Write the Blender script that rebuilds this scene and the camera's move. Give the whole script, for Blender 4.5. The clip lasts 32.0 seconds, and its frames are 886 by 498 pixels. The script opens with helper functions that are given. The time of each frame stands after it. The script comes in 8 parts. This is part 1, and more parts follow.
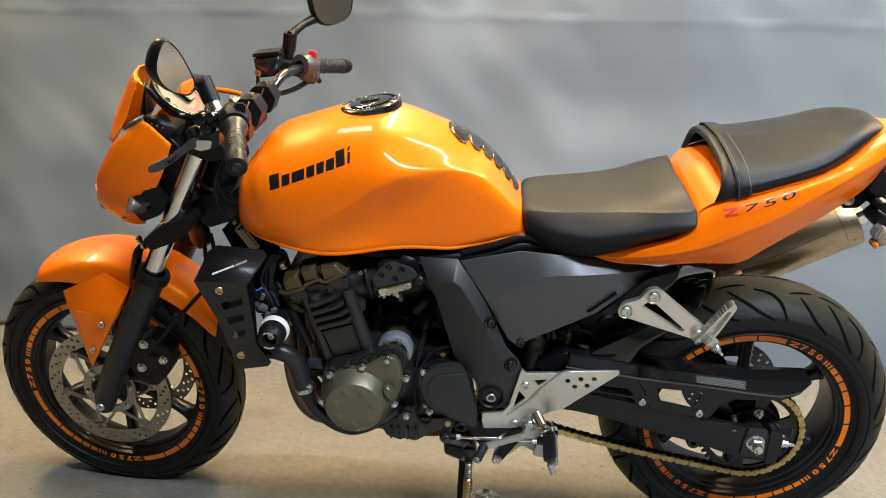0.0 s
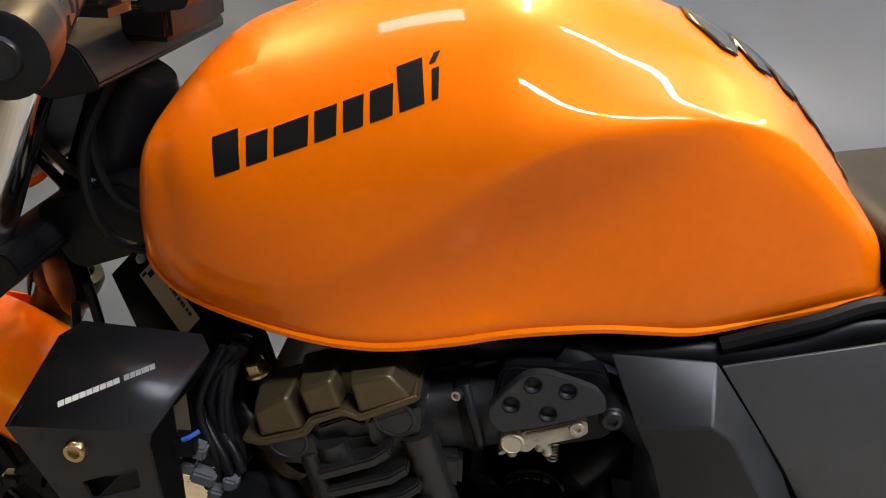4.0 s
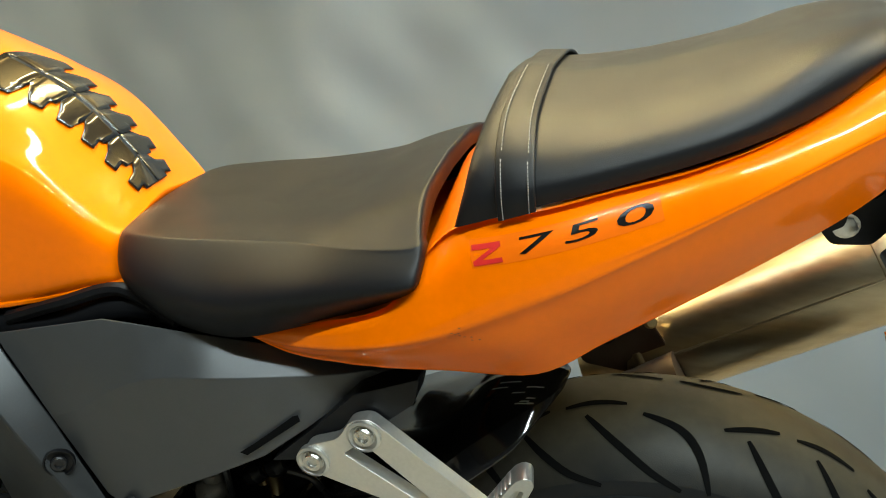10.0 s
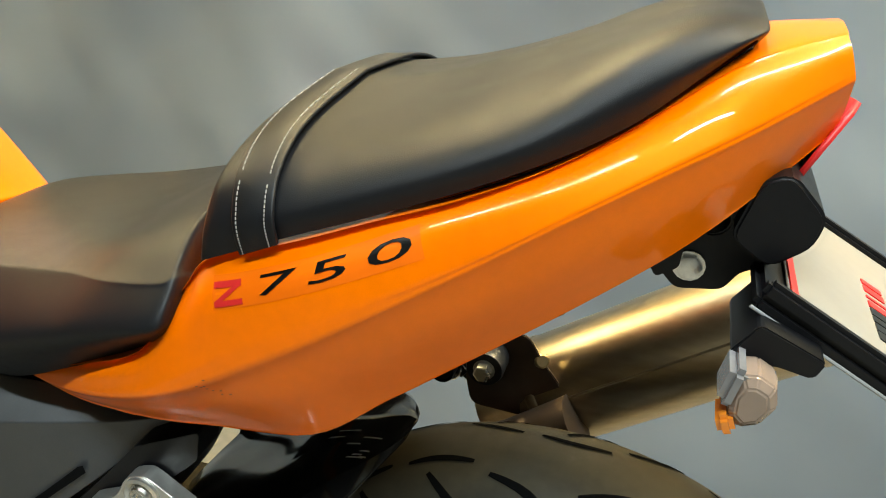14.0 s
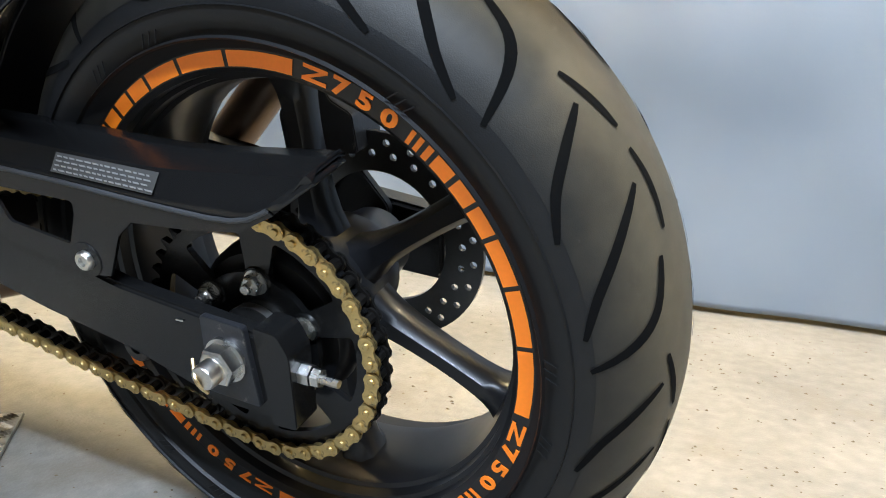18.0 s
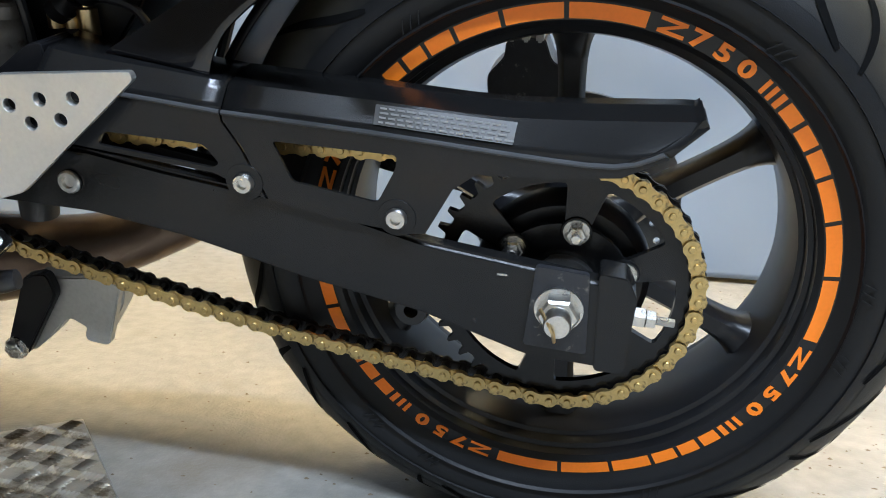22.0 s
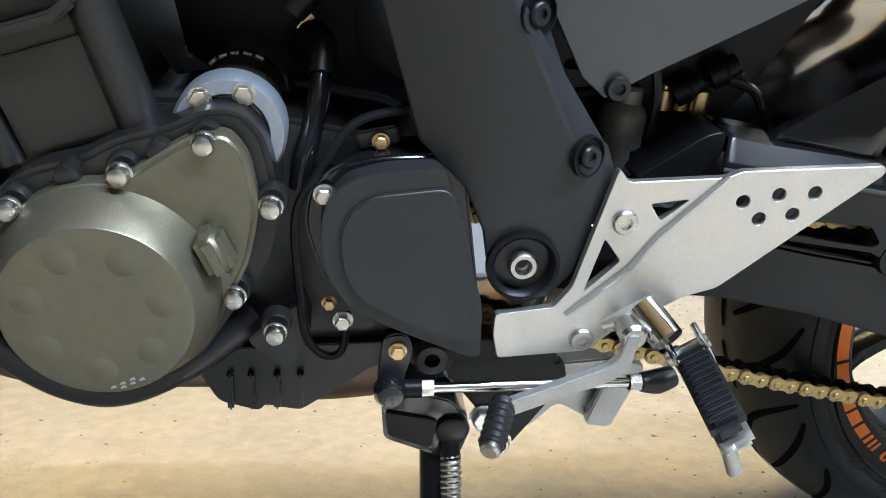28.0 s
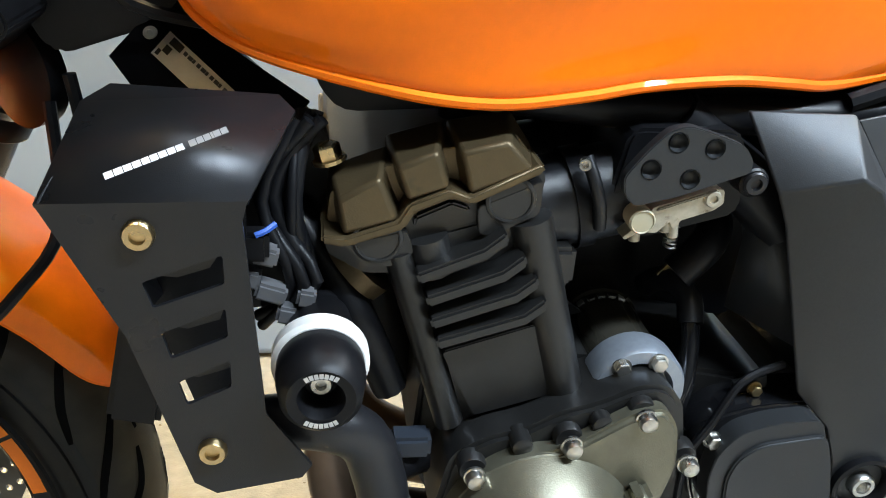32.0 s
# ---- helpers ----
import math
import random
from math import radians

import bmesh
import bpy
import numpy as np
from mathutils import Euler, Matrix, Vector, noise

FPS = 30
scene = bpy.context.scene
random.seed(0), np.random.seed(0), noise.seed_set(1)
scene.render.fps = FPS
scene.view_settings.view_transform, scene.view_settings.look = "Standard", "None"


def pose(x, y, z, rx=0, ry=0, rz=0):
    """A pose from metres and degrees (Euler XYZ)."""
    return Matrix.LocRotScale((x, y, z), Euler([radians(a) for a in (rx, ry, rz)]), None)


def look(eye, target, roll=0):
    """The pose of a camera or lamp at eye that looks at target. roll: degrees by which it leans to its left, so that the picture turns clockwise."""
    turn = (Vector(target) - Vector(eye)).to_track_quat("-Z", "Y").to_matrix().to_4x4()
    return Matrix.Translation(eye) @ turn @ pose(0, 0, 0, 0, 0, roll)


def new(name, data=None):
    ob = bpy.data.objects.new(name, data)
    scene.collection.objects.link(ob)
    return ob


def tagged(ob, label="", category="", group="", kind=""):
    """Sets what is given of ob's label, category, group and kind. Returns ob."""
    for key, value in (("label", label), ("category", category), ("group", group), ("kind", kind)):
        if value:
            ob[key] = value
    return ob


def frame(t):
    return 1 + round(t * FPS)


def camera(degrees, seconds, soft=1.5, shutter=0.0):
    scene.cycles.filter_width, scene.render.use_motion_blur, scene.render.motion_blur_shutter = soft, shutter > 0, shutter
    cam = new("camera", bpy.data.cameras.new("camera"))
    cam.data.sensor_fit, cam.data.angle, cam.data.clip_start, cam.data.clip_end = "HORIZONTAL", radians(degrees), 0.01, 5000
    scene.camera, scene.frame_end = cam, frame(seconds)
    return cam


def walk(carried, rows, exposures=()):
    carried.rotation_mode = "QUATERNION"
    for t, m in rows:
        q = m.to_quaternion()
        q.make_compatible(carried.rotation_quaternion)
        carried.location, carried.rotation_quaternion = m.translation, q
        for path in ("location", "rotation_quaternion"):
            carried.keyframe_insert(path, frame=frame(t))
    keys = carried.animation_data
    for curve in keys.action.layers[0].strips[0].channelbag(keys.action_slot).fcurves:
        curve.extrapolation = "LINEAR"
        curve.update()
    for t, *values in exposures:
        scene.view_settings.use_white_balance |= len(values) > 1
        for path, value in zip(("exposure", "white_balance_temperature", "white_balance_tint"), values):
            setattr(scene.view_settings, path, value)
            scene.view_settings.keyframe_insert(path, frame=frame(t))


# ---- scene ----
# ---- camera ----
cam = camera(56.2, 32.0, soft=1.0)
ROWS = [
    (0.0, 0.1292, -1.9263, 0.9569, 79.629, -2.353, 3.707),
    (0.5, 0.0644, -1.7434, 0.9637, 79.717, -2.400, 4.533),
    (1.0, 0.0135, -1.6183, 0.9550, 79.814, -2.423, 5.110),
    (1.5, -0.0151, -1.4404, 0.9201, 80.002, -2.543, 5.581),
    (2.0, -0.0396, -1.2540, 0.9163, 79.991, -2.407, 6.375),
    (2.5, -0.0716, -1.1372, 0.8846, 79.922, -2.515, 7.104),
    (4.5, -0.0956, -0.9065, 0.8192, 79.734, -2.391, 3.363),
    (5.0, -0.0362, -0.9054, 0.8102, 79.319, -2.289, 2.648),
    (5.5, 0.0126, -0.9229, 0.7922, 79.204, -2.093, 2.715),
    (6.0, 0.0737, -0.9318, 0.7703, 78.931, -2.002, 3.318),
    (6.5, 0.1286, -0.9383, 0.7750, 78.928, -1.930, 4.434),
    (7.0, 0.1863, -0.9645, 0.7790, 79.154, -1.898, 5.837),
    (7.5, 0.2741, -0.9976, 0.8018, 79.049, -1.861, 7.240),
    (8.0, 0.3536, -0.9952, 0.8053, 79.266, -1.967, 8.069),
    (8.5, 0.4707, -0.9468, 0.8046, 79.192, -1.822, 9.226),
    (9.0, 0.5550, -0.9265, 0.8239, 79.257, -1.737, 11.140),
    (9.5, 0.6126, -0.9401, 0.8604, 79.087, -1.726, 12.888),
    (10.0, 0.6721, -0.9627, 0.8861, 79.075, -1.854, 14.045),
    (10.5, 0.7064, -0.9333, 0.8972, 79.096, -1.935, 15.145),
    (11.0, 0.7064, -0.8466, 0.8897, 79.111, -2.070, 15.878),
    (11.5, 0.6902, -0.7879, 0.8690, 79.273, -2.373, 16.374),
    (12.0, 0.6777, -0.7348, 0.8631, 79.532, -2.465, 16.467),
    (12.5, 0.6768, -0.7124, 0.8634, 79.546, -2.479, 16.289),
    (13.0, 0.6953, -0.7250, 0.8674, 79.515, -2.474, 16.255),
    (13.5, 0.7558, -0.7726, 0.8930, 79.489, -2.469, 16.514),
    (15.5, 0.9482, -0.8647, 0.8298, 80.180, -2.309, 19.038),
    (16.0, 0.9516, -0.7962, 0.7455, 79.851, -2.258, 20.353),
    (16.5, 0.9666, -0.7741, 0.6648, 78.859, -1.917, 22.332),
    (17.0, 1.0085, -0.7424, 0.5974, 78.070, -1.817, 23.357),
    (17.5, 1.0748, -0.7097, 0.5425, 77.808, -1.884, 24.681),
    (18.0, 1.1248, -0.6871, 0.4854, 77.589, -1.876, 26.793),
    (18.5, 1.1571, -0.6775, 0.4357, 77.442, -1.873, 28.803),
    (19.0, 1.1424, -0.6931, 0.4014, 77.329, -1.969, 29.669),
    (19.5, 1.1401, -0.7206, 0.4063, 77.360, -2.097, 29.241),
    (20.0, 1.1032, -0.7488, 0.4295, 77.449, -2.195, 27.506),
    (20.5, 1.0276, -0.7948, 0.4377, 77.587, -2.290, 23.935),
    (21.0, 0.9471, -0.8253, 0.4279, 77.718, -2.533, 18.947),
    (21.5, 0.8470, -0.8352, 0.4308, 77.892, -2.675, 14.107),
    (22.0, 0.7239, -0.8486, 0.4350, 78.103, -2.801, 9.971),
    (22.5, 0.6428, -0.8547, 0.4410, 78.220, -2.779, 6.716),
    (23.0, 0.5786, -0.8502, 0.4717, 78.698, -2.809, 3.793),
    (23.5, 0.4734, -0.8462, 0.5203, 78.956, -2.980, 1.113),
    (24.0, 0.4190, -0.8530, 0.5646, 79.172, -2.990, -0.937),
    (24.5, 0.3534, -0.8909, 0.6007, 79.393, -2.755, -2.082),
    (25.0, 0.2554, -0.9316, 0.6271, 79.337, -2.645, -2.968),
    (25.5, 0.1814, -0.9368, 0.6242, 78.872, -2.547, -3.779),
    (26.0, 0.1330, -0.9156, 0.5964, 78.469, -2.450, -4.242),
    (26.5, 0.0995, -0.8865, 0.5490, 78.179, -2.303, -4.593),
    (28.5, -0.0538, -0.8443, 0.4692, 78.770, -2.176, -8.801),
    (29.0, -0.1450, -0.8658, 0.4833, 78.909, -2.243, -10.327),
    (29.5, -0.2138, -0.8929, 0.5243, 78.847, -2.275, -11.503),
    (30.0, -0.2332, -0.9181, 0.5807, 78.778, -2.178, -12.091),
    (30.5, -0.2422, -0.9284, 0.6462, 78.865, -2.067, -11.923),
    (31.0, -0.2351, -0.9138, 0.6817, 79.009, -2.065, -10.888),
    (31.5, -0.2555, -0.8793, 0.6877, 78.873, -1.958, -9.431),
    (32.0, -0.2968, -0.8416, 0.6554, 78.750, -1.960, -8.796),
]
EXPOSURE = -0.25
walk(cam, [(t, pose(x, y, z, rx, ry, rz)) for t, x, y, z, rx, ry, rz in ROWS], [(t, EXPOSURE + e, k, 10 + g) for t, e, k, g in ((0.0, 0.30, 6250, 0), (2.5, 0.20, 6250, 2), (5.0, 0.02, 6700, 8), (6.5, 0.14, 6650, 8), (8.0, 0.24, 6650, 0), (10.5, 0.18, 6650, -16), (13.0, 0.18, 6750, -18), (15.5, 0.34, 6200, 0), (17.2, 0.94, 5750, 0), (22.0, 0.92, 5650, 0), (24.5, 0.95, 5800, 0), (26.0, 1.05, 5850, 0), (28.0, 1.06, 5750, 0), (30.2, 1.22, 5800, 0), (32.0, 1.10, 5950, -4))])

# ---- world and lights ----
world = bpy.data.worlds.new("world")
scene.world = world
world.use_nodes = True
world.node_tree.nodes["Background"].inputs[0].default_value = (0.6, 0.65, 0.75, 1)
world.node_tree.nodes["Background"].inputs[1].default_value = 0.02


def area_lamp(name, eye, target, sx, sy, watts, colour):
    data = bpy.data.lights.new(name, "AREA")
    data.shape, data.size, data.size_y, data.energy, data.color = "RECTANGLE", sx, sy, watts, colour
    ob = new(name, data)
    ob.matrix_world = look(eye, target)
    return ob


COOL, WARM = (0.82, 0.91, 1.0), (1.0, 0.80, 0.48)
area_lamp("tube_lamp", (0.60, -2.05, 2.86), (0.60, -2.05, 0), 1.1, 0.10, 66, COOL)
area_lamp("tube_lamp", (1.95, -2.05, 2.86), (1.95, -2.05, 0), 1.2, 0.10, 115, COOL)
area_lamp("tube_lamp", (1.65, -0.30, 2.86), (1.65, -0.30, 0), 2.0, 0.09, 70, COOL)
# added fill with no known source: brightens the radiator guard's fold
area_lamp("guard_fold_fill", (-0.82, -0.28, 2.86), (-0.82, -0.28, 0), 0.60, 0.40, 12, COOL)
for x in (-1.9, 0.15, 2.2):
    # bare tubes: they light the floor below and the ceiling above
    area_lamp("warm_tube_lamp", (x, 0.45, 2.62), (x, 0.35, 0), 0.09, 1.2, 48, WARM)
    area_lamp("warm_tube_lamp", (x, 0.45, 2.66), (x, 0.65, 4.0), 0.09, 1.2, 60, WARM)

# ---- materials ----


def material(name, colour, rough=0.5, metal=0.0, vary=0.12, grain=60.0, bump=0.0, bump_scale=200.0, coat=0.0, spots=None, spec=0.5, stretch=None, rough_vary=0.08, specks=None):
    """A surface whose colour wanders at two scales, with fine relief. spots: (colour, threshold, scale) of dirt or wear."""
    m = bpy.data.materials.new(name)
    m.use_nodes = True
    t = m.node_tree
    n, l = t.nodes, t.links
    b = n["Principled BSDF"]
    co = n.new("ShaderNodeTexCoord")
    src = co.outputs["Object"]
    if stretch:
        mp = n.new("ShaderNodeMapping")
        mp.inputs["Scale"].default_value = stretch
        l.new(src, mp.inputs[0])
        src = mp.outputs[0]
    big, fine = n.new("ShaderNodeTexNoise"), n.new("ShaderNodeTexNoise")
    for tex, sc, det in ((big, grain * 0.08, 3), (fine, grain, 5)):
        tex.inputs["Scale"].default_value, tex.inputs["Detail"].default_value = sc, det
        l.new(src, tex.inputs["Vector"])
    add = n.new("ShaderNodeMath")
    add.operation = "ADD"
    l.new(big.outputs["Fac"], add.inputs[0]), l.new(fine.outputs["Fac"], add.inputs[1])
    ramp = n.new("ShaderNodeMapRange")
    ramp.inputs["From Min"].default_value, ramp.inputs["From Max"].default_value = 0.6, 1.4
    ramp.inputs["To Min"].default_value, ramp.inputs["To Max"].default_value = 1 - vary, 1 + vary
    l.new(add.outputs[0], ramp.inputs["Value"])
    mul = n.new("ShaderNodeVectorMath")
    mul.operation = "SCALE"
    mul.inputs[0].default_value = colour
    l.new(ramp.outputs[0], mul.inputs["Scale"])
    out = mul.outputs[0]
    for tint, thr, sc in [q for q in (spots, specks) if q]:
        tx = n.new("ShaderNodeTexNoise")
        tx.inputs["Scale"].default_value, tx.inputs["Detail"].default_value, tx.inputs["Roughness"].default_value = sc, 6, 0.65
        l.new(src, tx.inputs["Vector"])
        mr = n.new("ShaderNodeMapRange")
        mr.inputs["From Min"].default_value, mr.inputs["From Max"].default_value = thr, thr + 0.12
        l.new(tx.outputs["Fac"], mr.inputs["Value"])
        mix = n.new("ShaderNodeMix")
        mix.data_type = "RGBA"
        l.new(mr.outputs[0], mix.inputs[0]), l.new(out, mix.inputs[6])
        mix.inputs[7].default_value = (*tint, 1)
        out = mix.outputs[2]
    l.new(out, b.inputs["Base Color"])
    rr = n.new("ShaderNodeMapRange")
    rr.inputs["To Min"].default_value, rr.inputs["To Max"].default_value = max(0.02, rough - rough_vary), min(1, rough + rough_vary)
    l.new(big.outputs["Fac"], rr.inputs["Value"])
    l.new(rr.outputs[0], b.inputs["Roughness"])
    b.inputs["Metallic"].default_value = metal
    b.inputs["Specular IOR Level"].default_value = spec
    b.inputs["Coat Weight"].default_value = coat
    b.inputs["Coat Roughness"].default_value = 0.03
    b.inputs["Coat IOR"].default_value = 1.4
    if bump:
        bt = n.new("ShaderNodeTexNoise")
        bt.inputs["Scale"].default_value, bt.inputs["Detail"].default_value = bump_scale, 3
        l.new(src, bt.inputs["Vector"])
        bp = n.new("ShaderNodeBump")
        bp.inputs["Strength"].default_value, bp.inputs["Distance"].default_value = bump, 0.002
        l.new(bt.outputs["Fac"], bp.inputs["Height"])
        l.new(bp.outputs[0], b.inputs["Normal"])
    return m


ORANGE = material("orange_lacquer", (0.92, 0.166, 0.0004), 0.38, 0.0, 0.05, 1400, coat=0.60, rough_vary=0.03, spec=0.45)
ORANGE.node_tree.nodes["Principled BSDF"].inputs["Specular Tint"].default_value = (1.0, 0.66, 0.06, 1)  # pearl flakes
DECAL_FILM = material("decal_film", (0.84, 0.145, 0.004), 0.35, 0, 0.05, coat=0.6, spec=0.1)
PANEL = material("graphite_plastic", (0.084, 0.086, 0.090), 0.40, 0.55, 0.06, 700, 0.06, 1500)
COVER = material("dark_plastic", (0.035, 0.0365, 0.039), 0.43, 0.40, 0.1, 500, 0.08, 1400)
BLACK = material("black_plastic", (0.006, 0.006, 0.007), 0.38, 0.0, 0.15, 200, 0.06, 900, spec=0.22)
GLOSS = material("gloss_black", (0.008, 0.008, 0.009), 0.12, 0.0, 0.1, 200, coat=0.3)
GUARD = material("matt_black_sheet", (0.020, 0.0205, 0.023), 0.30, 0.3, 0.08, 500, 0.1, 1800)
ENGINE = material("black_engine_paint", (0.014, 0.0135, 0.013), 0.32, 0.0, 0.2, 160, 0.06, 1500, spots=((0.026, 0.025, 0.023), 0.64, 30), spec=0.55)
OLIVE = material("olive_cover_paint", (0.17, 0.16, 0.115), 0.37, 0.65, 0.10, 120, 0.1, 800, spots=((0.17, 0.16, 0.12), 0.62, 24))
BRONZE = material("bronze_engine_paint", (0.112, 0.082, 0.042), 0.38, 0.6, 0.12, 120, 0.1, 800, spots=((0.07, 0.058, 0.036), 0.60, 24))
ALU = material("satin_aluminium", (0.66, 0.65, 0.62), 0.34, 0.9, 0.07, 300, 0.05, 900)
CAST = material("cast_aluminium", (0.50, 0.50, 0.49), 0.48, 0.85, 0.12, 260, 0.2, 900)
BOLT = material("zinc_bolt", (0.62, 0.61, 0.58), 0.28, 1.0, 0.15, 400, 0.1, 900, spots=((0.20, 0.15, 0.09), 0.64, 160))
DARKBOLT = material("black_oxide_bolt", (0.03, 0.03, 0.032), 0.35, 0.6, 0.15, 400)
BRASS = material("gold_zinc_bolt", (0.62, 0.48, 0.26), 0.30, 1.0, 0.15, 400)
CHROME = material("chrome", (0.80, 0.80, 0.80), 0.07, 1.0, 0.03, 100)
RUBBER = material("tyre_rubber", (0.0075, 0.0076, 0.0080), 0.46, 0.0, 0.18, 90, 0.1, 900, spec=0.27)
def tread_rubber(name, half):
    """Rubber with dust specks; a brown sheen is put into its crown's colour, black towards the sidewalls, with an
    uneven border.
    """
    m = material(name, (0.058, 0.050, 0.034), 0.52, 0.0, 0.22, 70, 0.12, 1100, spots=((0.085, 0.075, 0.06), 0.66, 40), specks=((0.17, 0.155, 0.125), 0.70, 150), spec=0.26)
    n, l = m.node_tree.nodes, m.node_tree.links
    b = n["Principled BSDF"]
    src = b.inputs["Base Color"].links[0].from_socket
    co, sep, ab, tex, add, mr, mix = [n.new("ShaderNode" + q) for q in ("TexCoord", "SeparateXYZ", "Math", "TexNoise", "Math", "MapRange", "Mix")]
    l.new(co.outputs["Object"], sep.inputs[0]), l.new(sep.outputs[1], ab.inputs[0]), l.new(co.outputs["Object"], tex.inputs["Vector"])
    ab.operation, add.operation = "ABSOLUTE", "MULTIPLY_ADD"
    tex.inputs["Scale"].default_value, tex.inputs["Detail"].default_value = 26, 5
    l.new(tex.outputs["Fac"], add.inputs[0]), l.new(ab.outputs[0], add.inputs[2])
    add.inputs[1].default_value = half * 0.35
    l.new(add.outputs[0], mr.inputs["Value"])
    mr.inputs["From Min"].default_value, mr.inputs["From Max"].default_value = half * 0.60, half * 1.15
    mix.data_type = "RGBA"
    l.new(mr.outputs[0], mix.inputs[0]), l.new(src, mix.inputs[6]), l.new(mix.outputs[2], b.inputs["Base Color"])
    mix.inputs[7].default_value = (0.0075, 0.0076, 0.0080, 1)
    return m


GROOVE = material("groove_rubber", (0.004, 0.004, 0.004), 0.9, 0.0, 0.1, 90, spec=0.05)
RIM = material("black_rim_paint", (0.009, 0.009, 0.010), 0.34, 0.0, 0.1, 200, coat=0.06, spec=0.35)
TAPE = material("orange_rim_tape", (0.97, 0.235, 0.004), 0.45, 0.0, 0.06, 300)
SEAT = material("seat_vinyl", (0.0095, 0.0095, 0.0108), 0.40, 0.0, 0.10, 300, 0.18, 1900, spec=0.22)
STITCH = material("grey_thread", (0.26, 0.25, 0.24), 0.8)
CHAIN = material("gold_chain", (0.50, 0.37, 0.15), 0.34, 0.85, 0.2, 300, spots=((0.06, 0.05, 0.04), 0.55, 90))
CHAIN_DARK = material("oily_roller", (0.02, 0.018, 0.016), 0.4, 0.6, 0.2, 300)
SWING = material("swingarm_paint", (0.014, 0.0139, 0.0140), 0.24, 0.45, 0.15, 120, 0.04, 600, spots=((0.05, 0.05, 0.055), 0.68, 60))
REAR_STEEL = material("dark_disc_steel", (0.10, 0.10, 0.10), 0.34, 0.9, 0.1, 200, 0.1, 600)
STEEL = material("disc_steel", (0.36, 0.335, 0.29), 0.33, 0.95, 0.1, 200, 0.1, 600)
TITAN = material("brushed_silencer", (0.40, 0.335, 0.23), 0.30, 1.0, 0.22, 14, 0.05, 400, stretch=(1.2, 8, 8))
HEADER = material("heated_pipe", (0.16, 0.115, 0.085), 0.42, 0.8, 0.3, 24, 0.05, 300)
HOSE = material("rubber_hose", (0.014, 0.014, 0.016), 0.35, 0.0, 0.15, 100, 0.10, 1400)
STARTER = material("blued_aluminium", (0.34, 0.37, 0.42), 0.42, 0.6, 0.12, 200, 0.1, 700)
IVORY = material("ivory_plastic", (0.46, 0.41, 0.28), 0.45)
WHITE = material("white_plastic", (0.78, 0.77, 0.74), 0.4)
RED = material("red_plastic", (0.62, 0.02, 0.02), 0.4)
INK = material("black_ink", (0.006, 0.006, 0.006), 0.3)
SILVER_INK = material("silver_ink", (0.58, 0.58, 0.58), 0.4, 0.3)
MIRROR = material("mirror_glass", (0.85, 0.85, 0.85), 0.02, 1.0, 0.0, 10, rough_vary=0.0)
LENS = material("clear_lens", (0.26, 0.185, 0.14), 0.10, 0, 0.1, 100, coat=0.5)
DARK_LENS = material("smoked_lens", (0.20, 0.19, 0.19), 0.12, 0, 0.3, 60, coat=0.5)
WORN = material("worn_dark_paint", (0.030, 0.031, 0.035), 0.34, 0.4, 0.2, 120, 0.1, 500, spots=((0.24, 0.22, 0.19), 0.60, 70))
AMBER = material("amber_lens", (0.72, 0.22, 0.02), 0.2, 0, 0.1, 100, coat=0.5)
DIAL = material("dial_face", (0.06, 0.055, 0.048), 0.35, 0, 0.1, 100)
LABEL_INK = material("grey_print", (0.30, 0.30, 0.30), 0.5)
LABEL = material("warning_label", (0.055, 0.053, 0.05), 0.4, 0, 0.1, 300)
CARD = material("white_card", (0.27, 0.245, 0.21), 0.5, 0, 0.04, 100)
WHITE_METAL = material("white_zinc", (0.48, 0.44, 0.35), 0.45, 0.5, 0.2, 200, 0.1, 700, spots=((0.16, 0.13, 0.09), 0.60, 110))
FLOOR = material("worn_concrete", (0.178, 0.167, 0.145), 0.56, 0.0, 0.27, 45, 0.5, 200, specks=((0.12, 0.10, 0.075), 0.67, 120), spots=((0.150, 0.132, 0.105), 0.56, 4.2))
# unseen wall: its yellow is chosen for a warm sheen on the seats
NORTH = material("warm_bounce_wall", (0.62, 0.52, 0.30), 0.7, 0.0, 0.08, 8, 0.2, 60)
GRIT = material("dirt_crumb", (0.12, 0.09, 0.055), 0.8, 0.0, 0.4, 4)
CURTAIN = material("grey_tarpaulin", (0.165, 0.196, 0.238), 0.40, 0.0, 0.07, 6, 0.1, 90, spots=((0.185, 0.215, 0.25), 0.60, 1.6))
# for unseen walls: dark so that they add little fill or reflection
WALL = material("dark_unseen_wall", (0.06, 0.056, 0.05), 0.8, 0.0, 0.08, 8, 0.2, 60)
# unseen ceiling: ochre so that it bounces warm light onto upward faces
CEIL = material("warm_bounce_ceiling", (0.62, 0.50, 0.27), 0.8, 0.0, 0.08, 6, 0.2, 50)
CHECKER = material("worn_checker_plate", (0.42, 0.38, 0.31), 0.30, 0.9, 0.25, 60, 0.2, 500, spots=((0.15, 0.115, 0.07), 0.50, 26))

# ---- mesh helpers ----
V = Vector


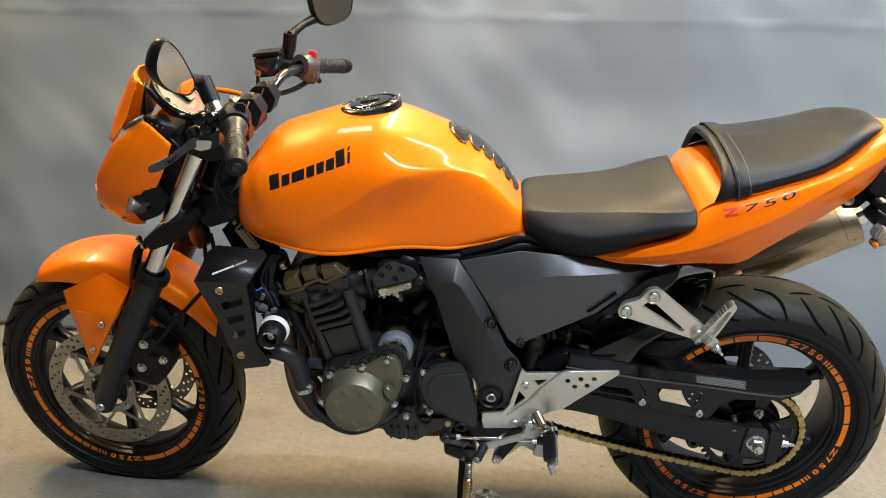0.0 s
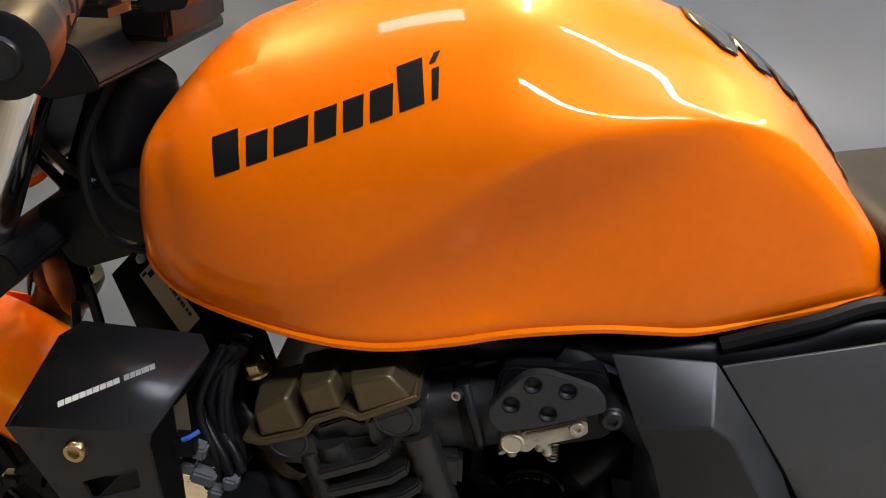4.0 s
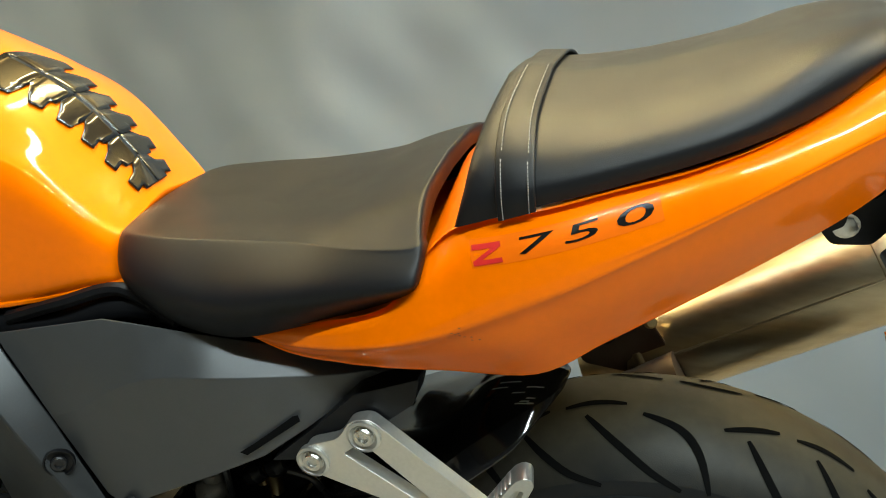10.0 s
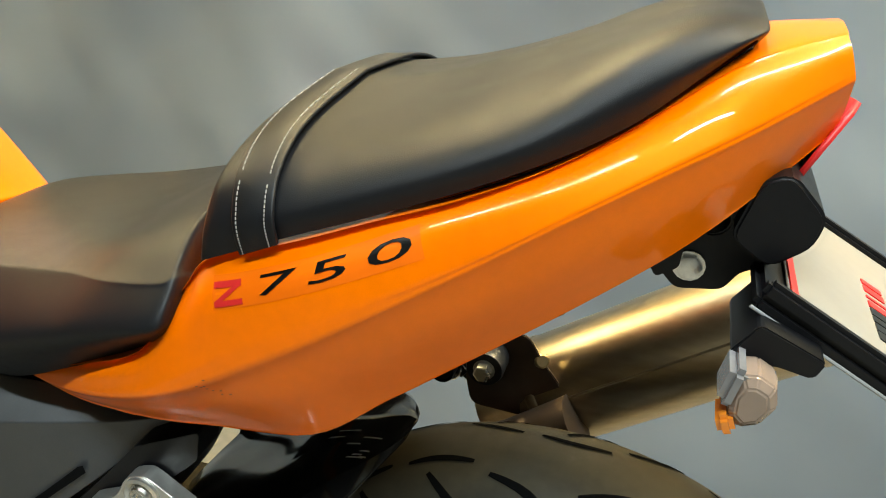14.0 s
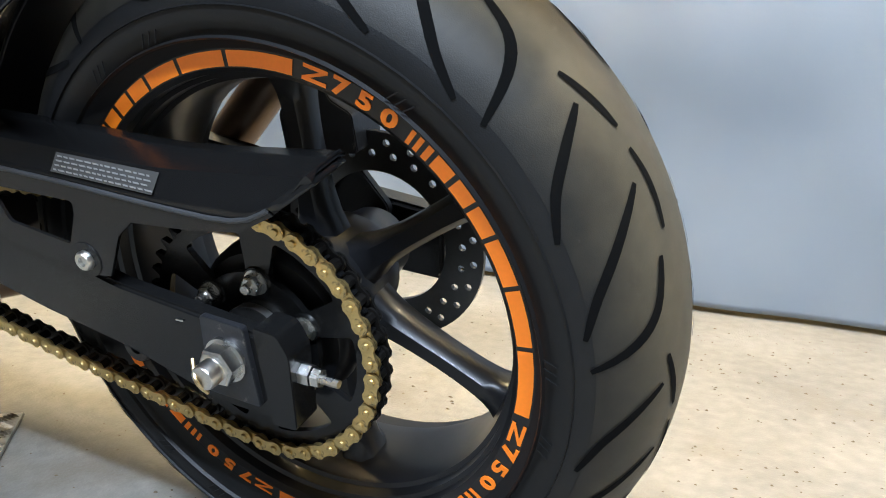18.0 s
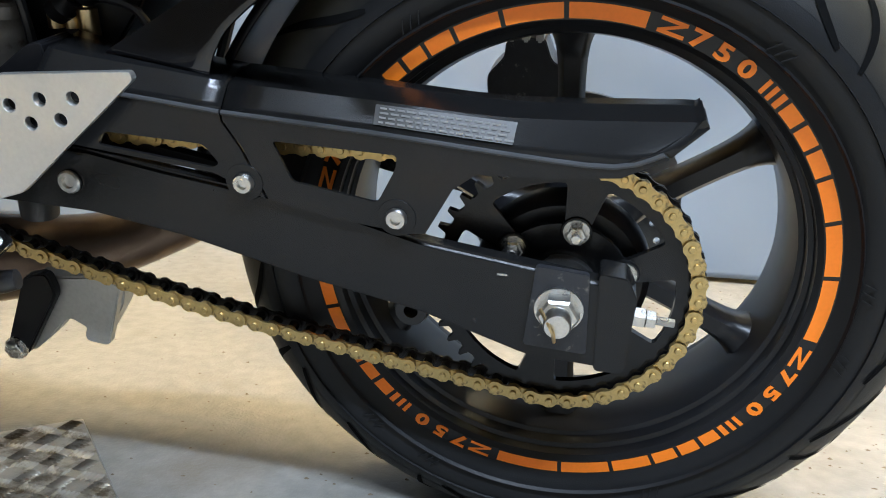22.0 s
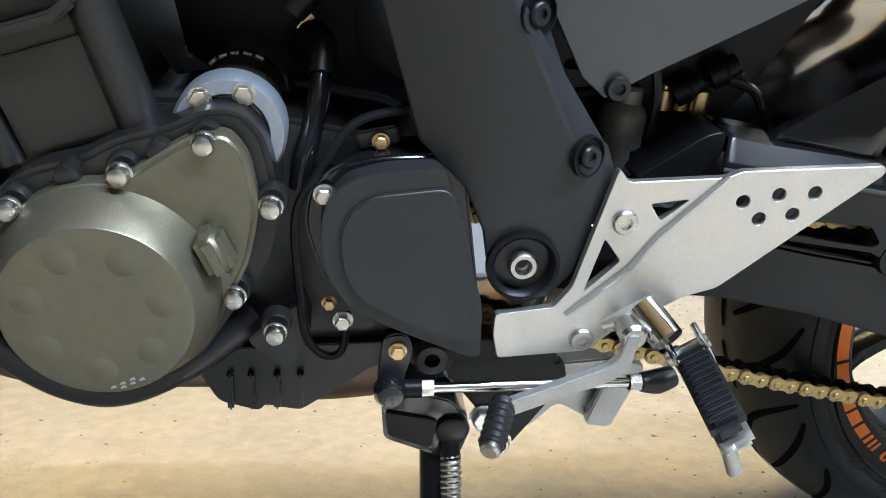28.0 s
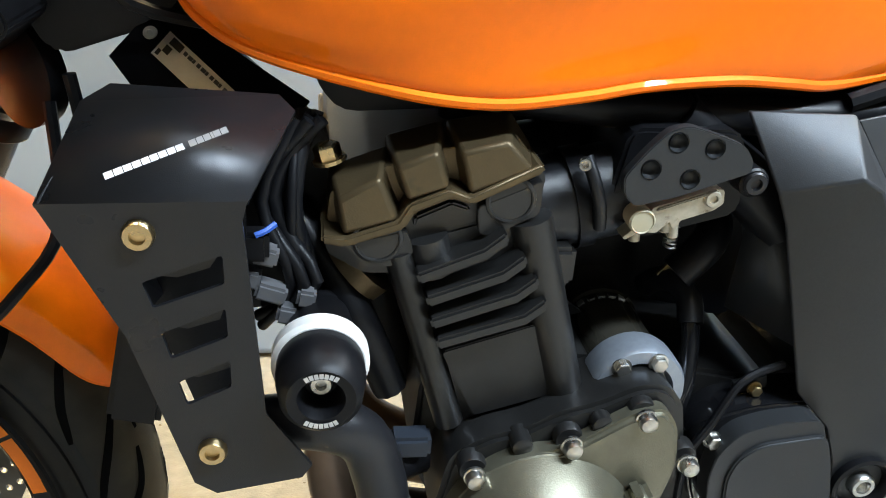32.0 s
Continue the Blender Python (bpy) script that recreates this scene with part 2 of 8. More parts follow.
def spline(pts, n, closed=False):
    """Catmull-Rom through pts, n steps a span; a doubled point makes a corner."""
    P = [V(p) for p in pts]
    m, out = len(P), []
    for i in range(m if closed else m - 1):
        if closed:
            a, b, c, d = P[i - 1], P[i], P[(i + 1) % m], P[(i + 2) % m]
        else:
            a, b, c, d = P[max(i - 1, 0)], P[i], P[i + 1], P[min(i + 2, m - 1)]
        if (c - b).length < 1e-7:
            continue
        for k in range(n):
            t = k / n
            out.append(0.5 * ((2 * b) + (c - a) * t + (2 * a - 5 * b + 4 * c - d) * t * t + (3 * b - 3 * c + d - a) * t ** 3))
    if not closed:
        out.append(P[-1])
    return out


def net(rows, nu=5, nv=5, mirror=False):
    """A smooth sheet through a net of points (rows of equal length); mirrored in y = 0 when asked."""
    fine = [spline(r, nv) for r in rows]
    cols = [spline(c, nu) for c in zip(*fine)]
    grid = list(zip(*cols))
    bm = bmesh.new()
    for s in ((1, -1) if mirror else (1,)):
        vs = [[bm.verts.new((p.x, p.y * s, p.z)) for p in r] for r in grid]
        for i in range(len(vs) - 1):
            for j in range(len(vs[0]) - 1):
                q = (vs[i][j], vs[i + 1][j], vs[i + 1][j + 1], vs[i][j + 1])
                bm.faces.new(q if s > 0 else q[::-1])
    bmesh.ops.remove_doubles(bm, verts=bm.verts, dist=0.0004)
    bmesh.ops.recalc_face_normals(bm, faces=bm.faces)
    return bm


def facets(verts, faces, sub=0):
    bm = bmesh.new()
    keys = {k: bm.verts.new(v) for k, v in verts.items()}
    for f in faces:
        bm.faces.new([keys[k] for k in f])
    bmesh.ops.recalc_face_normals(bm, faces=bm.faces)
    return bm


def prism(outline, y0, y1, bevel=0.0, seg=2, holes=()):
    """A plate: the outline in x and z, from y0 to y1, with round edges; holes are outlines cut through it."""
    bm = bmesh.new()
    edges = []
    for ring in (outline, *holes):
        vs = [bm.verts.new((x, y0, z)) for x, z in ring]
        edges += [bm.edges.new((vs[i - 1], vs[i])) for i in range(len(vs))]
    if holes:
        bmesh.ops.triangle_fill(bm, use_beauty=True, use_dissolve=False, edges=edges)
        bmesh.ops.dissolve_limit(bm, angle_limit=0.01, verts=bm.verts, edges=bm.edges)
    else:
        bm.faces.new(bm.verts)
    ret = bmesh.ops.extrude_face_region(bm, geom=bm.faces[:])
    bmesh.ops.translate(bm, vec=(0, y1 - y0, 0), verts=[v for v in ret["geom"] if isinstance(v, bmesh.types.BMVert)])
    bmesh.ops.recalc_face_normals(bm, faces=bm.faces)
    if bevel:
        ed = [e for e in bm.edges if len(e.link_faces) == 2 and e.calc_face_angle(0) > 0.4]
        bmesh.ops.bevel(bm, geom=ed, offset=bevel, segments=seg, affect="EDGES", clamp_overlap=True)
    return bm


def ring(cx, cz, r, n=20, r2=None, a0=0.0):
    return [(cx + r * math.cos(a0 + 2 * math.pi * i / n), cz + (r2 or r) * math.sin(a0 + 2 * math.pi * i / n)) for i in range(n)]


def rounded(pts, r=0.006, n=3):
    """An outline with its corners rounded off."""
    out, m = [], len(pts)
    for i in range(m):
        p, a, b = V((*pts[i], 0)), V((*pts[i - 1], 0)), V((*pts[(i + 1) % m], 0))
        u, w = (a - p), (b - p)
        k = min(r, u.length * 0.4, w.length * 0.4)
        s, e = p + u.normalized() * k, p + w.normalized() * k
        for j in range(n + 1):
            t = j / n
            q = s * (1 - t) ** 2 + p * 2 * t * (1 - t) + e * t * t
            out.append((q.x, q.y))
    return out


def tube(pts, r, seg=12, n=5, caps=True, smooth=True, radii=None):
    path = spline(pts, n) if smooth and len(pts) > 2 else [V(p) for p in pts]
    bm = bmesh.new()
    rings, up = [], None
    for i, p in enumerate(path):
        d = (path[min(i + 1, len(path) - 1)] - path[max(i - 1, 0)]).normalized()
        if up is None:
            up = d.orthogonal().normalized()
        up = (up - d * up.dot(d)).normalized()
        s = d.cross(up)
        k = r if radii is None else np.interp(i / (len(path) - 1), np.linspace(0, 1, len(radii)), radii)
        rings.append([bm.verts.new(p + (up * math.cos(a) + s * math.sin(a)) * k) for a in np.linspace(0, 2 * math.pi, seg, endpoint=False)])
    for a, b in zip(rings, rings[1:]):
        for j in range(seg):
            bm.faces.new((a[j], a[j - 1], b[j - 1], b[j]))
    if caps:
        bm.faces.new(rings[0]), bm.faces.new(rings[-1][::-1])
    bmesh.ops.recalc_face_normals(bm, faces=bm.faces)
    return bm


def lathe(profile, origin, axis=(0, 1, 0), seg=48, closed=False, a0=0.0, a1=2 * math.pi):
    """Turn a profile of (radius, distance along the axis) about the axis through origin."""
    ax = V(axis).normalized()
    u = V((1, 0, 0)) if abs(ax.x) < 0.9 else V((0, 0, 1))
    u = (u - ax * u.dot(ax)).normalized()
    w = ax.cross(u)
    bm = bmesh.new()
    full = a1 - a0 > 6.28
    steps = seg if full else seg + 1
    rows = []
    for i in range(steps):
        a = a0 + (a1 - a0) * i / seg
        d = u * math.cos(a) + w * math.sin(a)
        rows.append([bm.verts.new(V(origin) + d * r + ax * h) for r, h in profile])
    m = len(profile)
    for i in range(steps if full else steps - 1):
        p, q = rows[i], rows[(i + 1) % steps]
        for j in range(m if closed else m - 1):
            k = (j + 1) % m
            try:
                bm.faces.new((p[j], p[k], q[k], q[j]))
            except ValueError:
                pass
    bmesh.ops.remove_doubles(bm, verts=bm.verts, dist=0.00002)
    bmesh.ops.dissolve_degenerate(bm, edges=bm.edges, dist=0.00001)
    bmesh.ops.recalc_face_normals(bm, faces=bm.faces)
    return bm


def box(cx, cy, cz, sx, sy, sz, bevel=0.0, seg=2, turn=None):
    bm = bmesh.new()
    bmesh.ops.create_cube(bm, size=1, matrix=Matrix.Diagonal((sx, sy, sz, 1)))
    if bevel:
        bmesh.ops.bevel(bm, geom=bm.edges[:], offset=bevel, segments=seg, affect="EDGES", clamp_overlap=True)
    bm.transform(Matrix.Translation((cx, cy, cz)) @ (turn or Matrix()))
    return bm


def join(*bms):
    out = bmesh.new()
    for b in bms:
        me = bpy.data.meshes.new("tmp")
        b.to_mesh(me)
        out.from_mesh(me)
        bpy.data.meshes.remove(me)
        b.free()
    return out


def mesh_of(name, bm, mat, angle=38):
    me = bpy.data.meshes.new(name)
    bm.to_mesh(me)
    bm.free()
    me.materials.append(mat)
    me.polygons.foreach_set("use_smooth", [True] * len(me.polygons))
    me.set_sharp_from_angle(angle=radians(angle))
    return me


def part(name, bm, mat, parent, label="", angle=38, thick=0.0, bevel=0.0, seg=2, offset=-1.0):
    ob = new(name, mesh_of(name, bm, mat, angle))
    ob.parent = parent
    if thick:
        md = ob.modifiers.new("thickness", "SOLIDIFY")
        md.thickness, md.offset = thick, offset
    if bevel:
        md = ob.modifiers.new("edges", "BEVEL")
        md.width, md.segments, md.limit_method, md.angle_limit = bevel, seg, "ANGLE", radians(9 if angle == 24 else 18)
    if label:
        tagged(ob, label)
    return ob


def share(ob, m, parent):
    """Another object on the same mesh."""
    o = ob.copy()
    scene.collection.objects.link(o)
    o.parent, o.matrix_basis = parent, m
    return o


def socket_bolt(name, at, parent, r=0.009, h=0.006, mat=None, axis=(0, -1, 0), label=""):
    """A round-headed bolt with a hexagon socket."""
    prof = [(0, 0.0), (r, 0.0), (r, h * 0.55), (r * 0.86, h), (r * 0.5, h), (r * 0.46, h * 0.35), (0, h * 0.3)]
    return part(name, lathe(prof, at, axis, 14), mat or DARKBOLT, parent, label, 30)


def hex_bolt(name, at, parent, r=0.008, h=0.007, mat=None, axis=(0, -1, 0), stud=0.0, label=""):
    prof = [(0, 0), (r * 1.25, 0), (r * 1.25, h * 0.2)]
    b1 = lathe(prof + [(0, h * 0.2)], at, axis, 14)
    b2 = lathe([(r, h * 0.2), (r, h * 0.9), (r * 0.86, h), (0, h)], at, axis, 6)
    bs = [b1, b2]
    if stud:
        bs.append(lathe([(r * 0.5, h), (r * 0.5, h + stud * 0.9), (r * 0.4, h + stud), (0, h + stud)], at, axis, 10))
    return part(name, join(*bs), mat or BOLT, parent, label, 30)


def text_mesh(body, size, weight=0.0):
    cu = bpy.data.curves.new("writing", "FONT")
    cu.body, cu.size, cu.align_x, cu.align_y, cu.extrude = body, size, "CENTER", "CENTER", 0.0004
    cu.resolution_u = 3
    cu.offset = weight
    ob = new("writing_source", cu)
    me = bpy.data.meshes.new_from_object(ob.evaluated_get(bpy.context.evaluated_depsgraph_get()))
    bpy.data.objects.remove(ob)
    bm = bmesh.new()
    bm.from_mesh(me)
    bpy.data.meshes.remove(me)
    return bm

# ---- setting ----
def structure(name, bm, mat, label, category, angle=38):
    ob = new(name, mesh_of(name, bm, mat, angle))
    return tagged(ob, label, category, kind="structure")


structure("floor", box(0, -1.2, -0.05, 9.0, 5.4, 0.1), FLOOR, "worn beige concrete floor with stains and grit", "floor")
# grit and dirt crumbs trodden over the concrete
rng = random.Random(5)
gv, gf = [], []
for k in range(2000):
    x, y, r = rng.uniform(-1.3, 1.7) if k % 2 else rng.triangular(0.2, 1.9, 1.1), rng.uniform(-0.75, 1.0), rng.choice((0.0012, 0.0016, 0.002, 0.0028))
    a, n0 = rng.uniform(0, 6.28), len(gv)
    for q in range(5):
        e = a + 1.257 * q
        gv.append((x + r * rng.uniform(0.6, 1.7) * math.cos(e), y + r * rng.uniform(0.5, 1.0) * math.sin(e), 0.0002))
    gv.append((x, y, r * rng.uniform(0.5, 0.9)))
    gf += [(n0 + q, n0 + (q + 1) % 5, n0 + 5) for q in range(5)]
gme = bpy.data.meshes.new("grit")
gme.from_pydata(gv, [], gf)
gme.materials.append(GRIT)
tagged(new("grit", gme), "dark grit and dirt crumbs on the concrete", "grit", kind="stuff")
# hanging tarpaulin with soft vertical folds, a stiff pale hem at its foot
bm = bmesh.new()
cols, rws = 360, 150
grid = []
for j in range(rws + 1):
    z = 0.012 + 2.10 * j / rws
    line = []
    for i in range(cols + 1):
        x = -4.4 + 8.8 * i / cols
        fold = 0.030 * math.sin(x * 5.3 + 0.6 * math.sin(x * 1.7)) + 0.012 * math.sin(x * 12.7 + 1.0) + 0.03 * noise.noise((x * 0.9, z * 0.7, 3.0))
        gather = 0.0035 * math.exp(-((z - 1.236 - 0.014 * x + 0.006 * math.sin(x * 2.0)) / 0.011) ** 2) * (0.6 + 0.6 * noise.noise((x * 9.0, 0, 4.0)))
        if z > 1.24 + 0.014 * x:
            gather += 0.006 * (noise.noise((x * 5.0 + z * 6.0, z * 3.0, 9.0)) + 0.6 * noise.noise((x * 13.0 - z * 7.0, z * 2.0, 2.0)))
        line.append(bm.verts.new((x, 1.085 - 0.018 * x - gather + fold * (0.35 + 0.5 * z) + 0.03 * noise.noise((x * 2.1, z * 2.6, 7.0)) + 0.006 * noise.noise((x * 7.0 + z * 4.0, z * 5.0, 1.0)), z)))
    grid.append(line)
for j in range(rws):
    for i in range(cols):
        bm.faces.new((grid[j][i], grid[j][i + 1], grid[j + 1][i + 1], grid[j + 1][i]))
curtain = structure("backdrop", bm, CURTAIN, "grey tarpaulin curtain hanging in soft folds", "curtain", 180)
curtain.modifiers.new("thickness", "SOLIDIFY").thickness = 0.004
structure("wall_north", box(0, 1.55, 1.5, 9.0, 0.1, 3.0), NORTH, "unseen wall behind the curtain, yellow for warm seat reflections", "wall")
# the next three are out of view, added to close the room darkly
structure("wall_south", box(0, -3.95, 1.5, 9.0, 0.1, 3.0), WALL, "unseen wall, dark to keep fill and reflections low", "wall")
structure("wall_west", box(-4.55, -1.2, 1.5, 0.1, 5.4, 3.0), WALL, "unseen wall, dark to keep fill and reflections low", "wall")
structure("wall_east", box(4.55, -1.2, 1.5, 0.1, 5.4, 3.0), WALL, "unseen wall, dark to keep fill and reflections low", "wall")
structure("ceiling", box(0, -1.2, 3.0, 9.2, 5.6, 0.1), CEIL, "unseen ceiling, ochre for warm seat reflections", "ceiling")

# ---- the motorcycle ----
LEAN, LIFT = 14.5, -0.009
bike = new("motorcycle")
bike.matrix_world = pose(0, 0, LIFT, LEAN, 0, 0)
tagged(bike, "orange naked motorcycle leaning on its side stand", "motorcycle")

# fuel tank: rows of the half section from front to rear, bottom edge to top
def sec(x, *yz, top=None):
    """A section at x: points (y, z) from the bottom edge to the middle; top: x of the middle where the section leans."""
    n = len(yz) - 1
    return [(x + (0 if top is None else (top - x) * i / n), y, z) for i, (y, z) in enumerate(yz)]


# the flank swells to a ridge that climbs to the rear; the knee recess lies under it
rows = [
    sec(-0.380, (-0.090, 0.765), (-0.105, 0.770), (-0.109, 0.780), (-0.112, 0.792), (-0.111, 0.805), (-0.106, 0.822), (-0.090, 0.832), (-0.055, 0.838), (0, 0.840), top=-0.372),
    sec(-0.366, (-0.118, 0.752), (-0.130, 0.762), (-0.134, 0.778), (-0.136, 0.796), (-0.134, 0.820), (-0.127, 0.848), (-0.105, 0.866), (-0.060, 0.878), (0, 0.882), top=-0.355),
    sec(-0.328, (-0.140, 0.735), (-0.148, 0.742), (-0.151, 0.749), (-0.1535, 0.757), (-0.155, 0.768), (-0.157, 0.790), (-0.152, 0.848), (-0.098, 0.907), (0, 0.924), top=-0.316),
    sec(-0.245, (-0.158, 0.719), (-0.164, 0.728), (-0.166, 0.737), (-0.1685, 0.747), (-0.1705, 0.759), (-0.1725, 0.780), (-0.166, 0.850), (-0.108, 0.927), (0, 0.953)),
    sec(-0.185, (-0.160, 0.714), (-0.166, 0.725), (-0.1655, 0.740), (-0.168, 0.765), (-0.1725, 0.785), (-0.1750, 0.805), (-0.165, 0.872), (-0.105, 0.948), (0, 0.973)),
    sec(-0.130, (-0.155, 0.719), (-0.160, 0.731), (-0.156, 0.748), (-0.158, 0.778), (-0.1720, 0.824), (-0.1750, 0.844), (-0.164, 0.888), (-0.105, 0.957), (0, 0.984)),
    sec(-0.090, (-0.149, 0.725), (-0.154, 0.737), (-0.149, 0.756), (-0.152, 0.802), (-0.1705, 0.852), (-0.1735, 0.871), (-0.157, 0.905), (-0.102, 0.960), (0, 0.987)),
    sec(-0.050, (-0.143, 0.728), (-0.148, 0.741), (-0.1445, 0.775), (-0.147, 0.818), (-0.1640, 0.871), (-0.1655, 0.887), (-0.146, 0.912), (-0.096, 0.953), (0, 0.978)),
    sec(-0.015, (-0.138, 0.729), (-0.144, 0.742), (-0.1415, 0.785), (-0.142, 0.832), (-0.1545, 0.876), (-0.1540, 0.892), (-0.135, 0.911), (-0.089, 0.943), (0, 0.966)),
    sec(0.020, (-0.133, 0.727), (-0.139, 0.741), (-0.138, 0.790), (-0.1375, 0.850), (-0.1430, 0.880), (-0.1400, 0.895), (-0.121, 0.909), (-0.079, 0.934), (0, 0.952)),
    sec(0.055, (-0.126, 0.725), (-0.133, 0.739), (-0.133, 0.790), (-0.1315, 0.858), (-0.1295, 0.885), (-0.1260, 0.892), (-0.107, 0.902), (-0.067, 0.922), (0, 0.937)),
    sec(0.110, (-0.110, 0.731), (-0.121, 0.746), (-0.120, 0.790), (-0.117, 0.845), (-0.109, 0.866), (-0.103, 0.873), (-0.086, 0.881), (-0.052, 0.895), (0, 0.906), top=0.106),
    sec(0.160, (-0.103, 0.742), (-0.111, 0.756), (-0.109, 0.780), (-0.106, 0.806), (-0.100, 0.819), (-0.094, 0.826), (-0.077, 0.833), (-0.044, 0.847), (0, 0.857), top=0.154),
    sec(0.192, (-0.096, 0.749), (-0.101, 0.758), (-0.098, 0.770), (-0.095, 0.784), (-0.090, 0.793), (-0.084, 0.799), (-0.066, 0.804), (-0.036, 0.811), (0, 0.817), top=0.180),
    sec(0.196, (-0.080, 0.752), (-0.085, 0.758), (-0.083, 0.768), (-0.080, 0.778), (-0.076, 0.785), (-0.070, 0.790), (-0.055, 0.796), (-0.030, 0.803), (0, 0.806), top=0.188),
    sec(0.185, (-0.060, 0.752), (-0.065, 0.756), (-0.063, 0.763), (-0.060, 0.770), (-0.057, 0.775), (-0.052, 0.778), (-0.040, 0.782), (-0.022, 0.788), (0, 0.790), top=0.178),
]
skin = net(rows, 6, 5, True)
for _ in range(5):
    bmesh.ops.smooth_vert(skin, verts=[v for v in skin.verts if not v.is_boundary], factor=0.5, use_axis_x=True, use_axis_y=True, use_axis_z=True)
tank = part("fuel_tank", skin, ORANGE, bike, "glossy orange fuel tank with knee recesses", 60)
lip = spline([r[0] for r in rows], 5)
for s in (1, -1):
    part("tank_seam", tube([(p.x, s * (p.y - 0.0025), p.z + 0.003) for p in lip], 0.0042, 8, 1), ORANGE, tank)
part("tank_underside", net([[(r[0][0], r[0][1] + 0.004, r[0][2]), (r[0][0], 0, r[0][2] + 0.02)] for r in rows], 3, 2, True), BLACK, tank)


def drape(bm, target, way=(0, 1, 0), lift=0.0006, far=0.6):
    """Lay the points of bm onto the surface of a part, along a direction."""
    from mathutils.bvhtree import BVHTree
    tree = BVHTree.FromPolygons([v.co for v in target.data.vertices], [p.vertices for p in target.data.polygons])
    w = V(way).normalized()
    for v in bm.verts:
        hit, nor, _, _ = tree.ray_cast(v.co - w * far, w)
        if hit is not None:
            v.co = hit - w * lift
    return bm


def flat(outline, at=(0, 0, 0), u=(1, 0, 0), w=(0, 0, 1), cuts=0):
    """A thin flat shape: outline in the directions u and w about a point."""
    bm = bmesh.new()
    U, W, A = V(u), V(w), V(at)
    vs = [bm.verts.new(A + U * a + W * b) for a, b in outline]
    bm.faces.new(vs)
    if cuts:
        bmesh.ops.triangulate(bm, faces=bm.faces[:])
        bmesh.ops.subdivide_edges(bm, edges=bm.edges[:], cuts=cuts, use_grid_fill=True)
    bmesh.ops.recalc_face_normals(bm, faces=bm.faces)
    return bm


# name mark on the tank: plain slanted black blocks
ca, sa = math.cos(radians(21.5)), math.sin(radians(21.5))
for side in (1,):
    pos = 0.0
    for wd, ht, dy in ((0.0235, 0.0245, 0), (0.0195, 0.0180, 0), (0.0290, 0.0175, 0), (0.0195, 0.0180, 0), (0.0180, 0.0180, 0), (0.0195, 0.0180, 0), (0.0210, 0.0260, 0), (0.0080, 0.0175, 0), (0.0080, 0.0055, 0.0205)):
        if dy:
            pos -= wd + 0.0016 - 0.0036
        block = [(pos, dy), (pos + wd - 0.0035, dy), (pos + wd + 0.0022, dy + ht), (pos + 0.0050, dy + ht)]
        part("name_mark", drape(flat(block, (-0.2965, -0.2, 0.8430), (ca, 0, sa), (-sa, 0, ca), 3), tank, (0, 1, 0), 0.0007), INK, tank, "black slanted mark")
        pos += wd + 0.0016
# filler cap
axis = V((-0.20, 0, 0.98)).normalized()
cap = part("filler_cap", lathe([(0.063, -0.012), (0.063, 0.001), (0.060, 0.004), (0.052, 0.005), (0.050, 0.002), (0.044, 0.002), (0.043, 0.006), (0.036, 0.007), (0.012, 0.007), (0, 0.007)], (-0.125, 0, 0.978), axis, 40), GLOSS, tank, "round gloss black filler cap")
for k in range(7):
    a = 2 * math.pi * k / 7 + 0.3
    socket_bolt("cap_screw", (-0.125 + 0.056 * math.cos(a), 0.056 * math.sin(a), 0.982 + 0.0113 * math.cos(a)), cap, 0.004, 0.003, BOLT, axis)
part("lock_flap", box(-0.1265, 0.0, 0.9855, 0.040, 0.020, 0.004, 0.002, 2, Matrix.Rotation(radians(-11.5), 4, "Y")), BLACK, cap)
# resin pad along the spine of the tank, cut in toothed segments
down = V((0.62, 0, -0.78)).normalized()
for k, (s0, s1, w0, w1) in enumerate(((-0.080, -0.030, 0.034, 0.050), (-0.034, 0.004, 0.036, 0.044), (0.000, 0.034, 0.032, 0.040), (0.030, 0.064, 0.030, 0.038), (0.060, 0.094, 0.028, 0.036), (0.090, 0.122, 0.020, 0.030))):
    for sg in (-1, 1):
        sh = [(s0, 0), (s1, 0), (s1, sg * w1 * 0.62), (s1 - 0.005, sg * w1 * 0.66), (s1 - 0.002, sg * w1), (s1 - 0.016, sg * (w1 + 0.003)), (s0 + 0.012, sg * w0), (s0 + 0.004, sg * w0 * 0.66)]
        bm = drape(flat(sh if sg > 0 else sh[::-1], (0.122, 0.000, 0.935), down, (0, 1, 0), 3), tank, (-0.6, 0, -0.8), 0.0014 + 0.0002 * (k % 2), 0.3)
        part("tank_pad", bm, GLOSS, tank, "glossy black toothed resin pad", thick=0.0012, offset=1)

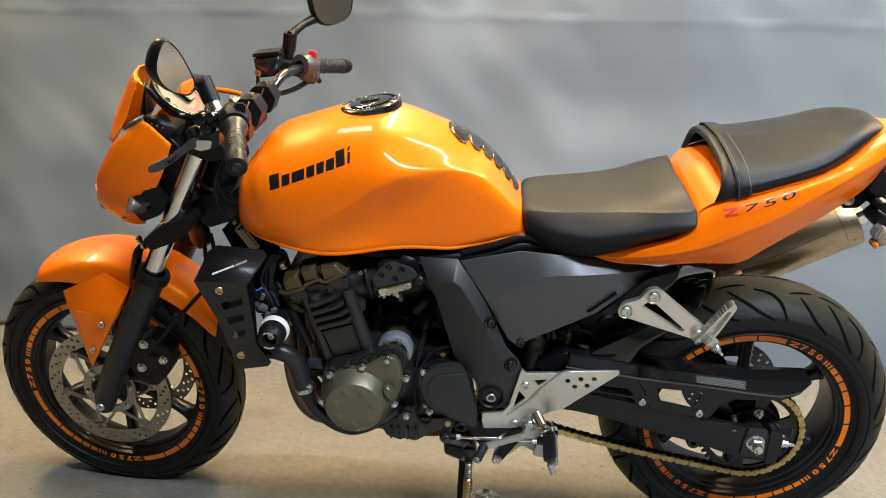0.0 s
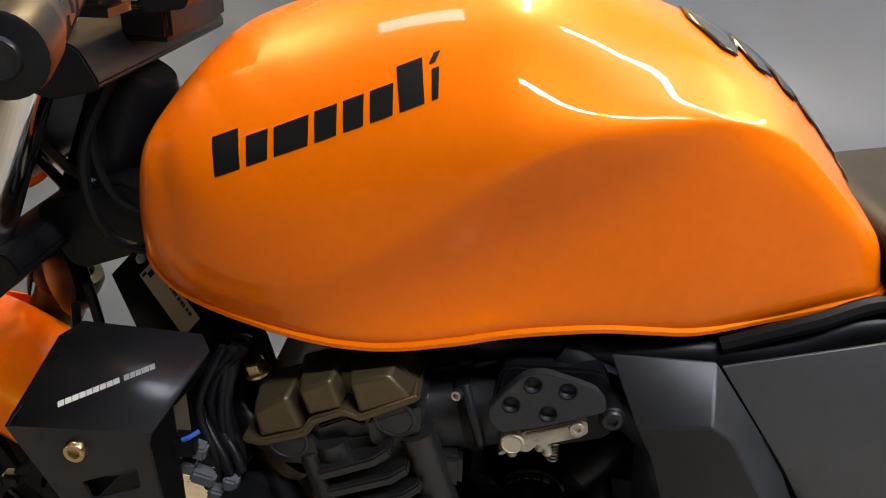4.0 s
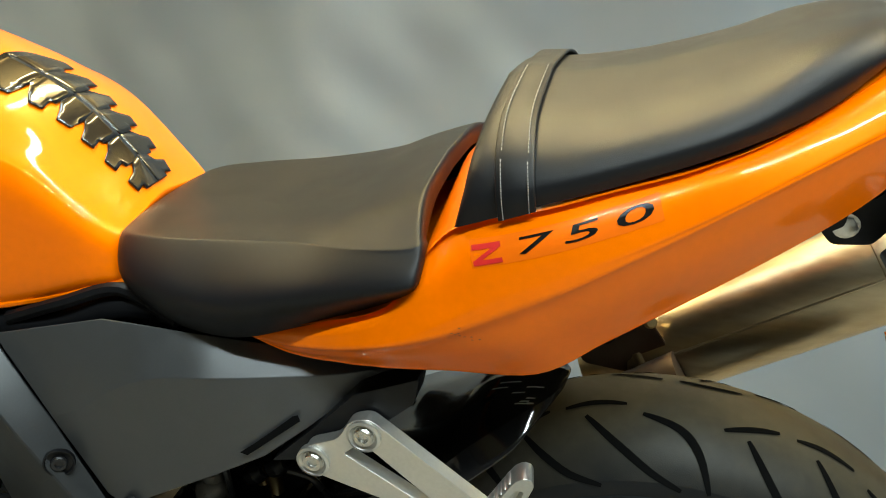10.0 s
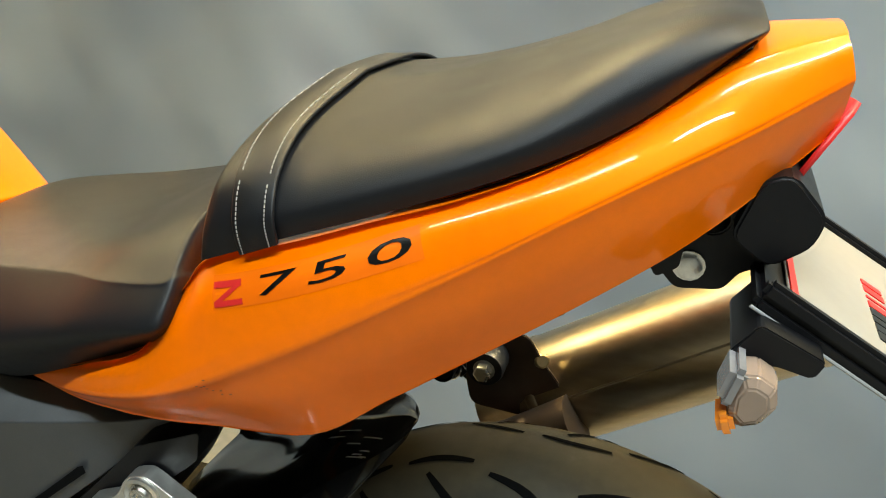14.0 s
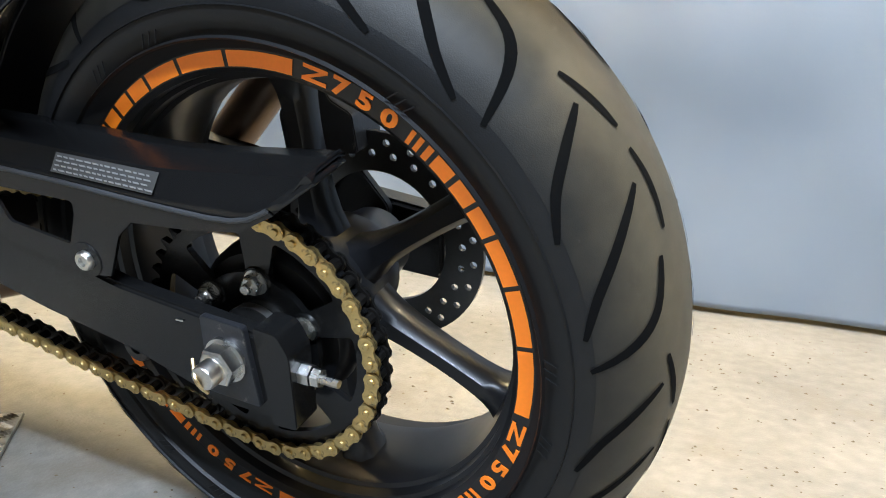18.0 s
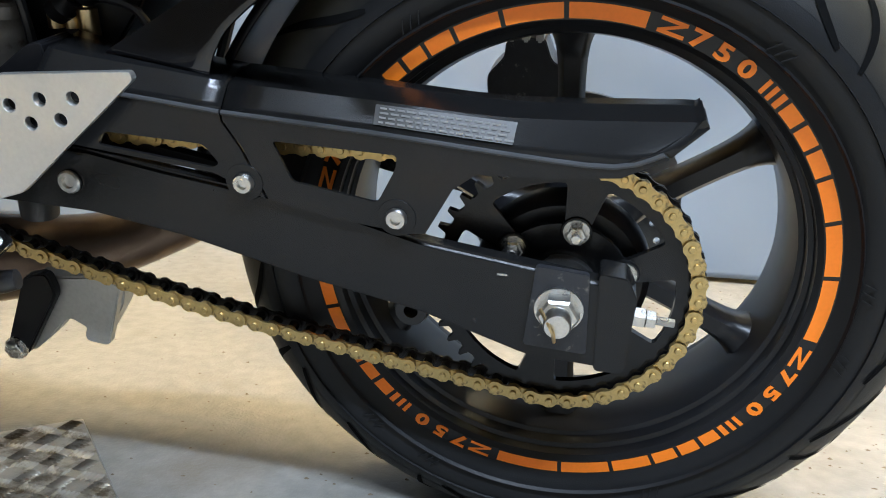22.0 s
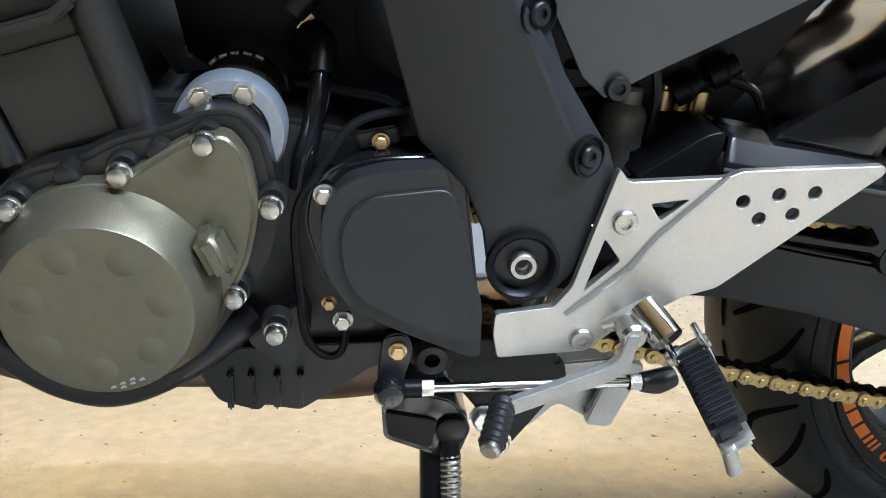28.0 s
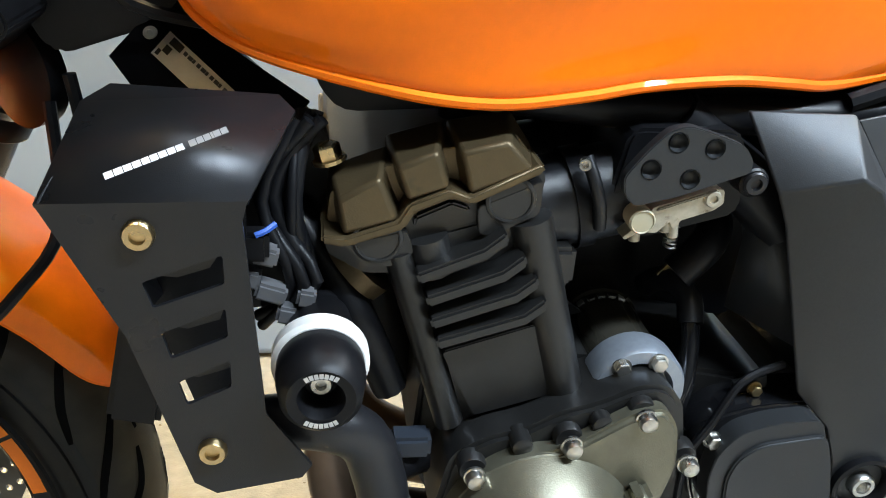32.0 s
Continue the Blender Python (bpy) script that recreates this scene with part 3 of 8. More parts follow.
# seats
rows = [
    [(0.232, -0.070, 0.742), (0.204, -0.074, 0.760), (0.196, -0.073, 0.772), (0.188, -0.068, 0.783), (0.186, -0.060, 0.788), (0.184, -0.040, 0.791), (0.182, 0, 0.792)],
    [(0.226, -0.108, 0.739), (0.205, -0.113, 0.762), (0.200, -0.109, 0.782), (0.198, -0.096, 0.798), (0.198, -0.084, 0.803), (0.196, -0.050, 0.805), (0.194, 0, 0.805)],
    [(0.262, -0.128, 0.731), (0.258, -0.143, 0.758), (0.254, -0.139, 0.780), (0.253, -0.112, 0.804), (0.252, -0.100, 0.8075), (0.252, -0.060, 0.8080), (0.252, 0, 0.807)],
    [(0.325, -0.136, 0.728), (0.325, -0.158, 0.760), (0.325, -0.156, 0.782), (0.325, -0.120, 0.8105), (0.325, -0.107, 0.8140), (0.325, -0.070, 0.8145), (0.325, 0, 0.814)],
    [(0.395, -0.146, 0.753), (0.395, -0.167, 0.779), (0.395, -0.166, 0.798), (0.395, -0.134, 0.820), (0.394, -0.121, 0.8240), (0.393, -0.080, 0.828), (0.392, 0, 0.829)],
    [(0.450, -0.152, 0.776), (0.451, -0.175, 0.798), (0.451, -0.175, 0.813), (0.450, -0.156, 0.831), (0.449, -0.146, 0.8355), (0.446, -0.100, 0.847), (0.444, 0, 0.849)],
    [(0.487, -0.156, 0.793), (0.498, -0.181, 0.814), (0.500, -0.181, 0.824), (0.500, -0.165, 0.839), (0.497, -0.155, 0.8445), (0.488, -0.100, 0.862), (0.482, 0, 0.863)],
    [(0.497, -0.150, 0.797), (0.508, -0.171, 0.815), (0.511, -0.171, 0.825), (0.511, -0.155, 0.842), (0.507, -0.145, 0.8475), (0.498, -0.092, 0.864), (0.493, 0, 0.866)],
    [(0.494, -0.120, 0.795), (0.501, -0.140, 0.808), (0.505, -0.140, 0.815), (0.506, -0.128, 0.830), (0.503, -0.118, 0.835), (0.500, -0.075, 0.850), (0.497, 0, 0.851)],
]
seat = part("rider_seat", net(rows, 6, 6, True), SEAT, bike, "black vinyl rider seat", 70)
rows = [
    [(0.548, -0.152, 0.868), (0.552, -0.146, 0.892), (0.551, -0.126, 0.908), (0.549, -0.08, 0.923), (0.548, 0, 0.931)],
    [(0.540, -0.168, 0.866), (0.547, -0.168, 0.892), (0.551, -0.148, 0.917), (0.554, -0.095, 0.934), (0.554, 0, 0.943)],
    [(0.600, -0.172, 0.888), (0.602, -0.171, 0.905), (0.604, -0.148, 0.924), (0.606, -0.098, 0.937), (0.606, 0, 0.945)],
    [(0.660, -0.162, 0.905), (0.660, -0.163, 0.920), (0.660, -0.142, 0.935), (0.660, -0.095, 0.945), (0.660, 0, 0.952)],
    [(0.730, -0.142, 0.926), (0.730, -0.145, 0.941), (0.730, -0.124, 0.956), (0.730, -0.080, 0.966), (0.730, 0, 0.972)],
    [(0.785, -0.112, 0.946), (0.785, -0.116, 0.964), (0.785, -0.100, 0.981), (0.785, -0.065, 0.988), (0.785, 0, 0.987)],
    [(0.825, -0.080, 0.970), (0.828, -0.084, 0.981), (0.828, -0.070, 0.993), (0.826, -0.045, 0.998), (0.826, 0, 0.998)],
    [(0.850, -0.055, 0.985), (0.856, -0.055, 0.990), (0.856, -0.040, 0.994), (0.855, -0.025, 0.996), (0.855, 0, 0.996)],
    [(0.850, -0.030, 0.975), (0.852, -0.030, 0.980), (0.853, -0.025, 0.985), (0.853, -0.015, 0.988), (0.853, 0, 0.988)],
]
pillion = part("passenger_seat", net(rows, 6, 6, True), SEAT, bike, "black vinyl passenger seat with a stitched strap", 70)
part("seat_pan", net([[(r[0][0], r[0][1] + 0.010, r[0][2] - 0.004), (r[0][0], r[0][1] + 0.016, r[0][2] - 0.016), (r[0][0], 0, r[0][2] - 0.014)] for r in rows[1:8]], 4, 3, True), BLACK, pillion, "black plastic seat base")
left_edge = [(0.572, -0.174, 0.876), (0.570, -0.1735, 0.898), (0.566, -0.151, 0.922), (0.563, -0.10, 0.9375), (0.562, 0, 0.9455)]
right_edge = [(0.599, -0.175, 0.886), (0.598, -0.1745, 0.904), (0.594, -0.151, 0.9245), (0.590, -0.10, 0.9385), (0.588, 0, 0.9465)]
strap = part("grab_strap", net([left_edge, right_edge], 2, 8, True), SEAT, pillion, "wide black vinyl strap", thick=0.003, offset=1, bevel=0.0015)
for k, fr in ((0, 0.16), (1, 0.84)):
    line = spline([V(a).lerp(V(b), fr) for a, b in zip(left_edge, right_edge)], 30)
    bits = []
    for i in range(0, len(line) - 4, 3):
        out = V((0, -0.0052, 0.001)) if line[i].z < 0.918 else V((0, -0.001, 0.0052))
        bits.append(tube([line[i] + out, line[i + 2] + out], 0.00045, 5, 1, True, False))
    part("stitching", join(*bits), STITCH, strap, "pale grey stitches")

# tail fairing: stations from the front tip to the tail: middle, top edge, crease, bottom edge, width of the rounding at the crease
stations = (
    ((0.322, 0.735), (0.322, -0.118, 0.7290), (0.322, -0.1245, 0.7272), (0.322, -0.120, 0.7260), 0.0006),
    ((0.368, 0.740), (0.368, -0.134, 0.7435), (0.374, -0.1440, 0.7325), (0.372, -0.132, 0.7165), 0.004),
    ((0.420, 0.760), (0.420, -0.150, 0.7640), (0.428, -0.1660, 0.7470), (0.424, -0.148, 0.7225), 0.006),
    ((0.480, 0.790), (0.482, -0.164, 0.7930), (0.484, -0.1870, 0.7690), (0.480, -0.163, 0.7330), 0.009),
    ((0.512, 0.866), (0.514, -0.150, 0.8380), (0.530, -0.1960, 0.7900), (0.530, -0.170, 0.7420), 0.012),
    ((0.556, 0.890), (0.545, -0.160, 0.8660), (0.575, -0.1990, 0.8150), (0.600, -0.167, 0.7460), 0.014),
    ((0.610, 0.885), (0.606, -0.169, 0.8850), (0.618, -0.1960, 0.8355), (0.650, -0.155, 0.7730), 0.012),
    ((0.660, 0.895), (0.655, -0.161, 0.8990), (0.660, -0.1850, 0.8550), (0.690, -0.143, 0.7950), 0.008),
    ((0.705, 0.905), (0.703, -0.148, 0.9110), (0.705, -0.1680, 0.8755), (0.732, -0.131, 0.8190), 0.005),
    ((0.755, 0.930), (0.755, -0.124, 0.9280), (0.756, -0.1490, 0.9010), (0.777, -0.117, 0.8455), 0.004),
    ((0.803, 0.958), (0.803, -0.094, 0.9510), (0.804, -0.1260, 0.9230), (0.817, -0.100, 0.8690), 0.004),
    ((0.850, 0.985), (0.848, -0.066, 0.9740), (0.853, -0.0960, 0.9430), (0.853, -0.075, 0.8920), 0.005),
    ((0.902, 0.988), (0.902, -0.030, 0.9840), (0.908, -0.0400, 0.9620), (0.905, -0.022, 0.9260), 0.005),
)
rows = []
for mid, top, fold, low, soft in stations:
    T, C, B = V(top), V(fold), V(low)
    up, dn = (T - C), (B - C)
    hump = V((0, -0.11 * up.length, 0.07 * up.length))
    rows.append([(mid[0], 0, mid[1]), tuple(T + V((0, 0.006, 0.002))), tuple(T), tuple(C + up * 0.62 + hump), tuple(C + up.normalized() * max(soft, up.length * 0.12) + hump * 0.35),
                 tuple(C + up.normalized() * soft * 0.30), tuple(C + dn.normalized() * soft * 0.30), tuple(C + dn.normalized() * max(soft, dn.length * 0.12)), tuple(C + dn * 0.5 + V((0, -0.03 * dn.length, 0))), tuple(B + V((0, -0.001, 0.003))), tuple(B)])
cowl = part("tail_fairing", net(rows, 6, 4, True), ORANGE, bike, "glossy orange tail fairing with a creased flank", 50)
part("tail_underside", net([[(r[10][0], r[10][1] + 0.003, r[10][2] + 0.002), (r[10][0], 0, r[10][2] + 0.004)] for r in rows[2:]], 3, 2, True), BLACK, cowl)
part("tail_light", net([[(0.880, -0.050, 0.893), (0.893, 0, 0.893)], [(0.912, -0.030, 0.938), (0.920, 0, 0.938)]], 2, 3, True), RED, cowl, "dark red tail light", thick=0.004)
# small moulding clips along the bottom edge
for x, y, z in ((0.700, -0.138, 0.797), (0.747, -0.124, 0.823), (0.806, -0.100, 0.858)):
    part("edge_clip", box(x, y + 0.022, z + 0.001, 0.014, 0.010, 0.010, 0.002, 2, Matrix.Rotation(radians(-29), 4, "Y")), BLACK, cowl)
# figures on the flank on a paler film
fa = radians(17.6)
fu, fw = V((math.cos(fa), 0, math.sin(fa))), V((-math.sin(fa), 0, math.cos(fa)))
part("decal_film", drape(flat([(-0.001, -0.001), (0.136, -0.001), (0.136, 0.0165), (-0.001, 0.0165)], (0.556, -0.25, 0.8435), fu, fw, 10), cowl, (0, 1, 0), 0.0003), DECAL_FILM, cowl)
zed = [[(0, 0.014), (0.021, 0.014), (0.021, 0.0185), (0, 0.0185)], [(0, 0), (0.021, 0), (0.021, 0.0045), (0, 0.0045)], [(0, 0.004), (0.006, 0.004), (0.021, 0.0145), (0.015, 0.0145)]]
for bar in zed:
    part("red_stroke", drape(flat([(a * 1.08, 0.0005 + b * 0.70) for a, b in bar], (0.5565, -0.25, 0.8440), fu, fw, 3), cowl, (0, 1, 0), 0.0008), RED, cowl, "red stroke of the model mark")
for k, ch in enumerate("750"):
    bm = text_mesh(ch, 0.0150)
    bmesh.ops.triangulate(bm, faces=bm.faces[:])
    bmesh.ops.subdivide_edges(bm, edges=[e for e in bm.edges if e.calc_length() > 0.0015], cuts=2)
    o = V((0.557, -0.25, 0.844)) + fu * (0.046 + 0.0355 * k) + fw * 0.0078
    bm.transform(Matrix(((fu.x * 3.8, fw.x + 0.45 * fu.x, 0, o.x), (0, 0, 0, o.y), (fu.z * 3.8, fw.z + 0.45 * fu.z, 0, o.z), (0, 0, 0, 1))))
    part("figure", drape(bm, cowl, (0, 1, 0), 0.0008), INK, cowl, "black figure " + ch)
for k in range(9):
    a, r = random.uniform(0, 6.28), random.uniform(0, 0.009)
    p = (0.548 + 1.6 * r * math.cos(a), -0.25, 0.791 + r * math.sin(a))
    part("paint_scuff", drape(flat([(0, 0), (0.0016, 0.0002), (0.0020, 0.0009), (0.0003, 0.0007)], p), cowl, (0, 1, 0), 0.0005), HEADER, cowl)

# side panel under the seat
pn = {"a": (0.0725, -0.147, 0.709), "b": (0.190, -0.138, 0.733), "c": (0.286, -0.133, 0.7255), "d": (0.330, -0.124, 0.7180), "e": (0.426, -0.114, 0.7070), "f": (0.470, -0.112, 0.7030), "g": (0.496, -0.108, 0.709),
      "h": (0.176, -0.166, 0.547), "i": (0.194, -0.165, 0.533), "j": (0.222, -0.163, 0.549), "k": (0.299, -0.159, 0.5880), "l": (0.347, -0.154, 0.6130), "m": (0.392, -0.145, 0.6470), "n": (0.455, -0.122, 0.696),
      "q": (0.128, -0.161, 0.630), "r": (0.165, -0.161, 0.645), "s": (0.192, -0.159, 0.664), "t": (0.224, -0.1590, 0.6805), "u": (0.256, -0.1590, 0.6905), "v": (0.321, -0.153, 0.6945), "w": (0.405, -0.134, 0.6970), "x": (0.446, -0.122, 0.7005), "y": (0.224, -0.1365, 0.7310), "z": (0.256, -0.1350, 0.7285)}
PANEL_FACES = ("absrq", "fgnx", "qrh", "rsjih")


def panel_skin(side):
    """The panel's flat faces, and between its top edge and its crease a strip that turns evenly."""
    at = {k: V((x, side * y, z)) for k, (x, y, z) in pn.items()}
    bm = facets(at, PANEL_FACES)
    top = spline([at[k] for k in "byzcdef"], 4)
    low = spline([at["s"], at["t"], at["u"], at["u"].lerp(at["v"], 0.5), at["v"], at["w"], at["x"]], 4)
    for i in range(24):
        bm.faces.new([bm.verts.new(p) for p in (top[i], top[i + 1], low[i + 1], low[i])])
    for i, k, foot in ((0, 4, "j"), (4, 8, "kj"), (8, 16, "lk"), (16, 20, "ml"), (20, 24, "nm")):
        bm.faces.new([bm.verts.new(p) for p in low[i:k + 1] + [at[f] for f in foot]])
    bmesh.ops.remove_doubles(bm, verts=bm.verts, dist=0.0001)
    bmesh.ops.recalc_face_normals(bm, faces=bm.faces)
    return bm


panel = part("side_panel", panel_skin(1), PANEL, bike, "satin graphite side panel with raised creases", 24, thick=0.004, offset=-1, bevel=0.005, seg=4)
part("opposite_panel", panel_skin(-1), PANEL, bike, thick=0.004)
part("panel_slot", drape(flat([(0, 0.0027), (0.0069, 0), (0.0245, 0.0130), (0.0420, 0.0256), (0.0591, 0.0383), (0.0568, 0.0439), (0.0518, 0.0422), (0.0350, 0.0290), (0.0175, 0.0158)], (0.3258, -0.3, 0.6156), cuts=5), panel, (0, 1, 0), 0.0034), GROOVE, panel, "narrow black slot")
part("panel_flange", prism(rounded([(0.352, 0.606), (0.400, 0.652), (0.440, 0.692), (0.500, 0.716), (0.494, 0.690), (0.448, 0.651), (0.389, 0.614)], 0.004), -0.150, -0.120, 0.003), BLACK, panel)
socket_bolt("panel_bolt", (0.201, -0.166, 0.541), panel, 0.009, 0.005)

# dark cover over the frame spar
cv = {"a": (-0.010, -0.146, 0.714), "b": (0.068, -0.148, 0.714), "c": (0.012, -0.170, 0.664), "d": (0.062, -0.184, 0.680), "e": (0.077, -0.186, 0.672), "f": (0.107, -0.187, 0.622), "g": (0.186, -0.179, 0.482),
      "h": (0.104, -0.157, 0.664), "i": (0.128, -0.161, 0.627), "j": (0.175, -0.165, 0.528), "k": (0.202, -0.168, 0.500), "l": (0.207, -0.172, 0.483), "m": (0.187, -0.172, 0.402), "n": (0.173, -0.172, 0.384),
      "o": (0.146, -0.172, 0.376), "p": (0.125, -0.172, 0.399), "q": (0.117, -0.173, 0.437), "r": (0.102, -0.174, 0.469), "s": (0.068, -0.174, 0.503), "t": (0.053, -0.172, 0.550), "u": (0.025, -0.168, 0.639),
      "v": (0.150, -0.174, 0.430)}
spar = part("frame_cover", facets(cv, ("abdc", "bhed", "hife", "ijkgf", "klmvg", "mnopv", "cdefu", "utf", "tsf", "sgf", "srg", "rqvg", "qpv")), COVER, bike, "dark plastic frame cover", 25, thick=0.004, bevel=0.003, seg=2)
part("mirrored_cover", facets({k: (v[0], -v[1], v[2]) for k, v in cv.items()}, ("abdc", "bhed", "hife", "ijkgf", "klmvg", "mnopv", "cdefu", "utf", "tsf", "sgf", "srg", "rqvg", "qpv")), COVER, bike, thick=0.004)
for x, z in ((0.138, 0.589), (0.184, 0.496)):
    part("bolt_cup", lathe([(0.0150, -0.002), (0.0146, 0.0022), (0.0136, 0.0022), (0.0125, -0.0010), (0, -0.0012)], (x, -0.1775, z), (0.50, -0.86, 0.05), 24), BLACK, spar)
    socket_bolt("cover_bolt", (x + 0.0005, -0.1780, z), spar, 0.0080, 0.0035, None, (0.50, -0.86, 0.05))
pivot = part("pivot_cup", lathe([(0.027, 0.0), (0.027, 0.006), (0.024, 0.007), (0.021, 0.004), (0.020, -0.003), (0, -0.003)], (0.148, -0.174, 0.412), (0, -1, 0), 30), BLACK, spar)
part("pivot_nut", lathe([(0.011, 0.0), (0.011, 0.007), (0.0095, 0.009), (0.0065, 0.009), (0.006, 0.003), (0, -0.004)], (0.148, -0.172, 0.412), (0, -1, 0), 16), BOLT, spar, "worn hollow zinc pivot nut")

# frame, airbox and the dark parts behind the covers
part("airbox", prism(rounded([(-0.30, 0.72), (0.15, 0.745), (0.16, 0.66), (0.02, 0.665), (-0.06, 0.715), (-0.13, 0.70), (-0.28, 0.69)], 0.02), -0.10, 0.10, 0.01), BLACK, bike)
for s in (-1, 1):
    part("frame_rail", tube([(-0.40, s * 0.035, 0.79), (-0.30, s * 0.10, 0.735), (-0.1, s * 0.118, 0.705), (0.10, s * 0.115, 0.705), (0.20, s * 0.105, 0.73), (0.40, s * 0.095, 0.73), (0.66, s * 0.09, 0.82), (0.82, s * 0.05, 0.88)], 0.014, 10), BLACK, bike)
    part("frame_spar", tube([(-0.05, s * 0.12, 0.70), (0.05, s * 0.125, 0.62), (0.12, s * 0.13, 0.50), (0.16, s * 0.13, 0.38)], 0.022, 10), BLACK, bike)
    part("down_tube", tube([(-0.42, s * 0.03, 0.78), (-0.375, s * 0.045, 0.70), (-0.28, s * 0.14, 0.585), (-0.24, s * 0.15, 0.50)], 0.013, 10), BLACK, bike)
part("seat_trim", tube([(0.075, -0.125, 0.715), (0.14, -0.122, 0.737), (0.20, -0.112, 0.752), (0.26, -0.122, 0.728)], 0.007, 8), BLACK, bike)
part("steering_head", lathe([(0, -0.08), (0.034, -0.08), (0.036, 0.07), (0.03, 0.08), (0, 0.08)], (-0.445, 0, 0.81), (0.42, 0, 0.907), 20), BLACK, bike)
part("battery_box", prism(rounded([(0.20, 0.72), (0.42, 0.72), (0.40, 0.66), (0.30, 0.59), (0.23, 0.56), (0.18, 0.58)], 0.02), -0.09, 0.09, 0.01), BLACK, bike)
part("rear_shock", lathe([(0, -0.16), (0.018, -0.16), (0.022, -0.10), (0.030, -0.09), (0.032, -0.02), (0.024, -0.015), (0.022, 0.07), (0.03, 0.075), (0.03, 0.12), (0, 0.12)], (0.212, -0.035, 0.465), (0.12, 0, 1), 20), COVER, bike)
part("shock_reservoir", lathe([(0, -0.045), (0.0205, -0.045), (0.0215, -0.040), (0.0195, 0.025), (0.0195, 0.030), (0.0165, 0.036), (0.0125, 0.040), (0.0125, 0.050), (0.010, 0.053), (0, 0.053)], (0.236, -0.082, 0.470), (0.08, 0, 1), 22), material("grey_shock_paint", (0.17, 0.163, 0.15), 0.42, 0.4, 0.2, 120, 0.1, 500, spots=((0.07, 0.06, 0.045), 0.58, 60)), bike, "dull grey shock body with a worn cap")
for k in range(6):
    z = 0.44 + 0.025 * k
    part("spring_coil", tube([(0.212 + 0.033 * math.cos(a), -0.03 + 0.033 * math.sin(a), z + 0.025 * a / 6.28) for a in np.linspace(0, 6.28, 13)], 0.0055, 8, 2), BLACK, bike)

# ---- engine ----
engine = part("engine", prism(rounded([(-0.215, 0.50), (-0.10, 0.515), (0.0, 0.50), (0.06, 0.49), (0.11, 0.45), (0.12, 0.35), (0.06, 0.315), (0.02, 0.30), (-0.02, 0.272), (-0.075, 0.282), (-0.13, 0.31), (-0.19, 0.355), (-0.22, 0.42)], 0.015), -0.135, 0.17, 0.008), ENGINE, bike, "black four-cylinder engine with bronze covers", 30)
lean = V((-0.33, 0, 0.944))
part("cylinder_block", prism(rounded([(-0.243, 0.620), (-0.150, 0.648), (-0.128, 0.561), (-0.106, 0.490), (-0.188, 0.466), (-0.222, 0.531)], 0.008), -0.160, 0.165, 0.006), ENGINE, engine, angle=30)
part("cylinder_panel", prism(rounded([(-0.207, 0.540), (-0.140, 0.562), (-0.118, 0.503), (-0.180, 0.484)], 0.004), -0.166, -0.155, 0.003), ENGINE, engine)
for (x0, z0), (x1, z1), r in (((-0.240, 0.615), (-0.196, 0.475), 0.011), ((-0.154, 0.640), (-0.112, 0.500), 0.015), ((-0.222, 0.626), (-0.215, 0.600), 0.014)):
    part("cylinder_post", tube([(x0, -0.158, z0), (x1, -0.158, z1)], r, 12, 1, True, False), ENGINE, engine)
for (x0, z0), (x1, z1) in (((-0.229, 0.604), (-0.186, 0.622)), ((-0.222, 0.587), (-0.172, 0.606)), ((-0.218, 0.570), (-0.162, 0.590)), ((-0.213, 0.554), (-0.154, 0.573))):
    d = V((x1 - x0, 0, z1 - z0)).normalized()
    n = V((-d.z, 0, d.x)) * 0.0042
    e = (x1 + 0.014, z1 + 0.012)
    out = [(x0 + n.x, z0 + n.z), (x0 - n.x, z0 - n.z), (x1 - n.x, z1 - n.z), (e[0] - n.x, e[1] - n.z), (e[0] + n.x, e[1] + n.z), (x1 + n.x, z1 + n.z)]
    part("cooling_fin", prism(out, -0.180, -0.150, 0.0018), ENGINE, engine)
part("cylinder_head", prism(rounded([(-0.290, 0.626), (-0.286, 0.612), (-0.262, 0.598), (-0.242, 0.598), (-0.152, 0.628), (-0.146, 0.668), (-0.152, 0.676), (-0.196, 0.655), (-0.209, 0.659), (-0.232, 0.649), (-0.239, 0.637), (-0.276, 0.625)], 0.004), -0.158, 0.168, 0.003), ENGINE, engine)
for out in ([(-0.276, 0.623), (-0.262, 0.606), (-0.238, 0.608), (-0.2305, 0.618), (-0.2365, 0.633)], [(-0.191, 0.650), (-0.189, 0.631), (-0.181, 0.629), (-0.1500, 0.645), (-0.1495, 0.669)]):
    part("cam_lug", prism(rounded(out, 0.003), -0.1665, -0.150, 0.0022), ENGINE, engine)
part("head_lip", prism([(-0.231, 0.641), (-0.208, 0.652), (-0.196, 0.648), (-0.194, 0.642), (-0.208, 0.646), (-0.232, 0.634)], -0.164, -0.150, 0.0015), ENGINE, engine)
for x, z in ((-0.255, 0.6265), (-0.170, 0.6550)):
    part("cam_plug", lathe([(0.0170, 0), (0.0166, 0.0010), (0.0148, 0.0016), (0.0138, 0.0012), (0.0134, -0.0004), (0, -0.0002)], (x, -0.1663, z), (0, -1, 0), 28), ENGINE, engine)
rim_line = [(-0.291, 0.631), (-0.276, 0.6295), (-0.243, 0.6410), (-0.236, 0.6530), (-0.211, 0.6635), (-0.197, 0.6590), (-0.154, 0.6815), (-0.150, 0.679), (-0.1515, 0.6750), (-0.1958, 0.6526), (-0.2090, 0.6570), (-0.2318, 0.6470), (-0.2384, 0.6352), (-0.2758, 0.6222), (-0.2905, 0.6248)]
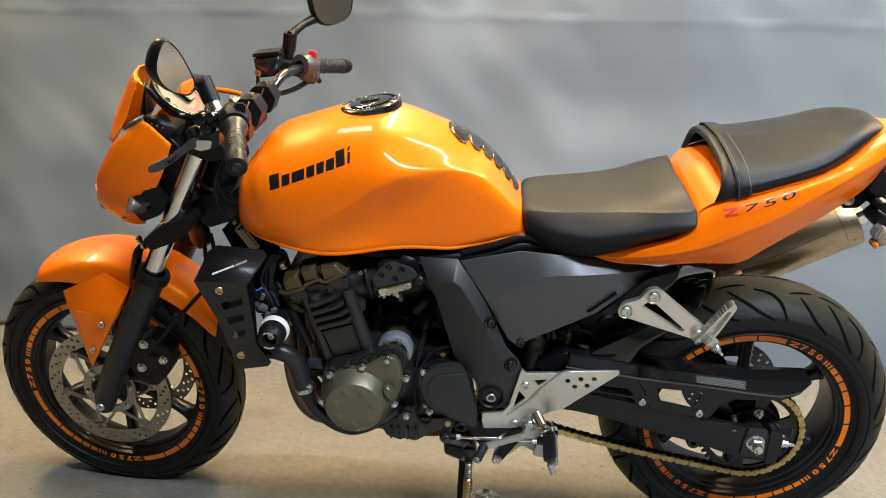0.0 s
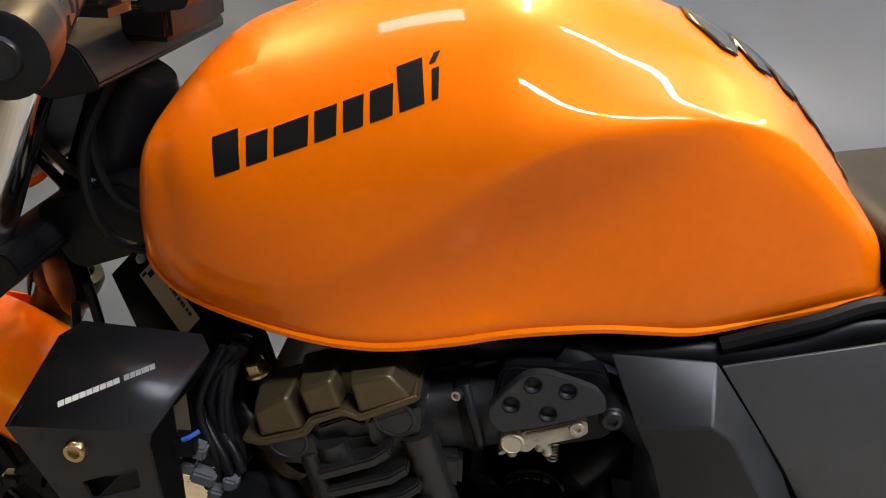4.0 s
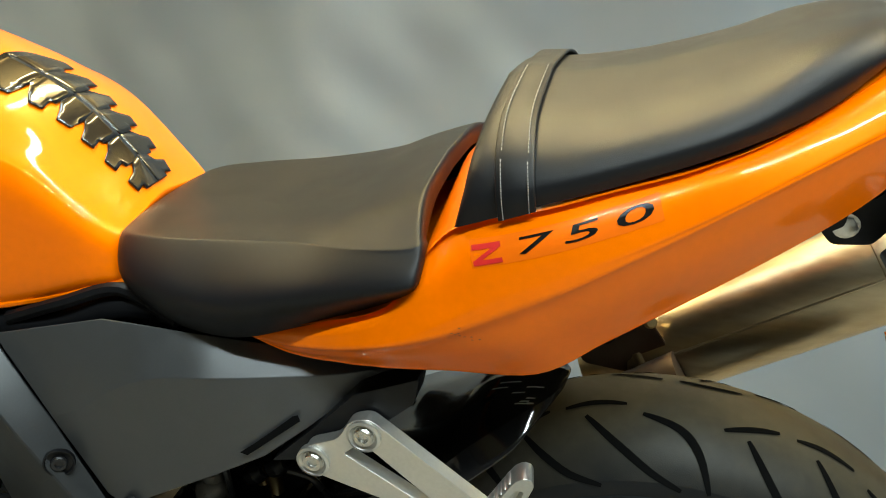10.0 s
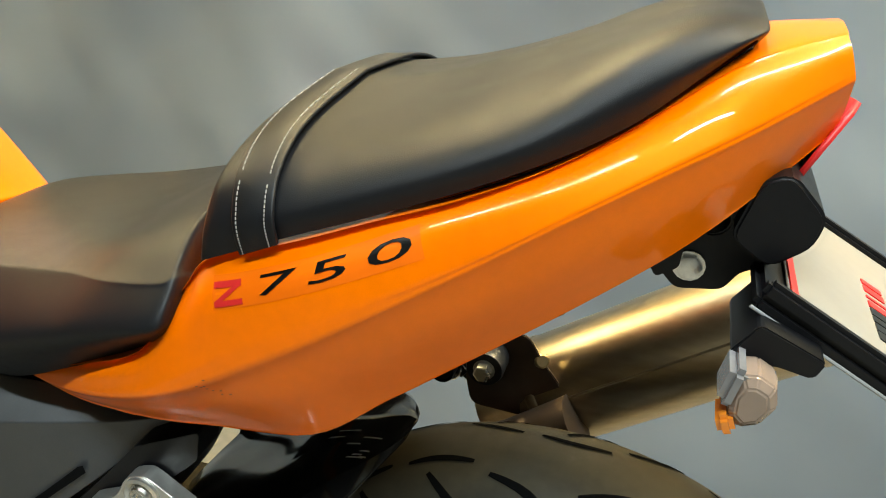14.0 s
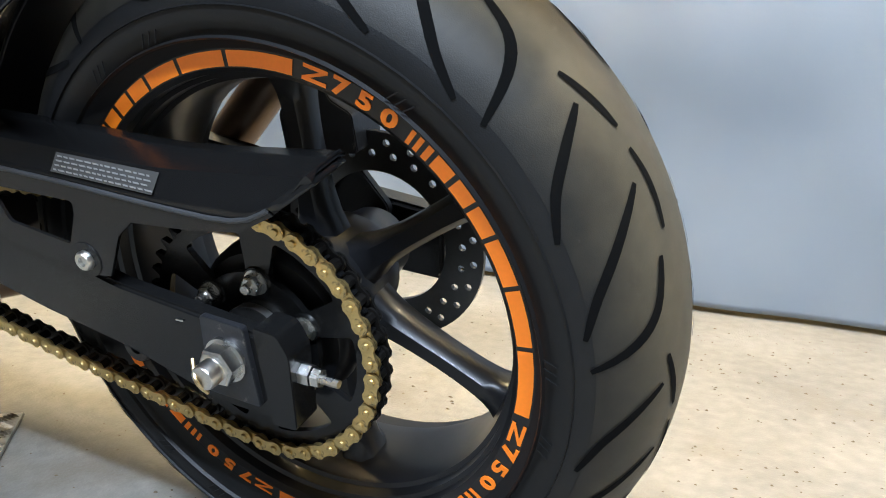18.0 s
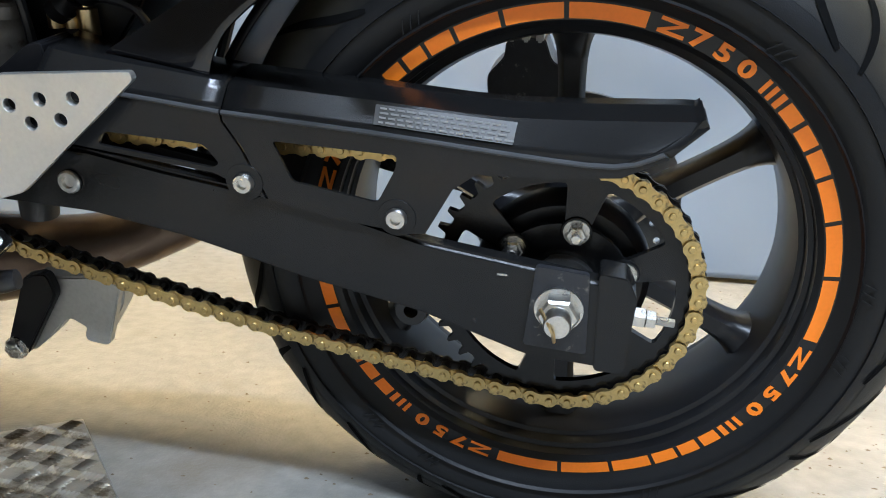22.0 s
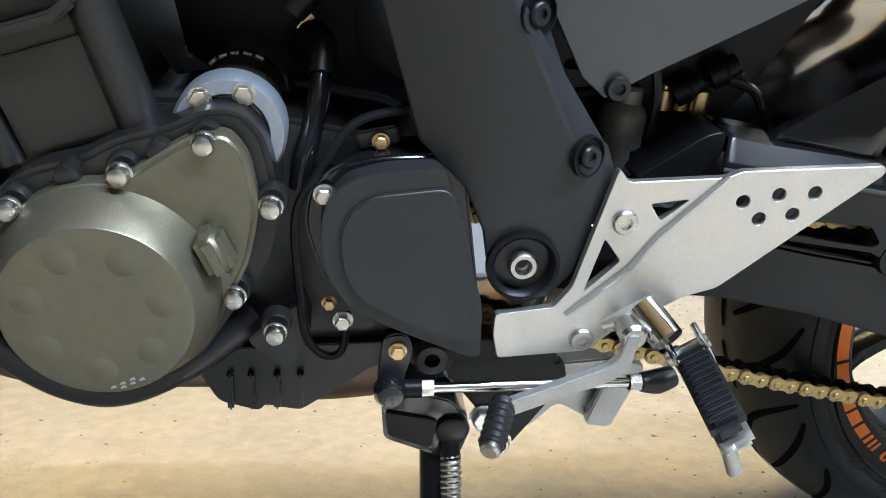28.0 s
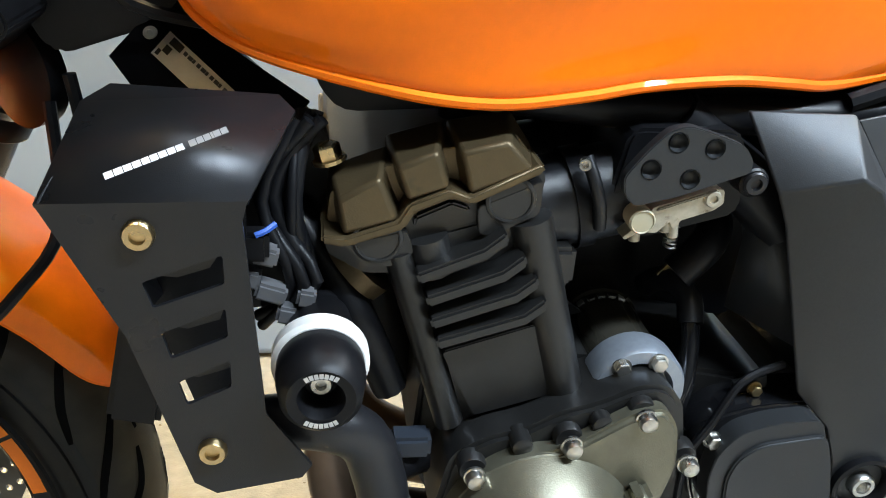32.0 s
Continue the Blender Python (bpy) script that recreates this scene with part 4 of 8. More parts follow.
part("valve_cover_rim", prism(rim_line, -0.1705, 0.165, 0.0018, 3), BRONZE, engine)
part("valve_cover", prism(rounded([(-0.287, 0.632), (-0.285, 0.652), (-0.258, 0.668), (-0.246, 0.672), (-0.219, 0.683), (-0.207, 0.684), (-0.190, 0.692), (-0.168, 0.695), (-0.156, 0.681), (-0.197, 0.660), (-0.211, 0.664), (-0.236, 0.654), (-0.243, 0.641), (-0.276, 0.630)], 0.003), -0.150, 0.158, 0.006, 3), BRONZE, engine, "bronze painted valve cover")
for tl, tr, br, bl in (((-0.2815, 0.6535), (-0.2551, 0.6688), (-0.2425, 0.6410), (-0.2765, 0.6300)), ((-0.2450, 0.6755), (-0.2198, 0.6870), (-0.2112, 0.6635), (-0.2365, 0.6540)), ((-0.2052, 0.6866), (-0.1752, 0.6947), (-0.1575, 0.6770), (-0.1970, 0.6590))):
    bv = {"a": (tl[0], -0.1670, tl[1]), "b": (tr[0], -0.1670, tr[1]), "c": (br[0], -0.1690, br[1]), "d": (bl[0], -0.1690, bl[1]),
          "e": (tl[0] - 0.005, -0.125, tl[1] + 0.009), "f": (tr[0] + 0.008, -0.125, tr[1] + 0.009), "g": (br[0] + 0.008, -0.125, br[1] + 0.002), "h": (bl[0] - 0.009, -0.125, bl[1] + 0.002)}
    part("cover_bulge", facets(bv, ("dcba", "abfe", "bcgf", "adhe", "efgh", "cdhg")), BRONZE, engine, bevel=0.0032, seg=3)
hex_bolt("cover_cap_bolt", (-0.285, -0.135, 0.668), engine, 0.009, 0.012, BRASS, (-0.3, 0, 1))
part("plug_lead", tube([(-0.20, -0.10, 0.69), (-0.195, -0.10, 0.72), (-0.17, -0.09, 0.735)], 0.012, 10), BLACK, engine)

# generator cover and its bolts
part("cover_flange", prism(rounded([(-0.210, 0.405), (-0.199, 0.468), (-0.172, 0.484), (-0.147, 0.489), (-0.122, 0.504), (-0.097, 0.510), (-0.067, 0.524), (-0.046, 0.524), (-0.031, 0.508), (-0.022, 0.465), (-0.030, 0.420), (-0.048, 0.392), (-0.080, 0.342), (-0.130, 0.322), (-0.182, 0.345)], 0.012), -0.192, -0.130, 0.004), ENGINE, engine, "black flange behind the generator cover")
gen = part("generator_cover", prism(rounded([(-0.198, 0.405), (-0.190, 0.450), (-0.150, 0.478), (-0.118, 0.484), (-0.075, 0.512), (-0.052, 0.516), (-0.040, 0.500), (-0.034, 0.465), (-0.042, 0.425), (-0.058, 0.395), (-0.085, 0.350), (-0.130, 0.332), (-0.178, 0.352)], 0.012), -0.208, -0.190, 0.004, 3), OLIVE, engine, "olive bronze generator cover, scuffed at the foot")
part("cover_dome", lathe([(0.0735, -0.03), (0.0735, -0.004), (0.0732, -0.002), (0.0722, -0.001), (0.0592, 0.0290), (0.0580, 0.0305), (0.0562, 0.0310), (0.030, 0.0314), (0, 0.0315)], (-0.131, -0.208, 0.407), (0, -1, 0), 64), OLIVE, gen, angle=18)
for k in range(7):
    a = 2 * math.pi * k / 7 + 0.2
    part("cover_dimple", lathe([(0.0115, -0.0003), (0.0090, 0.0001), (0.0060, 0.0007), (0.0030, 0.0011), (0, 0.0012)], (-0.131 + 0.040 * math.cos(a), -0.2393, 0.407 + 0.040 * math.sin(a)), (0, -1, 0), 14), OLIVE, gen)
part("cover_lug", box(-0.061, -0.217, 0.440, 0.018, 0.026, 0.034, 0.006, 3, Euler((0, radians(-24), 0)).to_matrix().to_4x4()), OLIVE, gen)
for k in range(6):
    part("scuff", flat([(0, 0), (0.004, 0.001), (0.003, 0.003), (0.0005, 0.002)], (-0.128 + 0.004 * (k % 3) + 0.002 * k, -0.2393, 0.352 + 0.003 * (k // 2))), CAST, gen)
for x, z in ((-0.184, 0.463), (-0.117, 0.487), (-0.066, 0.508), (-0.027, 0.467), (-0.052, 0.402), (-0.201, 0.399), (-0.026, 0.374)):
    part("bolt_boss", lathe([(0.0110, -0.016), (0.0105, -0.006), (0.0095, -0.004), (0, -0.004)], (x, -0.204, z), (0, -1, 0), 14), ENGINE, engine)
    part("cover_bolt", lathe([(0.0080, -0.002), (0.0080, 0), (0.0069, 0.0006), (0.0069, 0.0048), (0.0058, 0.0074), (0.0034, 0.0086), (0, 0.0088)], (x, -0.207, z), (0, -1, 0), 14), BOLT, engine)
for x, z in ((-0.094, 0.499), (-0.150, 0.482)):
    part("case_boss", lathe([(0.0085, -0.016), (0.0075, 0.001), (0.006, 0.002), (0, 0.0025)], (x, -0.200, z), (0, -1, 0), 14), ENGINE, engine)
# starter motor behind the cover
part("starter_motor", lathe([(0, -0.150), (0.022, -0.150), (0.032, -0.144), (0.0345, -0.136), (0.0345, -0.092), (0.0325, -0.090), (0.0325, -0.018), (0, -0.018)], (-0.056, -0.158, 0.501), (0, -1, 0), 36), material("starter_enamel", (0.055, 0.050, 0.038), 0.16, 0.3, 0.3, 40, 0.06, 500, coat=1.0), engine, "gloss black starter motor")
part("starter_flange", lathe([(0.030, -0.020), (0.0365, -0.020), (0.0375, -0.016), (0.0375, 0.004), (0.0355, 0.008), (0.027, 0.009), (0.024, 0.004), (0, 0.004)], (-0.056, -0.158, 0.501), (0, -1, 0), 36), STARTER, engine, "blue-grey aluminium flange")
for a in (2.2, 1.2):
    hex_bolt("flange_bolt", (-0.056 + 0.029 * math.cos(a), -0.166, 0.501 + 0.029 * math.sin(a)), engine, 0.0062, 0.006)
for k in range(5):
    a = 1.15 + 0.28 * k
    part("case_crimp", box(-0.056 + 0.0328 * math.cos(a), -0.074, 0.501 + 0.0328 * math.sin(a), 0.006, 0.006, 0.0012, 0, 1, Matrix.Rotation(-(a - math.pi / 2), 4, "Y")), BOLT, engine)
# sprocket cover
part("sprocket_case", prism(rounded([(-0.008, 0.440), (-0.004, 0.466), (0.012, 0.482), (0.040, 0.490), (0.100, 0.494), (0.125, 0.350), (0.118, 0.336), (0.040, 0.368), (0.006, 0.394)], 0.014, 4), -0.172, -0.130, 0.006, 3), GLOSS, engine, "gloss black casing behind the sprocket cover")
sc = part("sprocket_cover", prism(rounded([(0.003, 0.436), (0.006, 0.460), (0.020, 0.479), (0.046, 0.487), (0.084, 0.490), (0.098, 0.457), (0.108, 0.418), (0.119, 0.386), (0.121, 0.342), (0.112, 0.342), (0.060, 0.364), (0.024, 0.383), (0.008, 0.408)], 0.010, 4), -0.190, -0.150, 0.006, 4), COVER, engine, "smooth dark plastic sprocket cover")
part("cover_face", prism(rounded([(0.016, 0.440), (0.022, 0.458), (0.038, 0.470), (0.090, 0.477), (0.100, 0.452), (0.110, 0.416), (0.114, 0.352), (0.060, 0.374), (0.030, 0.392), (0.019, 0.412)], 0.010, 4), -0.1935, -0.188, 0.003, 3), COVER, sc)
for x, z in ((0.006, 0.464), (0.020, 0.366)):
    hex_bolt("cover_bolt", (x, -0.176, z), engine, 0.006, 0.008)
part("oil_pan", prism(rounded([(-0.10, 0.32), (0.12, 0.33), (0.125, 0.312), (0.045, 0.304), (-0.012, 0.262), (-0.04, 0.268), (-0.045, 0.262), (-0.076, 0.272)], 0.006), -0.145, 0.14, 0.006), ENGINE, engine)
for x in (-0.066, -0.050, -0.030, -0.012):
    part("pan_rib", box(x, -0.147, 0.285, 0.005, 0.012, 0.034, 0.002), ENGINE, engine)
part("coolant_pipe", tube([(0.0027, -0.1100, 0.5300), (0.0010, -0.1220, 0.5150), (-0.0040, -0.1360, 0.4920), (-0.0090, -0.1420, 0.4750), (-0.0120, -0.1420, 0.4550)], 0.0078, 16, 6), GLOSS, engine, "glossy black coolant pipe")
part("bypass_hose", tube([(-0.0130, -0.0500, 0.5300), (-0.0090, -0.0640, 0.5440), (-0.0020, -0.0820, 0.5500), (0.0040, -0.0980, 0.5440), (0.0030, -0.1120, 0.5280)], 0.0105, 14, 6), HOSE, engine, "black rubber bypass hose")
part("hose_clip", box(-0.0090, -0.0735, 0.5560, 0.007, 0.006, 0.016, 0.0015, 2, Euler((0, radians(38), 0)).to_matrix().to_4x4()), BRASS, engine, "gold zinc hose clip")
part("heat_shield", prism(rounded([(-0.116, 0.540), (-0.104, 0.542), (-0.078, 0.523), (-0.101, 0.517)], 0.002), -0.084, -0.080, 0.001), WORN, engine, "worn metal tab behind the cylinders")
part("ground_lead", tube([(0.060, -0.160, 0.520), (0.025, -0.168, 0.511), (0.002, -0.178, 0.480), (-0.013, -0.180, 0.448), (-0.010, -0.178, 0.384), (-0.006, -0.172, 0.348), (0.007, -0.168, 0.330), (0.020, -0.168, 0.335), (0.023, -0.166, 0.366)], 0.0032, 8, 6), BLACK, engine)
hex_bolt("small_bolt", (0.044, -0.155, 0.495), engine, 0.005, 0.006, BRASS)
hex_bolt("small_bolt", (0.010, -0.165, 0.374), engine, 0.0045, 0.006, BRASS)
part("bolt_tab", box(0.042, -0.150, 0.496, 0.030, 0.004, 0.014, 0.002, 2, Euler((0, radians(-12), 0)).to_matrix().to_4x4()), ENGINE, engine)

part("upper_case", prism(rounded([(-0.125, 0.625), (-0.02, 0.655), (0.06, 0.640), (0.10, 0.52), (0.09, 0.48), (-0.10, 0.50)], 0.01), -0.020, 0.12, 0.006), BLACK, engine)
part("cylinder_bracket", box(-0.128, -0.150, 0.602, 0.022, 0.02, 0.03, 0.004), ENGINE, engine)
part("cooling_elbow", tube([(0.020, -0.080, 0.610), (0.004, -0.110, 0.600), (-0.020, -0.115, 0.575)], 0.014, 12), BLACK, engine)
part("case_plug", prism(rounded([(-0.050, 0.345), (-0.012, 0.378), (-0.002, 0.352), (-0.020, 0.318)], 0.006), -0.172, -0.130, 0.004, 2), ENGINE, engine)
part("inner_frame", facets({"a": (0.02, -0.13, 0.66), "b": (0.06, -0.15, 0.60), "c": (0.075, -0.15, 0.53), "d": (0.03, -0.11, 0.545)}, ("abcd",)), COVER, bike, thick=0.004)
# throttle bodies
for y in (-0.118, -0.04, 0.04, 0.118):
    part("intake_boot", tube([(-0.170, y, 0.630), (-0.125, y, 0.636), (-0.070, y, 0.650)], 0.034, 18), HOSE, engine)
    part("boot_clamp", lathe([(0.0355, -0.006), (0.037, -0.006), (0.037, 0.006), (0.0355, 0.006)], (-0.112, y, 0.639), (0.97, 0, 0.24), 24), BLACK, engine)
socket_bolt("clamp_screw", (-0.122, -0.160, 0.6785), engine, 0.0045, 0.006, BOLT, (-0.3, -1, 0.2))
part("clamp_band", tube([(-0.118, -0.150, 0.680), (-0.112, -0.158, 0.664), (-0.107, -0.160, 0.648), (-0.104, -0.157, 0.632)], 0.0045, 10, 4), DARKBOLT, engine, "dark steel clamp band")
part("throttle_body", prism(rounded([(-0.09, 0.70), (-0.01, 0.70), (0.0, 0.64), (-0.07, 0.62), (-0.10, 0.64)], 0.01), -0.150, 0.15, 0.004), BLACK, engine)
dimples = ((-0.0669, 0.6982), (-0.0412, 0.6947), (-0.0819, 0.6797), (-0.0541, 0.6736))
th = part("throttle_cover", prism(rounded([(-0.0990, 0.6740), (-0.0870, 0.6910), (-0.0735, 0.7060), (-0.0600, 0.7095), (-0.0335, 0.7017), (-0.0195, 0.6965), (-0.0120, 0.6860), (-0.0122, 0.6783), (-0.0596, 0.6608), (-0.0885, 0.6535), (-0.0968, 0.6620)], 0.006), -0.172, -0.163, 0.0008, 2, [ring(x, z, 0.0065, 20) for x, z in dimples]), COVER, engine, "dark plate with four dimples on the throttle body")
for x, z in dimples:
    part("dimple", lathe([(0.0062, 0.0006), (0.0060, -0.0008), (0.0050, -0.0034), (0.0030, -0.0050), (0, -0.0056)], (x, -0.172, z), (0, -1, 0), 20), COVER, th)
part("linkage", prism(rounded([(-0.0706, 0.6504), (-0.0548, 0.6555), (-0.0305, 0.6640), (-0.0235, 0.6633), (-0.0220, 0.6535), (-0.0282, 0.6484), (-0.0510, 0.6405), (-0.0513, 0.6344), (-0.0560, 0.6350), (-0.0575, 0.6400), (-0.0610, 0.6370), (-0.0661, 0.6313), (-0.0783, 0.6321), (-0.0873, 0.6261), (-0.0896, 0.6278), (-0.0827, 0.6341)], 0.002), -0.164, -0.150, 0.002), WHITE_METAL, engine, "pale zinc throttle linkage")
part("linkage_rib", prism([(-0.069, 0.6495), (-0.031, 0.6630), (-0.031, 0.6610), (-0.069, 0.6475)], -0.1665, -0.160, 0.0008), WHITE_METAL, engine)
part("idle_knob", lathe([(0.0085, -0.01), (0.0092, 0.0), (0.0092, 0.005), (0.0080, 0.0065), (0.0074, 0.0058), (0, 0.0060)], (-0.0790, -0.1625, 0.6412), (0, -1, 0), 24), IVORY, engine, "ivory plastic knob")
for x, z, l in ((-0.079, 0.634, 0.011), (-0.058, 0.638, 0.008), (-0.052, 0.636, 0.010)):
    part("linkage_pin", tube([(x, -0.157, z), (x + 0.001, -0.157, z - l)], 0.0040, 10, 1, True, False), WHITE_METAL, engine)
part("return_spring", tube([(-0.046 + 0.0045 * math.cos(6.28 * i / 8), -0.146 + 0.0045 * math.sin(6.28 * i / 8), 0.632 - 0.0004 * i) for i in range(49)], 0.001, 5, 1, True, False), BOLT, engine)
socket_bolt("linkage_screw", (-0.0312, -0.164, 0.6575), engine, 0.0062, 0.003, WHITE_METAL)
part("mount_ear", lathe([(0.0105, -0.03), (0.0105, 0.001), (0.0090, 0.0025), (0, 0.002)], (-0.0064, -0.167, 0.6704), (0, -1, 0), 20), BLACK, engine)
socket_bolt("mount_bolt", (-0.0064, -0.168, 0.6704), engine, 0.0085, 0.004, DARKBOLT)

# cooling hose, headers
hose = part("coolant_hose", tube([(-0.345, -0.195, 0.500), (-0.322, -0.20, 0.510), (-0.288, -0.205, 0.512), (-0.262, -0.20, 0.494), (-0.249, -0.198, 0.456), (-0.244, -0.195, 0.425), (-0.232, -0.182, 0.372), (-0.212, -0.175, 0.339), (-0.177, -0.170, 0.309), (-0.140, -0.165, 0.300), (-0.090, -0.16, 0.322), (-0.045, -0.14, 0.350)], 0.017, 16, 5, radii=[0.0185] * 6 + [0.0130] * 6), HOSE, bike, "thick black rubber coolant hose")
for at, ax in (((-0.242, -0.193, 0.420), (0.15, 0.1, -1)), ((-0.330, -0.199, 0.506), (1, -0.2, 0.4))):
    part("hose_clamp", lathe([(0.0185, -0.005), (0.0200, -0.005), (0.0200, 0.005), (0.0185, 0.005)], at, ax, 24), BOLT, hose, "steel hose clamp")
    part("clamp_housing", box(at[0] + 0.012, at[1] - 0.012, at[2] + 0.012, 0.016, 0.010, 0.009, 0.002), BOLT, hose)
for y in (-0.125, -0.045, 0.045, 0.125):
    part("exhaust_header", tube([(-0.262, y, 0.600), (-0.280, y, 0.575), (-0.288, y, 0.53), (-0.285, y * 0.98, 0.442), (-0.275, y * 0.96, 0.362), (-0.250, y * 0.9, 0.306), (-0.20, y * 0.75, 0.275), (-0.05, y * 0.5, 0.250)], 0.019, 14), HEADER, bike, "brown heat-stained exhaust header")
    part("header_flange", lathe([(0.02, -0.006), (0.031, -0.006), (0.031, 0.006), (0.02, 0.006)], (-0.266, y, 0.592), (-0.75, 0, -0.65), 20), BRONZE, bike)
for y in (-0.125, -0.045):
    part("header_clamp", lathe([(0.0195, -0.007), (0.0225, -0.007), (0.0230, 0.0), (0.0225, 0.007), (0.0195, 0.007)], (-0.2865, y, 0.545), (0.12, 0, 1), 28), BRASS, bike, "gold zinc header clamp")
    hex_bolt("clamp_screw", (-0.262, y - 0.012, 0.545), bike, 0.006, 0.008, BRASS, (0.5, -0.8, 0))
part("collector", tube([(-0.06, 0, 0.225), (0.08, 0.03, 0.215), (0.22, 0.10, 0.225), (0.42, 0.15, 0.33), (0.56, 0.16, 0.455), (0.66, 0.16, 0.51), (0.73, 0.16, 0.55)], 0.028, 16, 5, radii=[0.05, 0.05, 0.035, 0.027, 0.025, 0.025, 0.03]), HEADER, bike)
material_plug = material("grey_connector", (0.11, 0.11, 0.115), 0.3)
for k in range(10):
    a, b = random.uniform(-0.02, 0.02), random.uniform(-0.012, 0.012)
    part("wiring", tube([(-0.305 + a, -0.14 + b, 0.70), (-0.318 + b, -0.16 + a, 0.65), (-0.308 + a, -0.165 + b, 0.60), (-0.320 + b, -0.15, 0.555 + a)], random.uniform(0.0025, 0.006), 12, 4), BLACK, bike)
part("wiring_shroud", prism(rounded([(-0.366, 0.700), (-0.290, 0.690), (-0.268, 0.600), (-0.280, 0.545), (-0.364, 0.535)], 0.01), -0.100, -0.094, 0.002), BLACK, bike)
for x, z, w in ((-0.325, 0.622, 0.016), (-0.334, 0.606, 0.012), (-0.322, 0.596, 0.020), (-0.312, 0.580, 0.014), (-0.300, 0.592, 0.012)):
    part("connector", box(x, -0.178, z, w, 0.014, 0.012, 0.002, 2, Euler((0, radians(900 * w), 0)).to_matrix().to_4x4()), material_plug, bike)
part("wiring_plug", box(-0.331, -0.185, 0.632, 0.018, 0.014, 0.020, 0.003), BLACK, bike)
part("blue_wire", tube([(-0.330, -0.192, 0.641), (-0.324, -0.19, 0.643), (-0.318, -0.186, 0.646)], 0.002, 6), material("blue_insulation", (0.03, 0.10, 0.45), 0.4), bike)
part("oil_cooler_stub", tube([(-0.215, -0.15, 0.44), (-0.235, -0.16, 0.44)], 0.016, 12, 1, True, False), BLACK, bike)
part("sensor_plug", box(-0.225, -0.165, 0.462, 0.030, 0.02, 0.018, 0.003), material("blue_grey_plug", (0.025, 0.030, 0.040), 0.4), bike)
for y in (-0.05, 0.05):
    part("under_hose", tube([(-0.27, y, 0.62), (-0.24, y, 0.52), (-0.22, y, 0.45)], 0.022, 10), BLACK, bike)
# crash bobbin
bob = part("crash_bobbin", lathe([(0, -0.05), (0.020, -0.05), (0.0265, 0.0), (0.027, 0.018), (0.024, 0.036), (0.020, 0.040), (0.014, 0.039), (0.012, 0.034), (0.010, 0.020), (0, 0.020)], (-0.291, -0.218, 0.568), (0, -1, 0), 36), BLACK, bike, "black nylon crash bobbin with a white ring")
part("bobbin_ring", lathe([(0.022, -0.008), (0.030, -0.008), (0.030, 0.002), (0.0275, 0.005), (0.022, 0.005)], (-0.291, -0.218, 0.568), (0, -1, 0), 36), WHITE, bob, "white plastic ring")
socket_bolt("bobbin_bolt", (-0.291, -0.237, 0.568), bob, 0.007, 0.006, BOLT)
part("bobbin_stub", tube([(-0.291, -0.17, 0.568), (-0.285, -0.10, 0.573)], 0.014, 12, 1, True, False), BLACK, bob)
for sgn in (1, -1):
    for k in range(7):
        a = math.pi / 2 * sgn + (k - 3) * 0.17
        part("small_mark", flat([(-0.0012, -0.0016), (0.0012, -0.0016), (0.0012, 0.0018), (-0.0012, 0.0018)], (-0.291 + 0.0170 * math.cos(a), -0.2585, 0.568 + 0.0170 * math.sin(a)), (math.sin(a), 0, -math.cos(a)), (math.cos(a), 0, math.sin(a))), SILVER_INK, bob)

# radiator and its guard
part("radiator", box(-0.395, 0, 0.588, 0.035, 0.36, 0.19, 0.004, 2, Euler((0, radians(12), 0)).to_matrix().to_4x4()), BLACK, bike)
win = [[(-0.387, 0.634), (-0.344, 0.6506), (-0.3435, 0.633), (-0.3824, 0.618)], [(-0.379, 0.602), (-0.3437, 0.6176), (-0.343, 0.599), (-0.375, 0.585)], [(-0.372, 0.569), (-0.3425, 0.5835), (-0.3424, 0.565), (-0.368, 0.553)]]
shell = [(-0.436, 0.679), (-0.330, 0.682), (-0.333, 0.670), (-0.323, 0.545), (-0.296, 0.505), (-0.302, 0.496), (-0.354, 0.486), (-0.367, 0.495), (-0.398, 0.600)]
guard = part("radiator_guard", prism(shell, -0.238, -0.235, 0, 1, [rounded(w, 0.002, 2) for w in win]), GUARD, bike, "matt black folded sheet radiator guard with three windows", 20)
gv = {"a": (-0.436, -0.238, 0.679), "b": (-0.330, -0.238, 0.682), "c": (-0.3063, -0.178, 0.7140), "d": (-0.3159, -0.165, 0.7195), "e": (-0.4105, -0.160, 0.7215), "f": (-0.425, -0.172, 0.7140)}
part("guard_fold", facets(gv, ("abcdef",)), GUARD, guard, thick=0.003)
part("guard_back", facets({"a": (-0.436, -0.237, 0.679), "b": (-0.398, -0.237, 0.600), "c": (-0.388, -0.19, 0.60), "d": (-0.420, -0.168, 0.712)}, ("abcd",)), GUARD, guard, thick=0.003)
for w in win:
    cx, cz = sum(p[0] for p in w) / 4, sum(p[1] for p in w) / 4
    part("guard_inner", prism([(p[0], p[1]) for p in w][:2] + [(cx + 0.012, cz + 0.004), (cx - 0.006, cz - 0.002)], -0.228, -0.226), GUARD, guard)
part("guard_liner", prism([(-0.425, 0.70), (-0.335, 0.70), (-0.335, 0.52), (-0.365, 0.50)], -0.19, -0.188), BLACK, guard)
for x, z in ((-0.386, 0.663), (-0.355, 0.520)):
    socket_bolt("guard_bolt", (x, -0.238, z), guard, 0.0088, 0.005, BRASS, label="gold zinc socket bolt")
pos = 0.0
m0, m1 = V((-0.4030, -0.225, 0.6890)), V((-0.3340, -0.190, 0.7095))
nrm = V((-0.025, -0.451, 0.892)).normalized()
m0, m1 = [p - nrm * (p - V((-0.330, -0.238, 0.682))).dot(nrm) for p in (m0, m1)]
mt_u = (m1 - m0).normalized()
mt_w = nrm.cross(mt_u)
